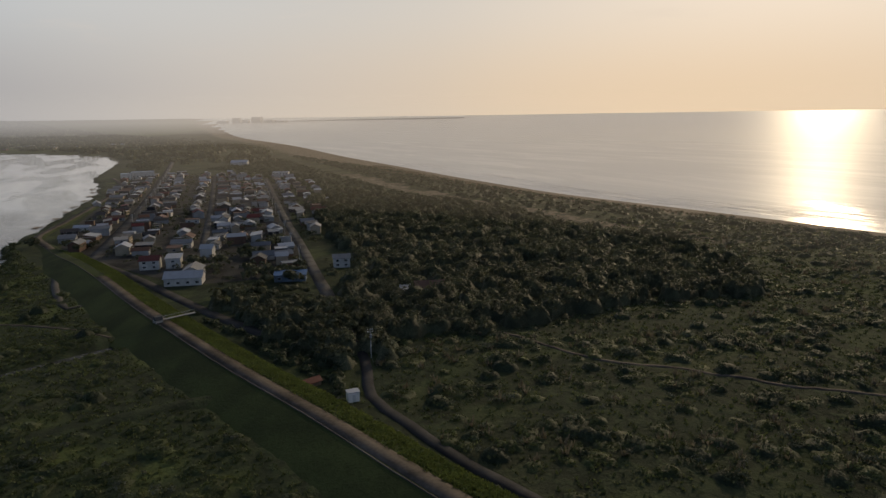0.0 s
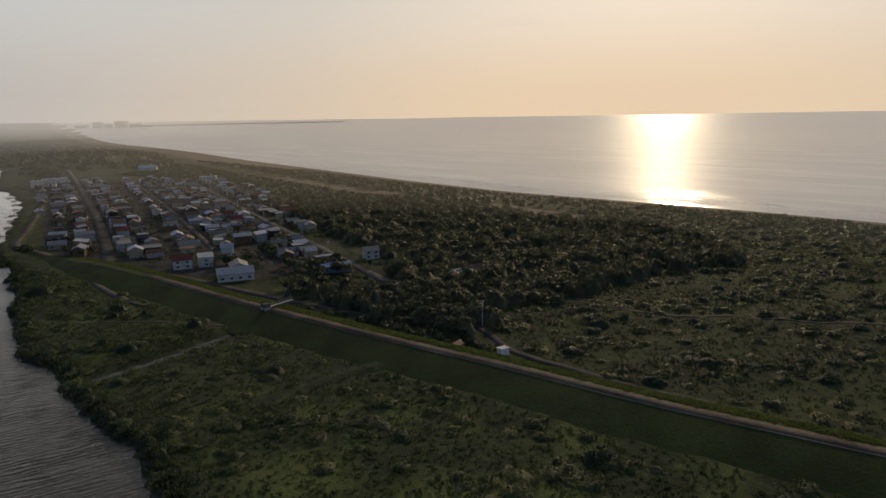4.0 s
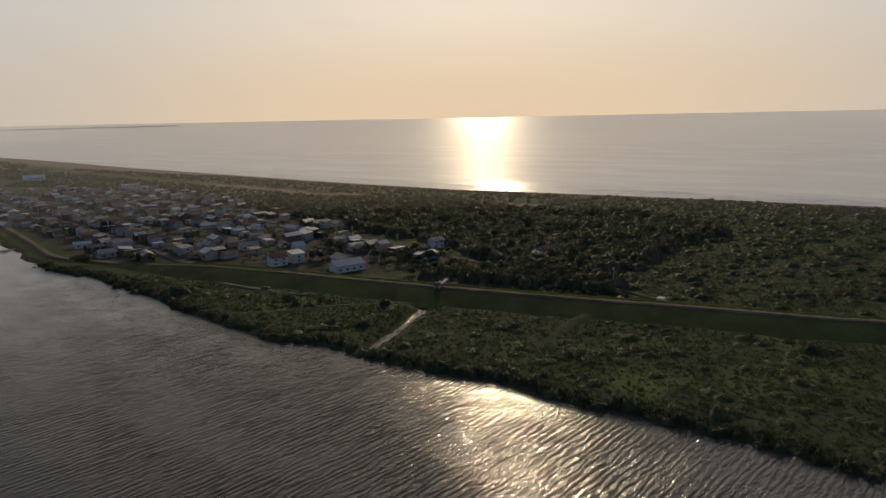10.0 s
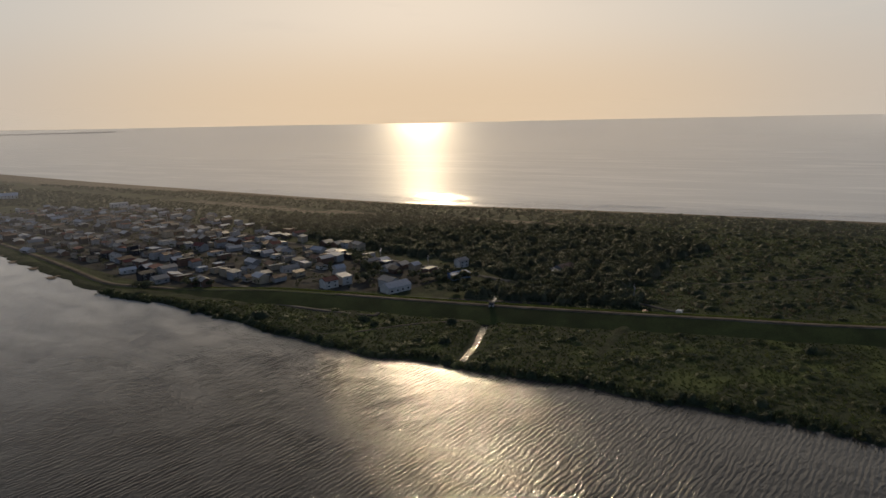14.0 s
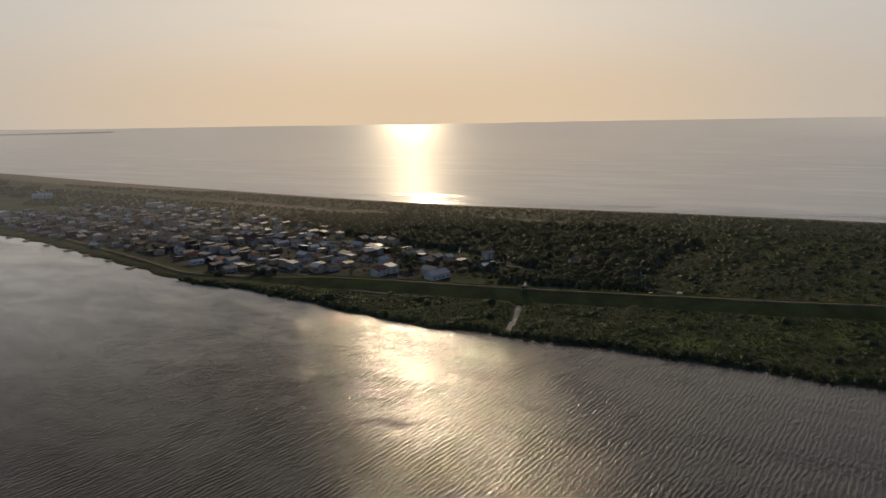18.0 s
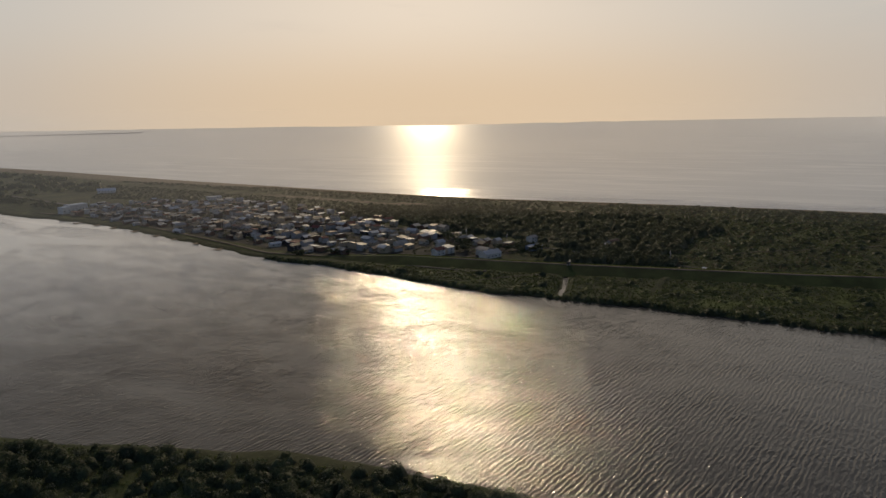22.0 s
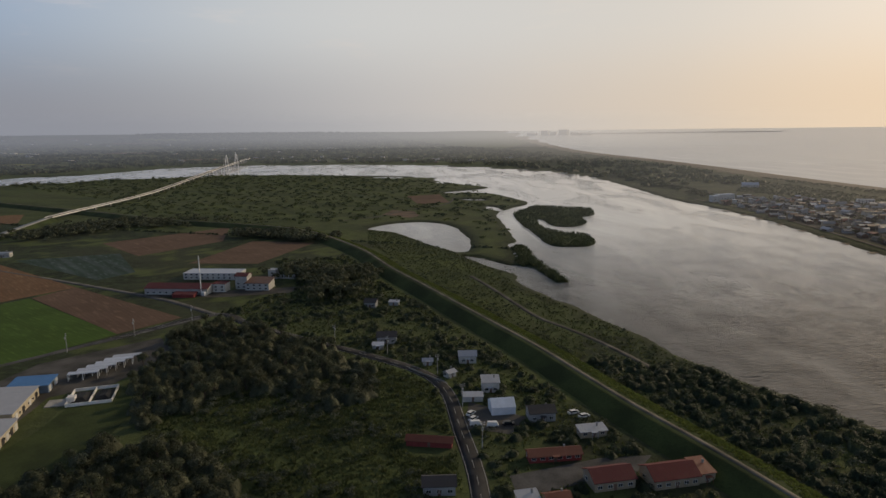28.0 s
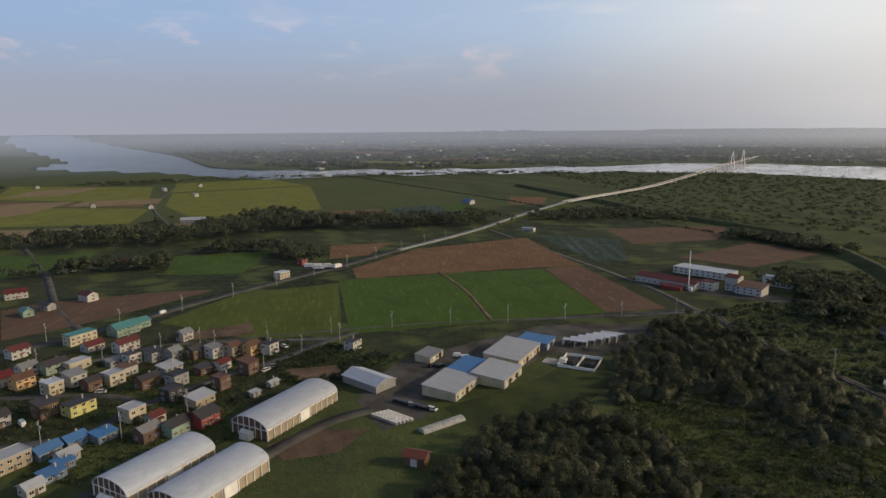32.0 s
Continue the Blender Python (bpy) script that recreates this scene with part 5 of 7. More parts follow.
works(-746, 191, 42, 15, 6.0, "gable", "white", "red", "long white factory hall with a dark red roof", 2.0)
works(-752, 234, 40, 16, 6.5, "flat", "white", "white", "tall white factory hall with a pale flat roof")
works(-713, 213, 8, 9, 13.0, "gable", "white", "red", "white factory tower with a small red roof", 1.4)
works(-722, 201, 8.5, 8, 8.0, "flat", "white", "red", "white stair block beside the factory tower")
works(-701, 214, 16, 12, 7.0, "lean", "white", "brown", "white factory wing with a brown roof")
works(-711, 246, 6, 6, 8.5, "flat", "white", "pale", "small white tank house behind the factory")
works(-701, 247, 14, 7, 3.2, "flat", "grey", "pale", "low grey store beside the tank house")
works(-735, 181, 14, 5, 3.0, "lean", "red", "red", "low red lean-to in front of the factory hall")
mast = thing("mast", -727, 187, LAND, 0, "tall thin white lattice mast in front of the factory", "mast")
part("pole", solid("pole", [box_data(-0.2, 0.2, -0.2, 0.2, 0, 26)], WHITE), None, mast)
for i in range(6):
    part("collar", solid("collar", [box_data(-0.32, 0.32, -0.32, 0.32, 3 + i * 4, 3.25 + i * 4)], STEEL), None, mast)
part("cabinet", solid("cabinet", [box_data(0.8, 3.0, -1, 1, 0, 2.4)], WHITE), None, mast)

# ---- the village between river and sea ----
FAR_HOUSES = collections.defaultdict(list)      # material: pieces


def far_house(x, y, turn, w, d, h, wall, cover):
    """One house of the far rows, kept for the joined mesh."""
    m, rise = pose(x, y, LAND, 0, 0, turn), d * rng.choice((0.12, 0.22, 0.28))
    for mat, (v, f) in ((WALLS[wall], gable_wall(w, d, h, rise)), (ROOFS[cover], gable_roof(w, d, h, rise)), (GLASS_DARK, box_data(-w * 0.3, w * 0.3, -d / 2 - 0.05, -d / 2 - 0.01, 0.9, 2.0))):
        FAR_HOUSES[mat].append(([tuple(m @ Vector(p)) for p in v], f))
    KEEP_OUT.append((x, y, max(w, d) * 0.6))


def village_house(x, y, turn, special=None):
    w, d = rng.uniform(5.5, 11.5), rng.uniform(4.6, 7.4)
    h = rng.choice((2.5, 2.7, 2.8, 3.0, 4.6, 4.8))
    roof = rng.choice(("gable", "gable", "gable", "lean", "flat"))
    wall = rng.choice(("grey", "grey", "beige", "brown", "white", "brown", "grey", "black", "beige", "black"))
    cover = rng.choice(("dark", "grey", "grey", "dark", "brown", "pale", "dark", "pale", "grey", "slate", "brown", "red", "grey"))
    if special:
        w, d, h, roof, wall, cover = special
    elif y > 560:
        return far_house(x, y, turn, w, d, h, wall, cover)
    storeys = "two-storey" if h > 4.2 else "low"
    return house(x, y, turn, w, d, h, roof, wall, cover, f"{storeys} {wall} {HOUSE_WORDS[roof]} village house with {cover} roof", "village houses", False)


STREETS = (((-178, 335), (-205, 430), (-250, 580), (-350, 890)), ((-128, 340), (-140, 395), (-190, 576), (-280, 878)), ((-41, 248), (-57, 305), (-78, 381), (-112, 498), (-200, 823)))
SPECIAL_AT = [(-113, 292), (-360, 845), (-300, 1077), (-186, 848), (-66, 291), (-46, 318), (-3, 265)]


def along(points, offset, start, end, gap, chance, seed):
    """House plots beside a street, offset metres to its right."""
    r = random.Random(seed)
    line = curve(points, 3)
    s = np.r_[0, np.cumsum(np.linalg.norm(np.diff(line, axis=0), axis=1))]
    v = start
    while v < min(end, s[-1]):
        x, y = (float(np.interp(v, s, line[:, i])) for i in (0, 1))
        x2, y2 = (float(np.interp(v + 2, s, line[:, i])) for i in (0, 1))
        a = math.atan2(y2 - y, x2 - x)
        px, py = x + math.sin(a) * offset + r.uniform(-2.5, 2.5), y - math.cos(a) * offset + r.uniform(-2.5, 2.5)
        if r.random() < chance and all((px - sx) ** 2 + (py - sy) ** 2 > 14**2 for sx, sy in SPECIAL_AT):
            village_house(px, py, math.degrees(a) + r.choice((0, 90, 180, 90, 270)) + r.uniform(-11, 11))
        v += gap * r.uniform(0.85, 1.25)


for street, offset, start, end, gap, chance, seed in (
        (0, -12, 40, 620, 12.0, 0.9, 1), (0, -25, 60, 560, 14.0, 0.75, 11), (0, -38, 230, 560, 16.0, 0.5, 21), (0, 11, 20, 620, 12.0, 0.92, 2), (0, 23, 15, 620, 13.0, 0.85, 12),
        (1, -10, 25, 600, 12.0, 0.9, 3), (1, 10, 10, 600, 12.0, 0.9, 4), (1, 22, 40, 600, 13.5, 0.8, 13), (1, 34, 120, 600, 15.0, 0.6, 23),
        (2, -11, 60, 600, 12.5, 0.88, 5), (2, 12, 170, 600, 13.5, 0.8, 6), (2, 28, 250, 600, 17.0, 0.65, 7), (2, -24, 90, 600, 14.0, 0.75, 8), (2, 44, 330, 600, 24.0, 0.5, 9)):
    along(STREETS[street], offset, start, end, gap, chance, seed)
far_rows = bpy.data.meshes.new("village_rows")
pieces, slots = [], []
for mat, group in FAR_HOUSES.items():
    far_rows.materials.append(mat)
    pieces += group
    slots += [len(far_rows.materials) - 1] * sum(len(f) for _, f in group)
far_v, far_f = join(*pieces)
far_rows.from_pydata(far_v, [], far_f)
far_rows.polygons.foreach_set("material_index", np.array(slots, np.int32))
tagged(new("village_rows", far_rows), "far rows of small grey-roofed village houses", "houses", kind="stuff")
village_house(-113, 290, 8, (16, 9, 3.6, "gable", "white", "pale"))
village_house(-112, 299, 98, (12, 8, 4.8, "gable", "white", "grey"))
village_house(-141, 322, 10, (9, 7, 4.8, "gable", "white", "red"))
village_house(-130, 324, 10, (7, 7, 5.2, "lean", "white", "pale"))
village_house(-360, 845, 30, (26, 10, 9.0, "flat", "white", "white"))
village_house(-374, 828, 30, (11, 10, 8.0, "flat", "white", "white"))
village_house(-300, 1077, 0, (26, 14, 4.5, "gable", "white", "white"))
village_house(-186, 848, 0, (20, 10, 5.5, "flat", "white", "pale"))
village_house(-66, 292, 4, (14, 6, 3.0, "lean", "blue", "blue"))
village_house(-46, 318, 10, (8, 6, 4.8, "gable", "white", "grey"))
village_house(-3, 264, 5, (12, 9, 3.4, "gable", "grey", "brown"))
village_house(-14, 262, 5, (7, 6, 2.8, "lean", "beige", "pale"))
hut = thing("pump_house", -24.5, 160.5, LAND, 20, "small white box hut beside the lane", "hut")
part("wall", solid("wall", [box_data(-1.5, 1.5, -1.2, 1.2, 0, 2.6)], WHITE), None, hut)
part("roof", solid("roof", [box_data(-1.65, 1.65, -1.35, 1.35, 2.6, 2.75)], ROOFS["pale"]), None, hut)
part("door", solid("door", [box_data(-0.4, 0.4, -1.26, -1.2, 0.05, 2.0)], FRAME), None, hut)
KEEP_OUT.append((-24.5, 160.5, 3))
KEEP_OUT.append((-36, 170, 3))
old_roof = thing("ruined_hut", -37, 171, LAND, 40, "collapsed hut with a rusty red roof in scrub", "hut")
part("roof", solid("roof", [gable_roof(5, 3, 1.2, 0.9, 0.2)], ROOFS["rust"]), None, old_roof)
part("wall", solid("wall", [gable_wall(4.6, 2.8, 1.2, 0.8)], WOOD), None, old_roof)

# ---- sluice, jetties ----
sluice = thing("sluice_gate", -97, 219, 0, 42, "concrete sluice gate at the head of the canal", "sluice gate")
part("tower", solid("tower", [box_data(-1.3, 1.3, -1.2, -0.6, -0.5, 6.5), box_data(-1.3, 1.3, 0.6, 1.2, -0.5, 6.5)], CONCRETE), None, sluice)
part("cabin", solid("cabin", [box_data(-1.2, 1.2, -1.2, 1.2, 6.5, 7.9)], OLD_ASPHALT), None, sluice)
part("walkway", solid("walkway", [box_data(1.5, 13, -0.6, 0.6, 6.2, 6.45)], CONCRETE), None, sluice)
part("gate_leaf", solid("gate_leaf", [box_data(-0.1, 0.1, -0.6, 0.6, 0, 3)], STEEL), None, sluice)
for s in (-1, 1):
    part("handrail", solid("handrail", [box_data(1.5, 13, s * 0.55 - 0.03, s * 0.55 + 0.03, 7.35, 7.42)], STEEL), None, sluice)


def jetty(x, y, turn, length):
    ob = thing("jetty", x, y, 0, turn, "short wooden fishing jetty on posts", "jetty", "jetties along the bank")
    for i in range(int(length / 1.5)):
        part("plank", solid("plank", [box_data(-length / 2 + i * 1.5 + 0.03, -length / 2 + i * 1.5 + 1.47, -1.5, 1.5, 0.55, 0.72)], WOOD), None, ob)
    for i in range(int(length / 4) + 1):
        for s in (-1, 1):
            part("pile", solid("pile", [box_data(-length / 2 + 0.3 + i * 3.8, -length / 2 + 0.55 + i * 3.8, s * 1.3 - 0.12, s * 1.3 + 0.12, -1.5, 0.55)], WOOD), None, ob)
    part("head", solid("head", [box_data(-length / 2 - 4, -length / 2, -5.5, 2.0, 0.5, 0.7)], WOOD), None, ob)


for x, y in ((-276, 468), (-285, 510), (-297, 548), (-308, 581), (-321, 625), (-336, 665), (-349, 700), (-366, 733)):
    jetty(x + 7, y + 2, 18, 18)

# ---- the long bridge ----
bridge = thing("bridge", -1119, 434, 0, 0, "long pale road bridge with two cable pylons over the river", "bridge")
B_LINE = curve([(-1143, 436), (-1160, 480), (-1256, 740), (-1567, 1345), (-1790, 1780)], 20) - np.array((-1119, 434))
B_S = np.linspace(0, 1, len(B_LINE))
B_Z = 5.6 + 5.4 * ramp(B_S, 0.0, 0.75)
part("deck", sweep("deck", B_LINE, [(-4.6, -0.7), (-4.6, 0.9), (-4.3, 0.9), (-4.3, 0.05), (4.3, 0.05), (4.3, 0.9), (4.6, 0.9), (4.6, -0.7), (-4.6, -0.7)], B_Z, WHITE), None, bridge)
part("carriageway", sweep("carriageway", B_LINE, [(-4.2, 0.09), (4.2, 0.09)], B_Z, OLD_ASPHALT), None, bridge)
for i in range(4, len(B_LINE) - 2, 2):
    x, y = B_LINE[i]
    part("pier", solid("pier", [box_data(x - 1.2, x + 1.2, y - 1.2, y + 1.2, -3, float(B_Z[i]) - 1.2)], CONCRETE), None, bridge)
for i in (int(len(B_LINE) * 0.70), int(len(B_LINE) * 0.80)):
    x, y = B_LINE[i]
    z = float(B_Z[i])
    for s in (-1, 1):
        bx, by = x + s * 5.0, y + s * 2.6
        v = [(bx - 0.9, by - 0.9, -3), (bx + 0.9, by - 0.9, -3), (bx + 0.9, by + 0.9, -3), (bx - 0.9, by + 0.9, -3), (x - 0.7, y - 0.7, z + 30), (x + 0.7, y - 0.7, z + 30), (x + 0.7, y + 0.7, z + 30), (x - 0.7, y + 0.7, z + 30)]
        part("pylon_leg", solid("pylon_leg", [(v, [(3, 2, 1, 0), (4, 5, 6, 7), (0, 1, 5, 4), (1, 2, 6, 5), (2, 3, 7, 6), (3, 0, 4, 7)])], WHITE), None, bridge)
    for k in (-4, -3, -2, 2, 3, 4):
        q = B_LINE[min(len(B_LINE) - 1, i + k)]
        v = [(x, y - 0.15, z + 29), (x, y + 0.15, z + 29), (x, y, z + 29.3), (q[0], q[1] - 0.15, z + 0.5), (q[0], q[1] + 0.15, z + 0.5), (q[0], q[1], z + 0.8)]
        part("cable", solid("cable", [(v, [(0, 1, 4, 3), (1, 2, 5, 4), (2, 0, 3, 5)])], STEEL), None, bridge)

# ---- parked vehicles ----
CAR_PAINT = {"white": surface("car_white", (0.7, 0.7, 0.7), 0.25, vary=0.05, specular=0.5), "black": surface("car_black", (0.015, 0.015, 0.018), 0.2, specular=0.5),
             "silver": surface("car_silver", (0.35, 0.36, 0.37), 0.3, 0.5), "red": surface("car_red", (0.32, 0.03, 0.03), 0.3, specular=0.5)}
WHEEL = None


def wheel_mesh():
    bm = bmesh.new()
    bmesh.ops.create_cone(bm, cap_ends=True, segments=12, radius1=0.32, radius2=0.32, depth=0.22, matrix=Matrix.Rotation(math.pi / 2, 4, "X"))
    me = bpy.data.meshes.new("wheel")
    bm.to_mesh(me)
    bm.free()
    me.materials.append(DARK)
    return me


def car(x, y, turn, paint, van=False, z=None):
    global WHEEL
    WHEEL = WHEEL or wheel_mesh()
    ob = thing("van" if van else "car", x, y, (LAND + 0.1) if z is None else z, turn, f"{paint} {'van' if van else 'car'} parked on the ground", "van" if van else "car", "parked vehicles")
    KEEP_OUT.append((x, y, 2.5))
    m = CAR_PAINT[paint]
    top = 1.9 if van else 1.45
    part("body", solid("body", [box_data(-2.1, 2.1, -0.82, 0.82, 0.28, 0.85)], m), None, ob)
    a, b = (-2.0, 1.5) if van else (-1.5, 1.0)
    v = [(a, -0.8, 0.853), (b + 0.5, -0.8, 0.853), (b + 0.5, 0.8, 0.853), (a, 0.8, 0.853), (a + 0.15, -0.68, top - 0.06), (b - 0.1, -0.68, top - 0.06), (b - 0.1, 0.68, top - 0.06), (a + 0.15, 0.68, top - 0.06)]
    part("cabin", solid("cabin", [(v, [(3, 2, 1, 0), (4, 5, 6, 7), (0, 1, 5, 4), (1, 2, 6, 5), (2, 3, 7, 6), (3, 0, 4, 7)])], m if van else GLASS_DARK), None, ob)
    part("roof", solid("roof", [box_data(a + 0.12, b - 0.08, -0.7, 0.7, top - 0.055, top)], m), None, ob)
    for i, j in ((-1.3, -0.78), (1.3, -0.78), (-1.3, 0.78), (1.3, 0.78)):
        w = new("wheel", WHEEL)
        w.parent = ob
        w.location = (i, j, 0.32)
    return ob


for i, (x, y, turn, paint, van) in enumerate(((-665, -51, 30, "black", 0), (-662, -49.5, 30, "black", 0), (-659.5, -48, 30, "silver", 0), (-657, -46.5, 30, "black", 0), (-654, -45, 30, "black", 0), (-652, -43, 30, "white", 0),
                                              (-692, -21, 100, "black", 0), (-690, -18, 100, "black", 0), (-697, -5, 60, "white", 1), (-693, -3, 60, "white", 1), (-684, -14, 122, "white", 1), (-512, 66, 70, "white", 0))):
    car(x, y, turn, paint, bool(van))
for i, (x, y, turn, paint, van) in enumerate(((-510, 62, 70, "white", 0), (-508, 58, 20, "white", 1), (-502, 59, 20, "white", 1), (-497, 62, 20, "black", 0), (-476, 78, 40, "white", 0), (-472, 76, 40, "white", 0),
                                              (-725, -86, 120, "white", 0), (-728, -82, 100, "silver", 0), (-752, -70, 20, "white", 0), (-760, -171, 20, "white", 0), (-716, -176, 20, "white", 1), (-735, -150, 70, "white", 0))):
    car(x, y, turn, paint, bool(van))
for s, paint in ((60, "white"), (250, "white"), (300, "silver"), (470, "white"), (505, "white"), (545, "white"), (600, "silver")):
    line = curve([(-824, -200), (-824, -154), (-853, -109), (-884, -52), (-918, 20), (-958, 92), (-1000, 172), (-1062, 285)], 3)
    i = min(len(line) - 2, s // 2)
    d = line[i + 1] - line[i]
    car(line[i][0] + 1.8, line[i][1] + 1.2, math.degrees(math.atan2(d[1], d[0])), paint, s % 3 == 0, LAND + 0.15)
# roadside halt: white trucks beside the highway
def truck(x, y, turn, label="white box truck parked on the gravel"):
    ob = thing("truck", x, y, LAND + 0.1, turn, label, "truck", "parked trucks")
    KEEP_OUT.append((x, y, 5))
    part("cargo_box", solid("cargo_box", [box_data(-4, 2, -1.2, 1.2, 0.9, 3.5)], WHITE), None, ob)
    part("cab", solid("cab", [box_data(2.1, 4.0, -1.1, 1.1, 0.5, 2.6)], WHITE), None, ob)
    part("windscreen", solid("windscreen", [box_data(4.0, 4.03, -0.95, 0.95, 1.5, 2.4)], GLASS_DARK), None, ob)
    part("chassis", solid("chassis", [box_data(-4, 3.8, -0.9, 0.9, 0.45, 0.88)], DARK), None, ob)
    for i, j in ((-2.6, -0.95), (2.9, -0.95), (-2.6, 0.95), (2.9, 0.95)):
        w = new("wheel", WHEEL)
        w.parent = ob
        w.location, w.scale = (i, j, 0.45), (1.4, 1.4, 1.4)


for i, (x, y, turn) in enumerate(((-925, 0, 60), (-921, 6, 60), (-917, 12, 60), (-913, 18, 120), (-916, 4, 60))):
    truck(x, y, turn)
for i in range(6):
    ob = thing("container", -681 + i * 0.3, 52 + i * 4.6, LAND, 35, "white open-sided container shelter in a row", "container", "white shelters in a row")
    KEEP_OUT.append((-681, 52 + i * 4.6, 6))
    part("roof", solid("roof", [box_data(-6, 6, -1.7, 1.7, 2.9, 3.15)], ROOFS["white"]), None, ob)
    for sx in (-5.7, 0, 5.7):
        for sy in (-1.5, 1.5):
            part("post", solid("post", [box_data(sx - 0.12, sx + 0.12, sy - 0.12, sy + 0.12, 0, 2.9)], WHITE), None, ob)
    part("back_panel", solid("back_panel", [box_data(-5.9, -5.8, -1.6, 1.6, 0, 2.9)], WHITE), None, ob)
pen = thing("storage_pen", -661.5, 38, LAND, 35, "low white-walled storage pen with dark heaps", "pen")
KEEP_OUT.append((-661, 38, 12))
for v in (box_data(-8, 8, -8.2, -7.9, 0, 1.3), box_data(-8.3, -8, -8, 8, 0, 1.3), box_data(8, 8.3, -8, 8, 0, 1.3), box_data(-8, 8, 7.9, 8.2, 0, 1.3), box_data(-0.15, 0.15, -7.9, 7.9, 0, 1.2)):
    part("wall", solid("wall", [v], WHITE), None, pen)
for sx in (-4, 4):
    part("dark_mound", solid("dark_mound", [([(sx - 3.4, -6, 0.02), (sx + 3.4, -6, 0.02), (sx + 3.4, 6, 0.02), (sx - 3.4, 6, 0.02), (sx - 1, -3, 1.4), (sx + 1, -3, 1.5), (sx + 1.2, 3, 1.3), (sx - 1, 3, 1.6)],
                                 [(3, 2, 1, 0), (4, 5, 6, 7), (0, 1, 5, 4), (1, 2, 6, 5), (2, 3, 7, 6), (3, 0, 4, 7)])], DARK), None, pen)
pad = thing("loading_pad", -668, 30, LAND, 32, "pale concrete pad with a white box", "pad")
part("slab", solid("slab", [box_data(-6, 6, -3.5, 3.5, -0.1, 0.25)], CONCRETE), None, pad)
part("cabinet", solid("cabinet", [box_data(1.5, 4.5, -1.5, 1.5, 0.25, 2.4)], WHITE), None, pad)
KEEP_OUT.append((-668, 30, 7))
tunnel = thing("plastic_tunnel", -639, -46, LAND, 97, "low grey plastic-covered growing tunnel", "tunnel")
KEEP_OUT.append((-639, -46, 9))
arc = [(2.1 * math.cos(math.pi * i / 8), 1.5 * math.sin(math.pi * i / 8)) for i in range(9)]
part("cover", solid("cover", [([(x, a, b) for x in (-9, 9) for a, b in arc], [(i, i + 1, 10 + i, 9 + i) for i in range(8)] + [tuple(range(9))[::-1], tuple(range(9, 18))])],
                           surface("plastic_sheet", (0.40, 0.41, 0.40), 0.4, scale=0.6, vary=0.3)), None, tunnel)
for i in range(7):
    part("hoop", solid("hoop", [([(x, a * k, b * k) for x in (-9 + i * 3 - 0.05, -9 + i * 3 + 0.05) for k in (1.01, 1.03) for a, b in arc], [(9 + j, 10 + j, 28 + j, 27 + j) for j in range(8)])], STEEL), None, tunnel)
for i in range(8):
    for j in range(5):
        ob = thing("fish_crate", -658.5 + i * 1.5, -64 + j * 1.5 + i * 0.6, LAND + 0.1, 22, "pale plastic crate stacked in the yard", "crate", "crates in the yard")
        part("shell", solid("shell", [box_data(-0.65, 0.65, -0.65, 0.65, 0, 0.9)], CONCRETE), None, ob)
        part("lid", solid("lid", [box_data(-0.6, 0.6, -0.6, 0.6, 0.9, 1.0)], WHITE), None, ob)
KEEP_OUT.append((-653, -60, 9))

# ---- poles ----
def make_pole(x, y, turn, tall=9.5, arms=2):
    ob = thing("utility_pole", x, y, LAND - 0.1, turn, "grey concrete utility pole with cross arms", "utility pole", "utility poles")
    bm = bmesh.new()
    bmesh.ops.create_cone(bm, cap_ends=True, segments=8, radius1=0.19, radius2=0.12, depth=tall, matrix=Matrix.Translation((0, 0, tall / 2)))
    part("pole", bm, CONCRETE, ob)
    for i in range(arms):
        z = tall - 0.4 - i * 0.8
        part("cross_arm", solid("cross_arm", [box_data(-0.9, 0.9, 0.1, 0.2, z, z + 0.12)], STEEL), None, ob)
        for k in (-0.8, 0.0, 0.8):
            part("insulator", solid("insulator", [box_data(k - 0.06, k + 0.06, 0.08, 0.22, z + 0.12, z + 0.32)], WHITE), None, ob)
    part("transformer", solid("transformer", [box_data(-0.3, 0.3, -0.6, -0.14, tall - 2.8, tall - 1.8)], STEEL), None, ob)
    return ob


first_pole = make_pole(-22, 191, 20)


def poles(points, gap, offset):
    line = curve(points, 2)
    s = np.r_[0, np.cumsum(np.linalg.norm(np.diff(line, axis=0), axis=1))]
    for v in np.arange(gap / 2, s[-1], gap):
        x, y, x2, y2 = (float(np.interp(q, s, line[:, i])) for q in (v, v + 1) for i in (0, 1))
        a = math.atan2(y2 - y, x2 - x)
        copy_thing(first_pole, pose(x + math.sin(a) * offset, y - math.cos(a) * offset, LAND - 0.1, 0, 0, math.degrees(a) + 90))


poles([(-690, 152), (-712, 99), (-750, 10), (-782, -110)], 32, -4)
poles([(-616, 126), (-546, 102), (-512, 53), (-495, 16)], 33, -4.5)
poles([(-824, -190), (-853, -109), (-918, 20), (-1000, 172)], 36, 6.5)
poles([(-57, 305), (-112, 498), (-200, 823)], 45, -5)
poles([(-205, 430), (-250, 580), (-350, 890)], 45, 6)
poles([(-700, -180), (-690, -140), (-712, -112), (-735, -80), (-752, -40)], 24, 3)
poles([(-786, -185), (-775, -150), (-778, -118), (-745, -60)], 26, 2)
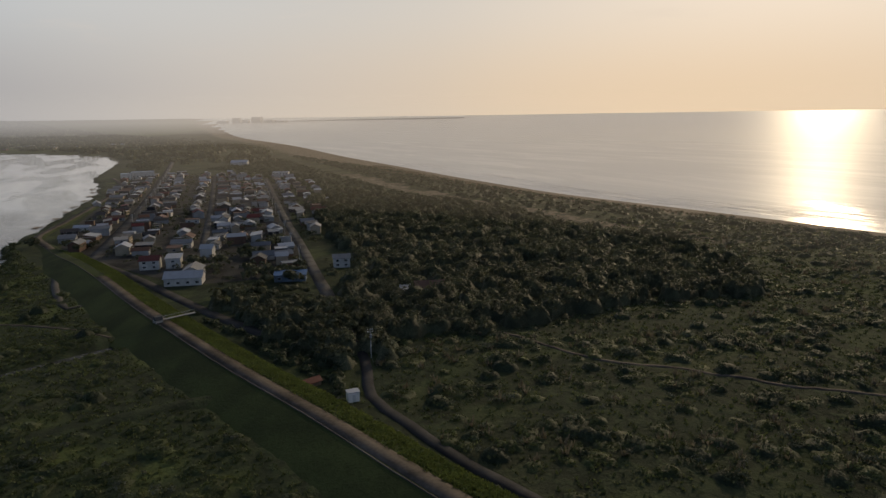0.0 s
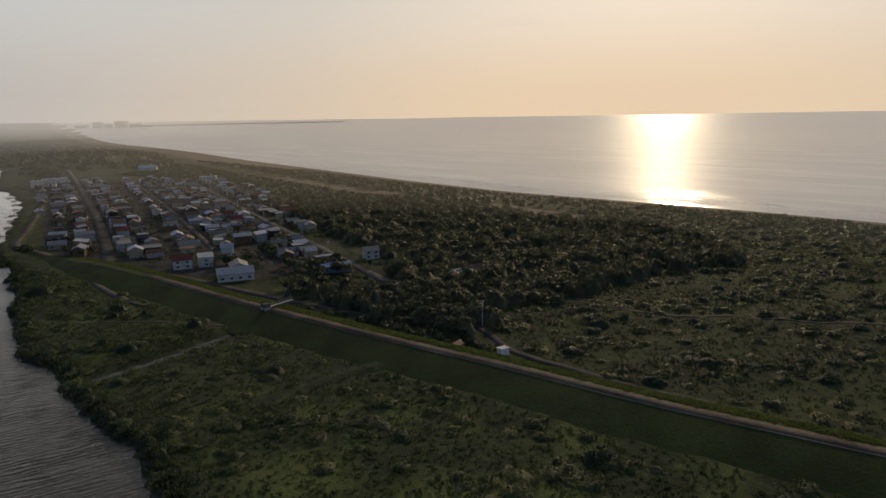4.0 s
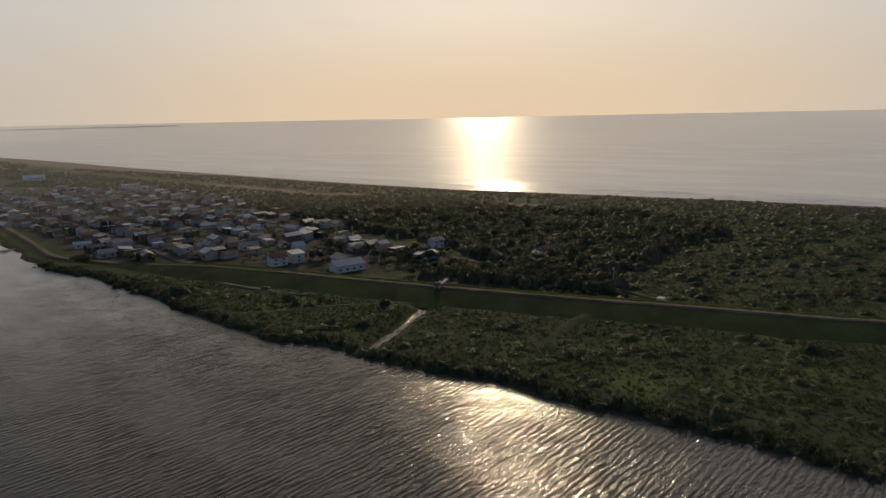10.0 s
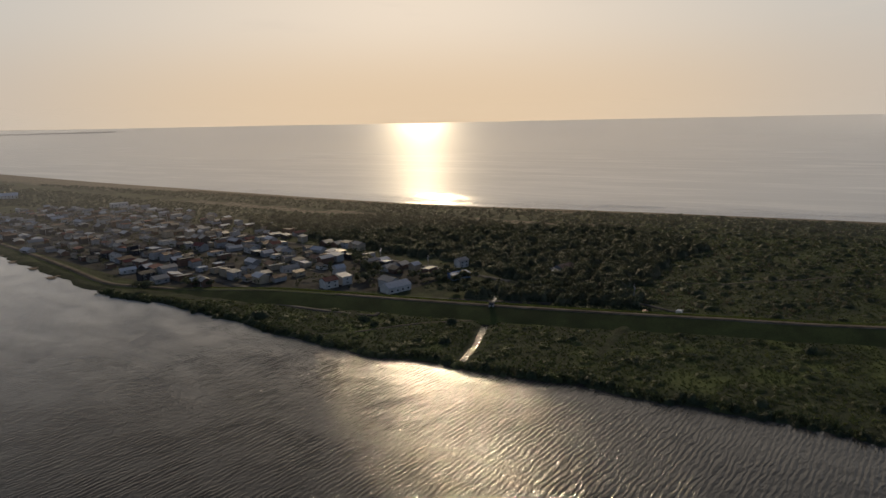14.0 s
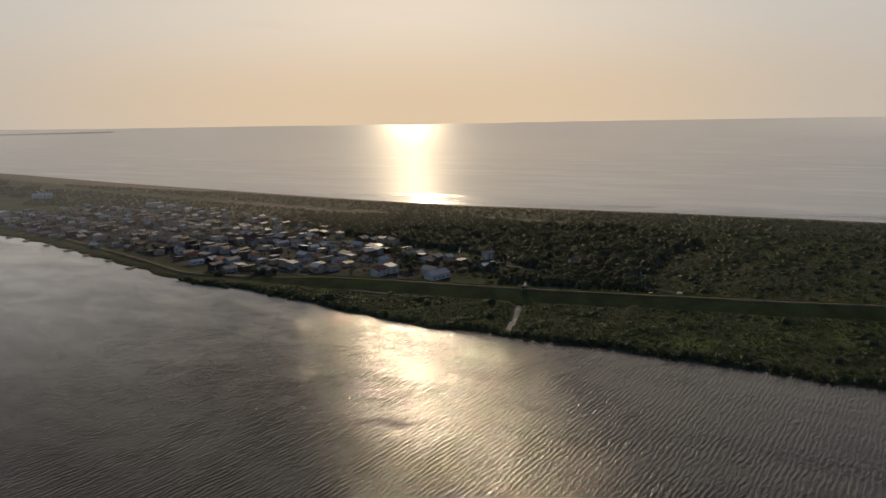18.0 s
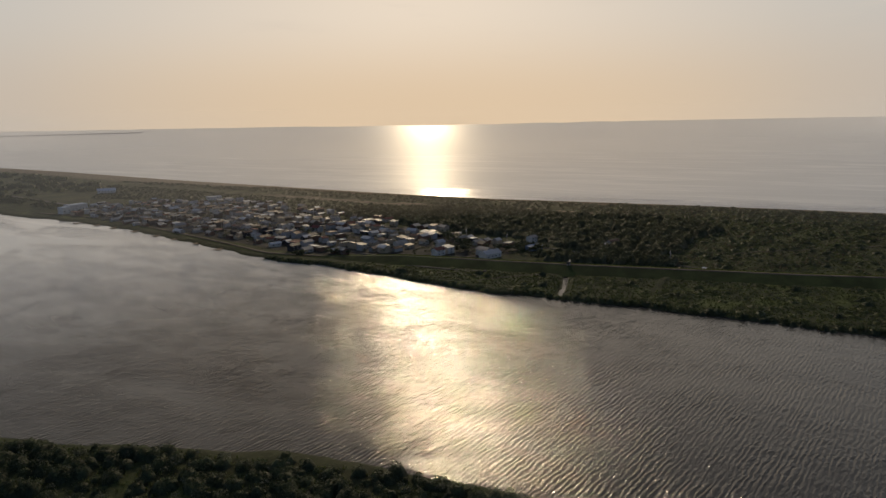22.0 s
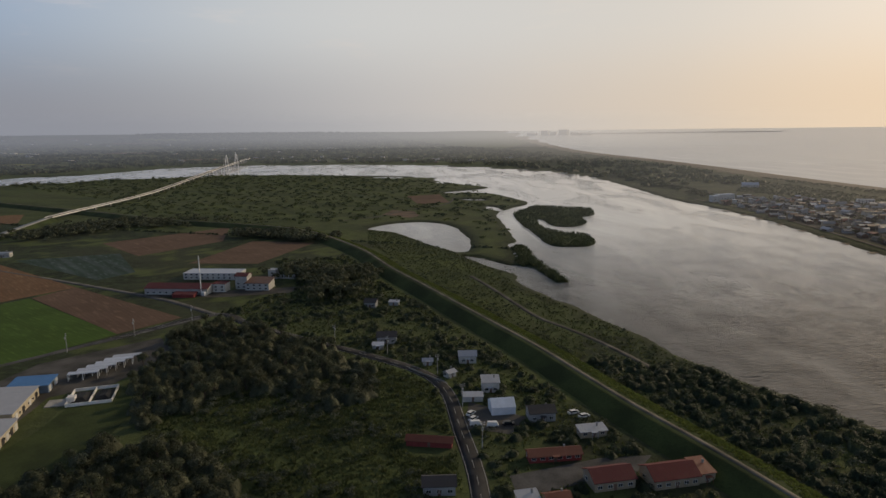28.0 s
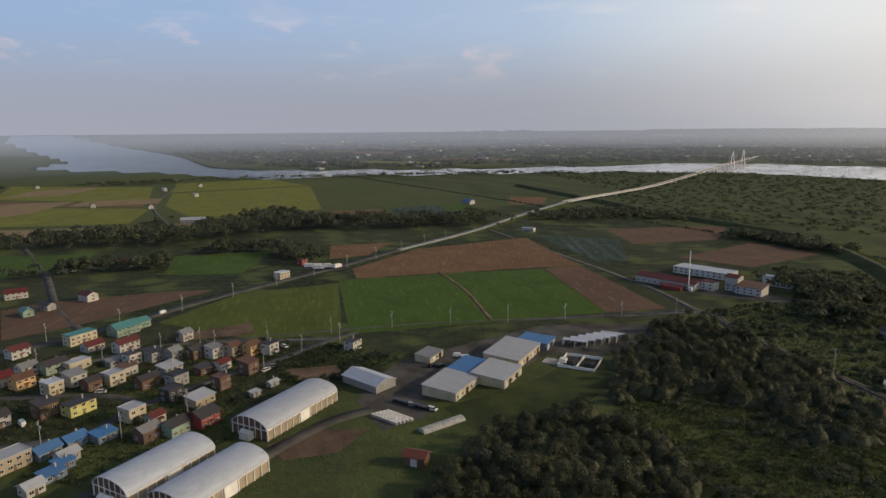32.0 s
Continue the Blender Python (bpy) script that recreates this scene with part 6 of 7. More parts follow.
# ---- plants ----
def free_spots(ring, count, seed, water_gap=2.0, levee_gap=15.0, keep=True, clump=0.0, stretch=(1.0, 1.0)):
    """Random places inside a ring of the plan, clear of water, roads, fields and buildings."""
    r = np.random.default_rng(seed)
    ring = np.array(ring, float)
    lo, hi = ring.min(0), ring.max(0)
    p = np.empty((0, 2))
    tries = 0
    while len(p) < count and tries < 12:
        q = r.uniform(lo, hi, (count * 2, 2))
        if clump:
            # plants gather in drifts
            field_ = ripple(q[:, 0] * stretch[0], q[:, 1] * stretch[1], 26, 21) + 0.7 * ripple(q[:, 0], q[:, 1], 9, 22)
            q = q[field_ + r.normal(0, 0.22, len(q)) > clump]
        p = np.vstack((p, q[inside(q[:, 0], q[:, 1], ring)]))
        tries += 1
    p = p[:count]
    ok = to_water(p[:, 0], p[:, 1]) > water_gap
    for line in (NORTH_LEVEE, SOUTH_LEVEE):
        ok &= distance(p[:, 0], p[:, 1], line[::3]) > levee_gap
    for line, half in ROADS:
        near = np.abs(p - line.mean(0)).max(1) < np.abs(line - line.mean(0)).max() + 20
        if near.any():
            sub = p[near]
            ok[near] &= distance(sub[:, 0], sub[:, 1], line) > half
    for c in CLEAR:
        ok &= ~inside(p[:, 0], p[:, 1], c)
    if keep:
        for x, y, rad in KEEP_OUT:
            ok &= (p[:, 0] - x) ** 2 + (p[:, 1] - y) ** 2 > rad * rad
    return p[ok]


def heights(p):
    x, y = p[:, 0], p[:, 1]
    return land_height(x, y, to_water(x, y), to_sea(x, y), side(x, y))


def leaf_cloud(p, z, rad, tall, leaves, leaf, seed, lift=0.25, lobes=4):
    """Quads of leaves on lobed crowns: centres p, base z, radius and height per plant."""
    r = np.random.default_rng(seed)
    m, k = len(p), leaves
    # lobes: sub-crowns off the centre, so that outlines are uneven
    lobe = r.normal(0, 1, (m, lobes, 3))
    lobe /= np.linalg.norm(lobe, axis=2)[:, :, None]
    lobe[:, :, 2] = np.abs(lobe[:, :, 2]) * 0.8 - 0.15
    which = r.integers(0, lobes, (m, k))
    off = np.take_along_axis(lobe, which[:, :, None].repeat(3, 2), 1) * r.uniform(0.25, 0.6, (m, 1, 1))
    d = r.normal(0, 1, (m, k, 3))
    d /= np.linalg.norm(d, axis=2)[:, :, None]
    d[:, :, 2] = np.where(d[:, :, 2] < -0.3, -d[:, :, 2], d[:, :, 2])
    q = off + d * r.uniform(0.45, 0.72, (m, k, 1))
    c = np.empty((m, k, 3))
    c[:, :, 0] = p[:, None, 0] + q[:, :, 0] * rad[:, None]
    c[:, :, 1] = p[:, None, 1] + q[:, :, 1] * rad[:, None]
    c[:, :, 2] = z[:, None] + tall[:, None] * np.clip(lift + (1 - lift) * 0.5 + q[:, :, 2] * (1 - lift) * 0.5, 0.03, 1.1)
    a = r.normal(0, 1, (m, k, 3))
    a -= (a * d).sum(2)[:, :, None] * d * 0.75
    a /= np.linalg.norm(a, axis=2)[:, :, None]
    b = np.cross(d, a)
    b /= np.linalg.norm(b, axis=2)[:, :, None] + 1e-9
    s = (leaf * r.uniform(0.6, 1.4, (m, k)) * np.sqrt(rad / rad.mean())[:, None])[:, :, None]
    v = np.stack((c - a * s, c - b * s * 0.7, c + a * s, c + b * s * 0.7), 2).reshape(-1, 3)
    return v, np.arange(len(v)).reshape(-1, 4)


def thick_body(p, z, rad, tall, step, seed):
    """The dense inside of scrub: overlapping uneven mounds as one sheet, open between them."""
    lo, hi = p.min(0) - 6, p.max(0) + 6
    nx, ny = (int(v) + 2 for v in (hi - lo) / step)
    top, base = np.full((ny, nx), -1.0), np.zeros((ny, nx))
    gx, gy = lo[0] + np.arange(nx) * step, lo[1] + np.arange(ny) * step
    X, Y = np.meshgrid(gx, gy)
    warp_x, warp_y = ripple(X, Y, 5.0, seed) * 0.35, ripple(X, Y, 5.0, seed + 1) * 0.35
    for (x, y), b, r, h in zip(p, z, rad, tall):
        i0, i1 = max(0, int((x - r * 1.4 - lo[0]) / step)), int((x + r * 1.4 - lo[0]) / step) + 2
        j0, j1 = max(0, int((y - r * 1.4 - lo[1]) / step)), int((y + r * 1.4 - lo[1]) / step) + 2
        q = ((gx[None, i0:i1] - x) / r + warp_x[j0:j1, i0:i1]) ** 2 + ((gy[j0:j1, None] - y) / r + warp_y[j0:j1, i0:i1]) ** 2
        dome = h * np.sqrt(np.clip(1 - q, 0, None))
        here = dome > top[j0:j1, i0:i1]
        top[j0:j1, i0:i1] = np.where(here, dome, top[j0:j1, i0:i1])
        base[j0:j1, i0:i1] = np.where(here, b, base[j0:j1, i0:i1])
    level = np.where(top > 0, top * (1 + 0.34 * ripple(X, Y, 2.2, seed + 2)), 0.0) + base - np.where(top > 0, 0.0, 0.3)
    keep = np.maximum.reduce((top[:-1, :-1], top[:-1, 1:], top[1:, :-1], top[1:, 1:])).ravel() > 0.05
    corner = np.minimum.reduce((base[:-1, :-1], base[:-1, 1:], base[1:, :-1], base[1:, 1:])).ravel() > 0.0
    used, faces = np.unique(grid_faces(nx, ny)[keep & corner], return_inverse=True)
    return np.c_[X.ravel()[used], Y.ravel()[used], level.ravel()[used]], faces.reshape(-1, 4)


def shrubs(name, p, size, tall, leaves, leaf, mat, label, category, seed, lift=0.1, body=0.0):
    r = np.random.default_rng(seed)
    rad = size * r.uniform(0.55, 1.5, len(p))
    z, height = heights(p) - 0.1, tall * rad / size * r.uniform(0.8, 1.2, len(p))
    v, f = leaf_cloud(p, z, rad, height, leaves, leaf, seed, lift)
    if body:
        bv, bf = thick_body(p, z, rad * 0.90, height * 0.72, body, seed)
        v, f = np.vstack((v, bv)), np.vstack((f, bf + len(v)))
    return tagged(new(name, mesh_from(name, v, f, mat)), label, category, kind="stuff")


def tufts(name, p, tall, blades, mat, label, seed, spread=0.7, z=None):
    """Upright blades in tufts."""
    r = np.random.default_rng(seed)
    m = len(p)
    z = heights(p) - 0.1 if z is None else z
    a = r.uniform(0, 6.283, (m, blades))
    o = r.uniform(0, spread, (m, blades))
    base = np.stack((p[:, None, 0] + np.cos(a) * o, p[:, None, 1] + np.sin(a) * o, np.repeat(z[:, None], blades, 1)), 2)
    w = np.stack((-np.sin(a), np.cos(a), np.zeros_like(a)), 2) * r.uniform(0.12, 0.34, (m, blades, 1))
    h = tall * r.uniform(0.5, 1.3, (m, blades))
    lean = np.stack((np.cos(a) * h * 0.45, np.sin(a) * h * 0.45, h), 2)
    v = np.stack((base - w, base + w, base + lean + w * 0.5, base + lean - w * 0.5), 2).reshape(-1, 3)
    return tagged(new(name, mesh_from(name, v, np.arange(len(v)).reshape(-1, 4), mat)), label, "grass", kind="stuff")


NEAR_MEADOW = [(-262, 400), (-225, 310), (-195, 240), (-160, 180), (-120, 115), (-85, 45), (-40, -35), (40, -160), (260, -180), (150, -40), (40, 60), (-25, 130), (-60, 172), (-115, 240), (-165, 300), (-235, 390)]
EAST_MEADOW = [(-30, 160), (-10, 215), (30, 215), (80, 250), (130, 260), (150, 320), (120, 440), (200, 440), (330, 250), (420, 60), (330, -200), (150, -30), (60, 60), (0, 125)]
FOREST = [(-38, 246), (-15, 206), (15, 209), (40, 226), (80, 246), (128, 250), (150, 300), (140, 360), (92, 424), (60, 500), (-10, 580), (-90, 640), (-105, 560), (-70, 430), (-40, 330)]
COAST_SCRUB = [(-330, 1000), (-230, 880), (-130, 660), (0, 600), (95, 430), (150, 350), (330, 120), (400, -50), (440, 20), (330, 240), (220, 420), (110, 600), (10, 780), (-80, 960), (-250, 1300)]
VILLAGE = [(-215, 375), (-175, 345), (-110, 290), (-50, 240), (-45, 300), (-90, 480), (-190, 860), (-370, 900), (-300, 640), (-250, 470)]
WOOD_A = [(-597, -78), (-617, -52), (-626, -20), (-628, 4), (-602, 13), (-580, 8), (-556, -12), (-556, -60)]
WOOD_B = [(-650, 36), (-660, 60), (-678, 96), (-684, 136), (-640, 130), (-602, 118), (-566, 99), (-552, 70), (-568, 50), (-592, 60), (-612, 52), (-618, 20)]
GLADE = [(-684, 136), (-560, 96), (-548, 52), (-512, 30), (-500, 5), (-510, -80), (-560, -60), (-560, 0), (-600, 12), (-622, 20), (-640, 40), (-660, 60)]


def wood_spots(count, seed):
    return np.vstack((free_spots(WOOD_A, count // 2, seed), free_spots(WOOD_B, count - count // 2, seed + 100)))



SOUTH_MEADOW = [(-690, 148), (-600, 118), (-540, 95), (-500, 30), (-470, -60), (-410, 20), (-480, 112), (-560, 195), (-640, 285), (-690, 330), (-745, 300), (-680, 230)]
BANK_STRIP = [(-600, 355), (-560, 310), (-535, 265), (-470, 195), (-435, 150), (-385, 105), (-330, 50), (-285, -10), (-330, -40), (-400, 40), (-470, 122), (-560, 225), (-640, 320), (-700, 385), (-740, 470), (-700, 455), (-620, 380)]
MARSH = [(-760, 520), (-700, 560), (-640, 520), (-600, 420), (-590, 480), (-640, 600), (-640, 680), (-640, 760), (-720, 870), (-800, 920), (-760, 1000), (-900, 1110), (-1150, 1200), (-1410, 1180), (-1520, 1070), (-1640, 960), (-1690, 820), (-1250, 640), (-1100, 470), (-900, 470)]
NORTH_FAR = [(-600, 1330), (-430, 1000), (-250, 1150), (-420, 1700), (-900, 2600), (-2500, 4300), (-4300, 4200), (-2600, 1500), (-2000, 900), (-1900, 1450), (-1700, 1660), (-1100, 1760), (-820, 1620)]
WEST_FAR = [(-2000, 760), (-2250, 400), (-2750, 290), (-4500, 230), (-4600, 3000), (-2700, 2200)]

near = free_spots(NEAR_MEADOW, 2200, 1, clump=0.30)
thicket = free_spots(NEAR_MEADOW, 420, 101, 4, 20, clump=0.95)
shrubs("thicket", thicket, 2.5, 2.6, 90, 0.30, LEAF_SHRUB, "rounded dark willow thickets on the river meadow", "scrub", 1, 0.0, 0.9)
shrubs("scrub", near[:1100], 2.0, 0.9, 60, 0.26, LEAF_GRASS, "low olive scrub on the river meadow", "scrub", 101, 0.0, 0.9)
shrubs("silver_scrub", near[1100:1300], 1.3, 1.2, 44, 0.25, LEAF_SILVER, "pale grey-green willow scrub", "scrub", 2)
edge = NORTH_BANK[(NORTH_BANK[:, 1] > -200) & (NORTH_BANK[:, 1] < 400)]
edge = curve(edge, 2.6) + np.array((2.0, 1.0))
edge = edge + np.random.default_rng(66).normal(0, 1.1, edge.shape)
shrubs("bank_scrub", edge[np.abs(edge - np.array((-146, 175))).max(1) > 5], 1.5, 1.6, 46, 0.26, LEAF_SHRUB, "rounded dark bushes overhanging the water's edge", "scrub", 67, 0.0, 0.8)
tufts("meadow_grass", free_spots(NEAR_MEADOW, 22000, 3, 1.2), 0.5, 6, LEAF_GRASS, "tall yellow-green meadow grass", 3)
tufts("bank_reeds", np.vstack([NORTH_BANK[(NORTH_BANK[:, 1] > -150) & (NORTH_BANK[:, 1] < 400)] + np.random.default_rng(k).normal(0, 1.2, (int(((NORTH_BANK[:, 1] > -150) & (NORTH_BANK[:, 1] < 400)).sum()), 2)) + np.array((3.0, 1.5)) for k in range(16)]),
      1.15, 7, LEAF_SHRUB, "dark reeds along the water's edge", 4, 1.6)
def shoulder_grass(line, crest, ya, yb, shoulder, foot, count, seed, label):
    """Mown grass along the far shoulder and slope of an embankment, coloured as sunlit."""
    r = np.random.default_rng(seed)
    pick = np.nonzero((line[:-1, 1] < yb) & (line[:-1, 1] > ya))[0]
    i, t = r.choice(pick, count), r.uniform(0, 1, count)
    p = line[i] + (line[i + 1] - line[i]) * t[:, None]
    o = r.uniform(2.6, foot - 3, count)
    z = np.where(o < 3 + shoulder, crest[i] - 0.2 * (o - 2.5), np.interp(o, (3 + shoulder, foot), (0.0, 1.0)) * (LAND - 0.8 - crest[i] + 0.2 * shoulder) + crest[i] - 0.2 * shoulder)
    tufts("slope_grass", p - across_of(line)[i] * o[:, None], 0.40, 7, LEAF_MOWN_LIT, label, seed, 0.8, z - 0.05)


shoulder_grass(NORTH_LEVEE, n_crest, -60, 370, 5.0, 14, 16000, 81, "mown grass on the embankment's slope, coloured as sunlit")
shoulder_grass(SOUTH_LEVEE, s_crest, 0, 460, 4.5, 15, 13000, 82, "mown grass on the embankment's slope, coloured as sunlit")
east = free_spots(EAST_MEADOW, 9800, 5, clump=0.12, stretch=(0.7, 1.2))
shrubs("scrub", east[:1500], 2.5, 1.6, 56, 0.30, LEAF_SHRUB, "dark scrub over the coastal meadow", "scrub", 5, 0.1, 1.0)
shrubs("scrub", east[1500:5200], 2.0, 0.9, 38, 0.28, LEAF_GRASS, "olive green scrub over the coastal meadow", "scrub", 105, 0.1, 1.0)
shrubs("silver_scrub", east[5200:6200], 1.4, 1.3, 36, 0.27, LEAF_SILVER, "pale silvery scrub clumps on the meadow", "scrub", 6)
tufts("plumes", east[6200:7600], 1.5, 12, LEAF_PLUME, "dry pale grass plumes", 7, 1.2)
tufts("meadow_grass", free_spots(EAST_MEADOW, 24000, 8), 0.55, 5, LEAF_GRASS, "rough coastal meadow grass", 8)
wood = free_spots(FOREST, 2600, 9)
shrubs("coastal_wood", wood, 4.0, 5.2, 60, 0.42, LEAF_TREE, "dense dark low coastal wood", "wood", 9, 0.2, 1.4)
shrubs("coastal_wood", free_spots([(-100, 258), (-70, 252), (-36, 244), (-20, 214), (-14, 190), (-30, 182), (-44, 196), (-70, 222)], 230, 61, 2, 11), 2.4, 4.2, 52, 0.5, LEAF_TREE, "dark trees hiding the lane", "wood", 61, 0.2, 1.0)
shrubs("lane_trees", np.array([(-42 + 0.35 * i + (i * 7 % 5), 246 - 1.5 * i) for i in range(26)], float), 2.6, 4.5, 60, 0.5, LEAF_TREE, "row of dark trees overhanging the lane", "trees", 62, 0.2)
shrubs("scrub", free_spots([(-110, 262), (-80, 235), (-45, 235), (-30, 200), (-28, 165), (-50, 190), (-80, 225)], 260, 63, 2, 10), 1.5, 1.6, 34, 0.38, LEAF_SHRUB, "dark scrub at the embankment's foot", "scrub", 63, 0.1, 0.8)
hedge = curve([(-28, 158), (-14, 139), (-3, 125), (12, 110), (45, 74), (110, 6)], 1.1)
shrubs("hedge", hedge + np.random.default_rng(6).normal(0, 0.5, hedge.shape), 1.1, 1.5, 30, 0.3, LEAF_SILVER, "straggling pale hedge between lane and embankment", "hedge", 64)
coast = free_spots(COAST_SCRUB, 3600, 10)
coast = coast[(to_sea(coast[:, 0], coast[:, 1]) > 34) & (np.abs(to_sea(coast[:, 0], coast[:, 1]) - 112) > 14)]
shrubs("dune_scrub", coast, 2.4, 1.8, 20, 0.55, LEAF_SHRUB, "low dark scrub behind the dunes", "scrub", 10, 0.1, 1.6)
dune = free_spots([(-60, 1000), (10, 840), (120, 600), (250, 400), (350, 230), (440, 50), (400, 30), (310, 240), (210, 420), (80, 600), (-30, 830), (-110, 980)], 5000, 11)
tufts("dune_grass", dune[to_sea(dune[:, 0], dune[:, 1]) > 22], 0.9, 6, LEAF_PLUME, "dry brownish dune grass", 11, 1.4)
town = free_spots(VILLAGE, 1500, 12)
shrubs("garden_shrubs", town[:950], 2.0, 3.0, 30, 0.45, LEAF_TREE, "dark garden shrubs between village houses", "shrubs", 12)
south = wood_spots(1300, 13)
np.random.default_rng(2).shuffle(south)
shrubs("wood_undergrowth", south[:1000], 2.3, 4.2, 110, 0.27, LEAF_TREE, "dense dark undergrowth of the wood", "wood", 13, 0.1, 0.9)
shrubs("silver_scrub", np.vstack((south[1000:], free_spots(GLADE, 420, 113, clump=0.35))), 1.7, 2.2, 70, 0.22, LEAF_SILVER, "pale willow scrub at the wood's edge", "scrub", 14)
glade = free_spots(GLADE, 900, 114, clump=0.3)
shrubs("scrub", glade, 1.5, 1.7, 60, 0.24, LEAF_SHRUB, "dark scrub in drifts across the glade", "scrub", 114)
lane = free_spots(SOUTH_MEADOW, 4200, 15, clump=0.1)
shrubs("garden_scrub", lane[:1300], 1.5, 1.7, 56, 0.25, LEAF_SHRUB, "overgrown scrub between lane houses", "scrub", 15, 0.1, 0.8)
shrubs("silver_scrub", lane[1300:1500], 1.4, 1.5, 56, 0.22, LEAF_SILVER, "pale weeds in the overgrown gardens", "scrub", 16)
tufts("meadow_grass", np.vstack((lane[1500:], free_spots(GLADE, 9000, 17), free_spots(SOUTH_MEADOW, 6000, 18))), 0.8, 6, LEAF_GRASS, "overgrown meadow grass", 17)
verge = free_spots([(-567, 104), (-535, 93), (-517, 60), (-500, 15), (-520, 20), (-548, 48), (-556, 72)], 1700, 118)
tufts("meadow_grass", verge[:1300], 0.8, 6, LEAF_GRASS, "rough grass beside the country road", 118)
shrubs("scrub", verge[1300:1420], 1.3, 1.3, 56, 0.24, LEAF_SHRUB, "dark scrub beside the country road", "scrub", 119)
strip = free_spots(BANK_STRIP, 3200, 19, 1.5)
low_strip = strip[(strip[:, 1] < 140)]
shrubs("bank_scrub", low_strip[:700], 2.1, 2.6, 80, 0.27, LEAF_SHRUB, "dark willow scrub on the river bank", "scrub", 19, 0.1, 0.8)
shrubs("silver_scrub", low_strip[700:900], 1.8, 2.2, 70, 0.23, LEAF_SILVER, "pale willow scrub on the river bank", "scrub", 20)
shrubs("bank_scrub", strip[strip[:, 1] >= 140][:300], 1.2, 1.2, 40, 0.26, LEAF_SHRUB, "low scrub along the river bank", "scrub", 21)
tufts("meadow_grass", free_spots(BANK_STRIP, 6000, 22, 1.0), 0.7, 5, LEAF_GRASS, "bright river bank grass", 22)
foot = np.array([p + np.array((9.5, 8.0)) for p in curve(SOUTH_LEVEE[(SOUTH_LEVEE[:, 1] > -60) & (SOUTH_LEVEE[:, 1] < 330)], 1.6)])
foot += np.random.default_rng(8).normal(0, 2.2, foot.shape)
shrubs("bank_scrub", foot, 1.5, 1.8, 60, 0.25, LEAF_SHRUB, "dark scrub along the embankment's river side", "scrub", 120)
marsh = free_spots(MARSH, 4000, 23, 2.0, 20)
shrubs("marsh_grass", marsh[1300:2600], 5.0, 1.5, 22, 1.0, LEAF_GRASS, "light olive reeds and sedge of the marsh", "reeds", 123)
marsh = free_spots(MARSH, 800, 223, 2.0, 20, clump=0.5)
shrubs("marsh_scrub", marsh, 4.0, 3.4, 22, 1.0, LEAF_SHRUB, "dark scrub scattered over the marsh", "scrub", 23)
tufts("island_reeds", np.vstack([free_spots(ISLAND, 2600, 24, 0.6), free_spots(SPIT, 700, 25, 0.5)]), 1.9, 6, LEAF_SHRUB, "dense dark reeds on the river islands", 24, 1.6)


def belt(points, width, count, seed, size=4.5, tall=8.0):
    r = np.random.default_rng(seed)
    line = curve(points, 4)
    p = line[r.integers(0, len(line), count)] + r.normal(0, width * 0.4, (count, 2))
    for ln, half in ROADS:
        p = p[distance(p[:, 0], p[:, 1], ln) > half + 2]
    for c in CLEAR:
        p = p[~inside(p[:, 0], p[:, 1], c)]
    return shrubs("tree_belt", p, size, tall, 46, 0.95, LEAF_TREE, "dark belt of broad-leaved trees between fields", "trees", seed, 0.15)


belt([(-1165, -330), (-1155, -215), (-1148, -147), (-1115, -77), (-1144, -6), (-1130, 78), (-1095, 150), (-1062, 250)], 40, 1100, 31, 5.0, 11.0)
belt([(-1000, -190), (-1003, -150), (-990, -100), (-1035, -35), (-985, 0), (-945, 10)], 16, 300, 32, 4.2, 8.0)
belt([(-1050, 330), (-1040, 400), (-1015, 440), (-960, 462)], 44, 560, 33, 4.6, 5.0)
belt([(-850, 395), (-800, 405), (-770, 395), (-745, 405)], 20, 220, 34, 4.0, 6.0)
belt([(-706, 262), (-680, 252), (-655, 262), (-660, 235), (-635, 205)], 24, 300, 35, 4.2, 6.5)
belt([(-1230, 20), (-1236, 60), (-1210, 90)], 22, 110, 36, 5.0, 9.0)
belt([(-1890, -330), (-1885, -100), (-1870, 180), (-1760, 560), (-1630, 830)], 34, 420, 37, 6.0, 7.0)
belt([(-1290, -60), (-1230, -70), (-1215, 10)], 16, 60, 38, 4.5, 6.0)
belt([(-905, -175), (-880, -165), (-870, -190)], 14, 40, 39, 3.5, 6.0)
belt([(-232, 385), (-205, 372), (-196, 392)], 8, 24, 40, 3.0, 4.5)
belt([(-90, 268), (-60, 262), (-45, 275), (-80, 300), (-55, 300)], 14, 60, 41, 2.6, 4.2)
belt([(-120, 320), (-100, 340), (-90, 390)], 10, 40, 42, 2.6, 4.5)
belt([(-545, 1330), (-415, 1000), (-375, 880)], 20, 160, 43, 5.0, 5.0)
def far_block(x, y, w, d, h, mat, label, name="far_building"):
    ob = thing(name, x, y, float(far_rise(x, y)), rng.uniform(-20, 20), label, "building", "far buildings")
    part("wall", solid("wall", [box_data(-w / 2, w / 2, -d / 2, d / 2, -1, h)], mat), None, ob)
    part("roof", solid("roof", [box_data(-w / 2 - 0.4, w / 2 + 0.4, -d / 2 - 0.4, d / 2 + 0.4, h, h + 0.6)], ROOFS["grey"]), None, ob)


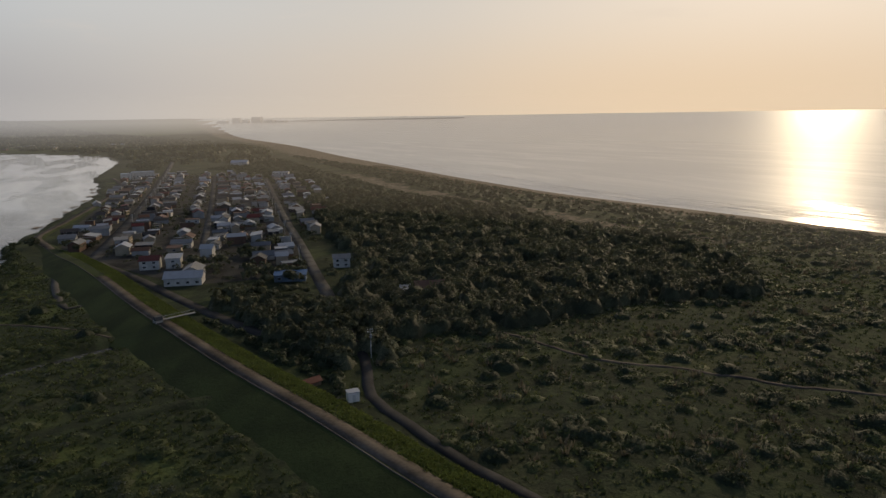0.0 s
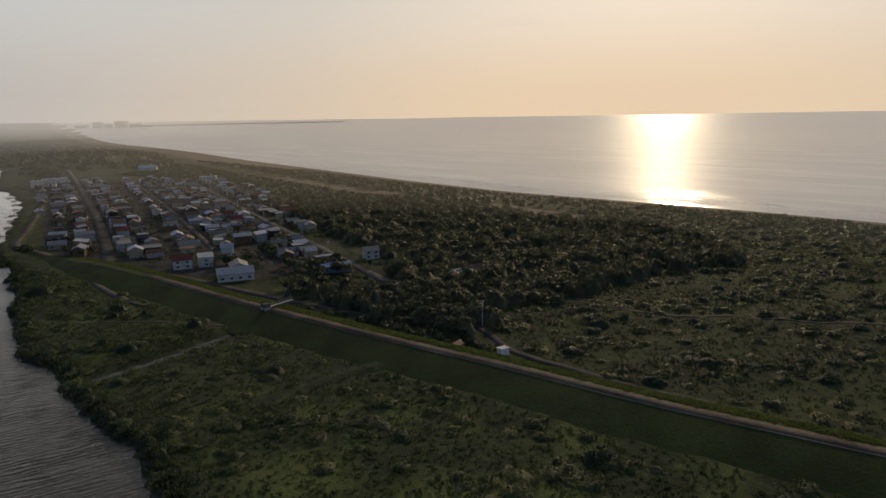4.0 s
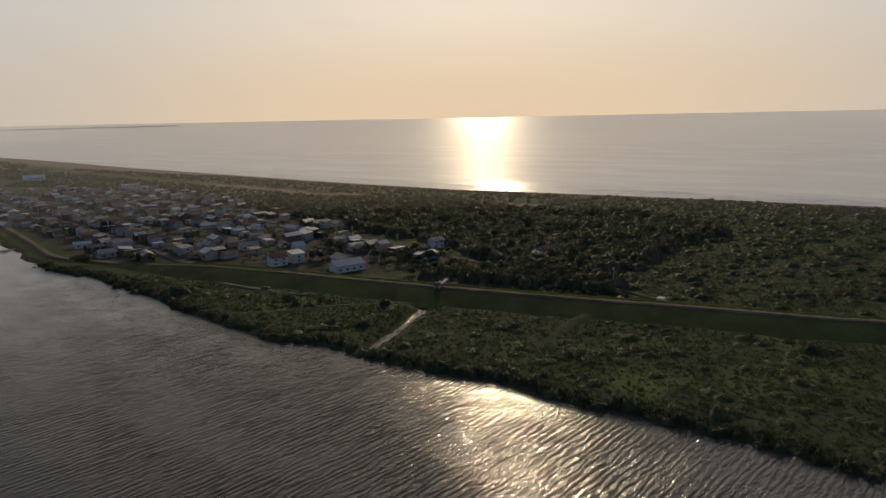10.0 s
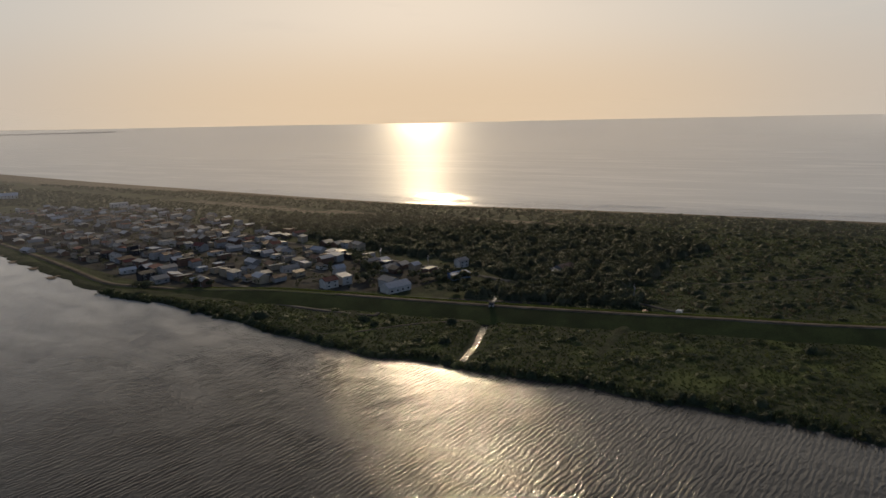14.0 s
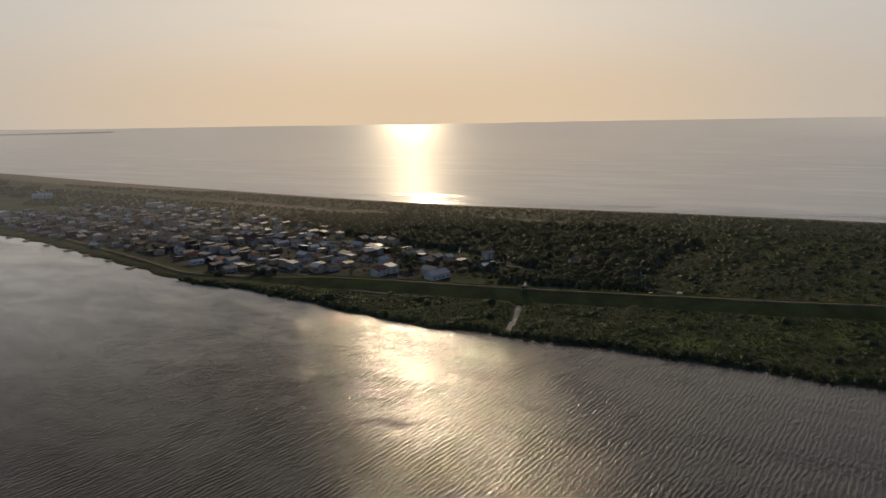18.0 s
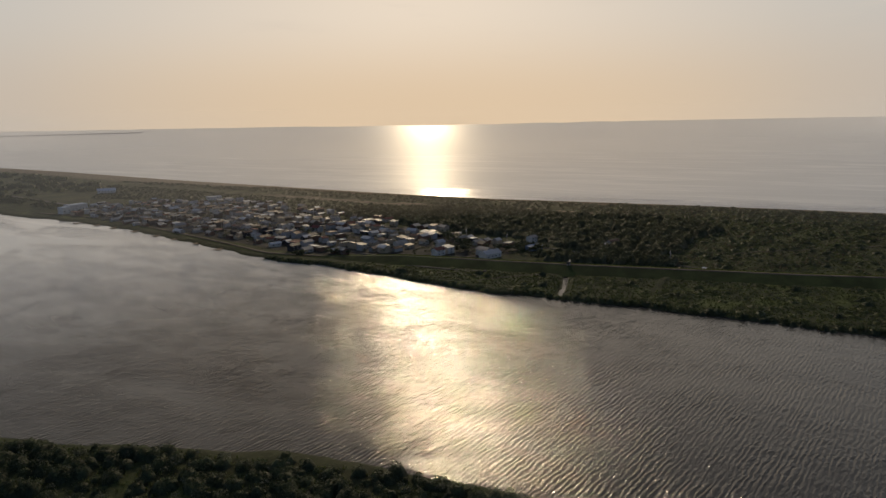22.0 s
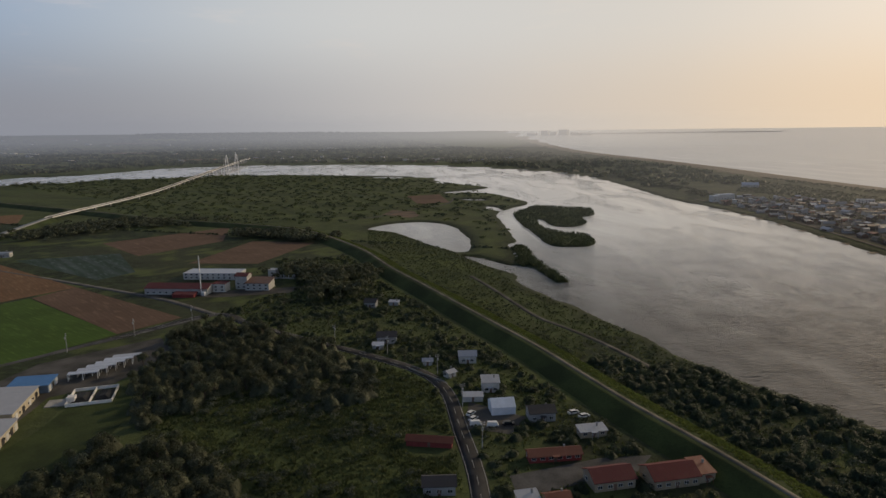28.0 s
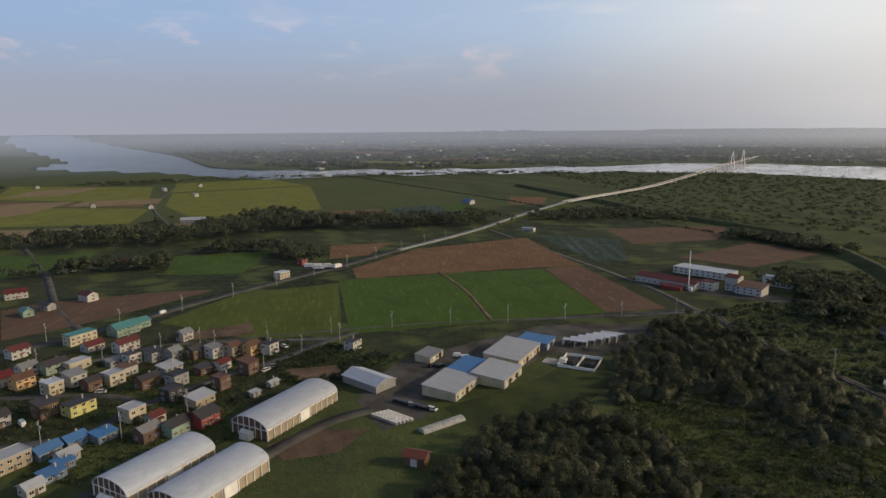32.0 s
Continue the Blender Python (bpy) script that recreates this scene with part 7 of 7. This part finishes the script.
far_rng = random.Random(12)
for i in range(70):
    x, y = far_rng.uniform(-4300, -1950), far_rng.uniform(420, 2900)
    if x + y * 0.55 < -900 or y > 1700:
        far_block(x, y, far_rng.uniform(14, 46), far_rng.uniform(10, 18), far_rng.uniform(4, 9), WALLS[far_rng.choice(("white", "white", "grey", "cream"))], "pale far building on the plain beyond the river")
for i in range(46):
    far_block(-1560 + far_rng.uniform(-420, 620), 1790 + far_rng.uniform(0, 330), far_rng.uniform(9, 20), 9, far_rng.uniform(4, 7), WALLS[far_rng.choice(("white", "grey", "beige", "brown"))], "far house of the settlement behind the river")
for x, y, w, h in ((-1290, 4360, 60, 22), (-1205, 4390, 46, 50), (-1150, 4400, 34, 30), (-1080, 4420, 60, 58), (-1000, 4430, 60, 26), (-930, 4440, 70, 16)):
    far_block(x, y, w, 50, h * 0.6, WALLS["grey"], "grey harbour works far along the coast")
MOLE = np.array([(-420, -110), (-100, 0), (350, 60), (900, 70)], float)
mole = thing("breakwater", -600, 4560, 0, 0, "long thin harbour breakwater far off", "breakwater")
part("wall", sweep("wall", MOLE, [(-8, -2), (-5, 5), (5, 5), (8, -2)], far_rise(MOLE[:, 0] - 600, MOLE[:, 1] + 4560), CONCRETE), None, mole)
PALE_FIELD = furrowed("pale_meadow", (0.085, 0.095, 0.035), (0.13, 0.13, 0.055), -40, 12.0, 0.4)
for i, (x, y, w, d) in enumerate(((-2450, 900, 420, 160), (-2900, 1300, 300, 220), (-2350, 1350, 360, 150), (-3300, 800, 500, 180), (-2700, 1800, 500, 160), (-3600, 1600, 420, 260), (-2100, 1750, 300, 120), (-3100, 2300, 500, 200))):
    field([(x, y), (x + w * 0.55, y + w * 0.5), (x + w * 0.55 - d * 0.6, y + w * 0.5 + d * 0.7), (x - d * 0.6, y + d * 0.7)], PALE_FIELD if i % 3 else TILLED, "pale distant field on the far plain")
strip_rng = random.Random(31)
for i in range(34):
    x, y = strip_rng.uniform(-4400, -2050), strip_rng.uniform(520, 3300)
    w, d, a = strip_rng.uniform(120, 420), strip_rng.uniform(40, 130), radians(strip_rng.uniform(20, 60))
    ux, uy = math.cos(a), math.sin(a)
    if x + 0.5 * y < -1500:
        field([(x, y), (x + ux * w, y + uy * w), (x + ux * w - uy * d, y + uy * w + ux * d), (x - uy * d, y + ux * d)], (PALE_FIELD, RICE, TILLED_DARK, GREEN_B)[i % 4], "distant field strip on the far plain", 0.9)
far = free_spots(NORTH_FAR, 3600, 44, 8, 10, False)
shrubs("far_wood", far, 16.0, 4.0, 20, 4.2, LEAF_TREE, "distant dark woods beyond the river", "wood", 44, 0.0)
far = free_spots(WEST_FAR, 1500, 45, 8, 10, False)
shrubs("far_wood", far, 20.0, 5.0, 20, 5.0, LEAF_TREE, "distant dark scrub on the far plain", "wood", 45, 0.0)


# single trees, each with trunk, limbs and crown
def tapered(bm, a, b, r1, r2, sides=6):
    a, b = Vector(a), Vector(b)
    d = b - a
    m = Matrix.Translation((a + b) / 2) @ d.to_track_quat("Z", "Y").to_matrix().to_4x4()
    bmesh.ops.create_cone(bm, cap_ends=True, segments=sides, radius1=r1, radius2=r2, depth=d.length, matrix=m)


BARK = surface("bark", (0.09, 0.07, 0.055), 0.9, scale=2.0, vary=0.35, fine=12.0)


def make_tree(x, y, tall, rad, leaf_mat, seed, label):
    r = random.Random(seed)
    ob = thing("tree", x, y, LAND - 0.2, r.uniform(0, 360), label, "tree", "trees of the wood")
    bm = bmesh.new()
    lean = Vector((r.uniform(-0.4, 0.4), r.uniform(-0.4, 0.4), tall * 0.55))
    tapered(bm, (0, 0, 0), lean, 0.22, 0.12, 7)
    tapered(bm, lean, lean + Vector((0.2, -0.1, tall * 0.3)), 0.12, 0.04)
    for i in range(5):
        a = i * 1.26 + r.uniform(-0.3, 0.3)
        s = lean * r.uniform(0.6, 1.0)
        tapered(bm, s, s + Vector((math.cos(a) * rad * 0.6, math.sin(a) * rad * 0.6, tall * 0.18)), 0.08, 0.025, 5)
    part("trunk", bm, BARK, ob)
    v, f = leaf_cloud(np.zeros((1, 2)), np.array([0.0]), np.array([rad]), np.array([tall]), 460, 0.26, seed, 0.25, 11)
    part("crown", mesh_from("crown", v, f, leaf_mat), None, ob)
    return ob


models = [make_tree(-600 - 6 * i, 60 + 9 * i, t, rd, mt, 60 + i, lb) for i, (t, rd, mt, lb) in enumerate(
    ((8.0, 2.6, LEAF_TREE, "dark broad-leaved tree in the wood"), (7.0, 2.3, LEAF_TREE, "rounded dark green tree in the wood"), (6.0, 2.4, LEAF_SILVER, "grey-green willow tree in the wood"), (9.0, 3.0, LEAF_TREE, "tall dark broad-leaved tree in the wood")))]
spots = wood_spots(240, 51)
for i, (x, y) in enumerate(spots):
    copy_thing(models[(0, 1, 3, 0, 1, 2, 3, 0)[i % 8]], pose(x, y, LAND - 0.2, 0, 0, i * 77 % 360) @ Matrix.Scale(0.75 + 0.45 * ((i * 37) % 17) / 17, 4))
for i, (x, y) in enumerate(np.vstack((free_spots(SOUTH_MEADOW, 30, 52), free_spots(VILLAGE, 40, 53), free_spots([(-800, -190), (-690, -185), (-660, -150), (-690, -110), (-760, -60), (-790, -100)], 26, 54)))):
    copy_thing(models[i % 4], pose(x, y, LAND - 0.2, 0, 0, i * 63 % 360) @ Matrix.Scale(0.55 + 0.3 * ((i * 29) % 13) / 13, 4))
town_green = [(-800, -195), (-690, -190), (-650, -150), (-690, -60), (-745, -45), (-790, -100)]
tufts("town_grass", free_spots(town_green, 7000, 55), 0.5, 5, LEAF_GRASS, "short rough grass between town houses", 55)
shrubs("garden_shrubs", free_spots(town_green, 420, 56), 1.2, 1.4, 30, 0.3, LEAF_SHRUB, "garden shrubs between town houses", "shrubs", 56)
shrubs("hedge_scrub", free_spots([(-745, -45), (-705, -28), (-700, -55), (-690, -62), (-712, -88), (-735, -78)], 260, 57), 1.5, 1.6, 34, 0.36, LEAF_SHRUB, "scrubby green bank beside the yard", "scrub", 57)
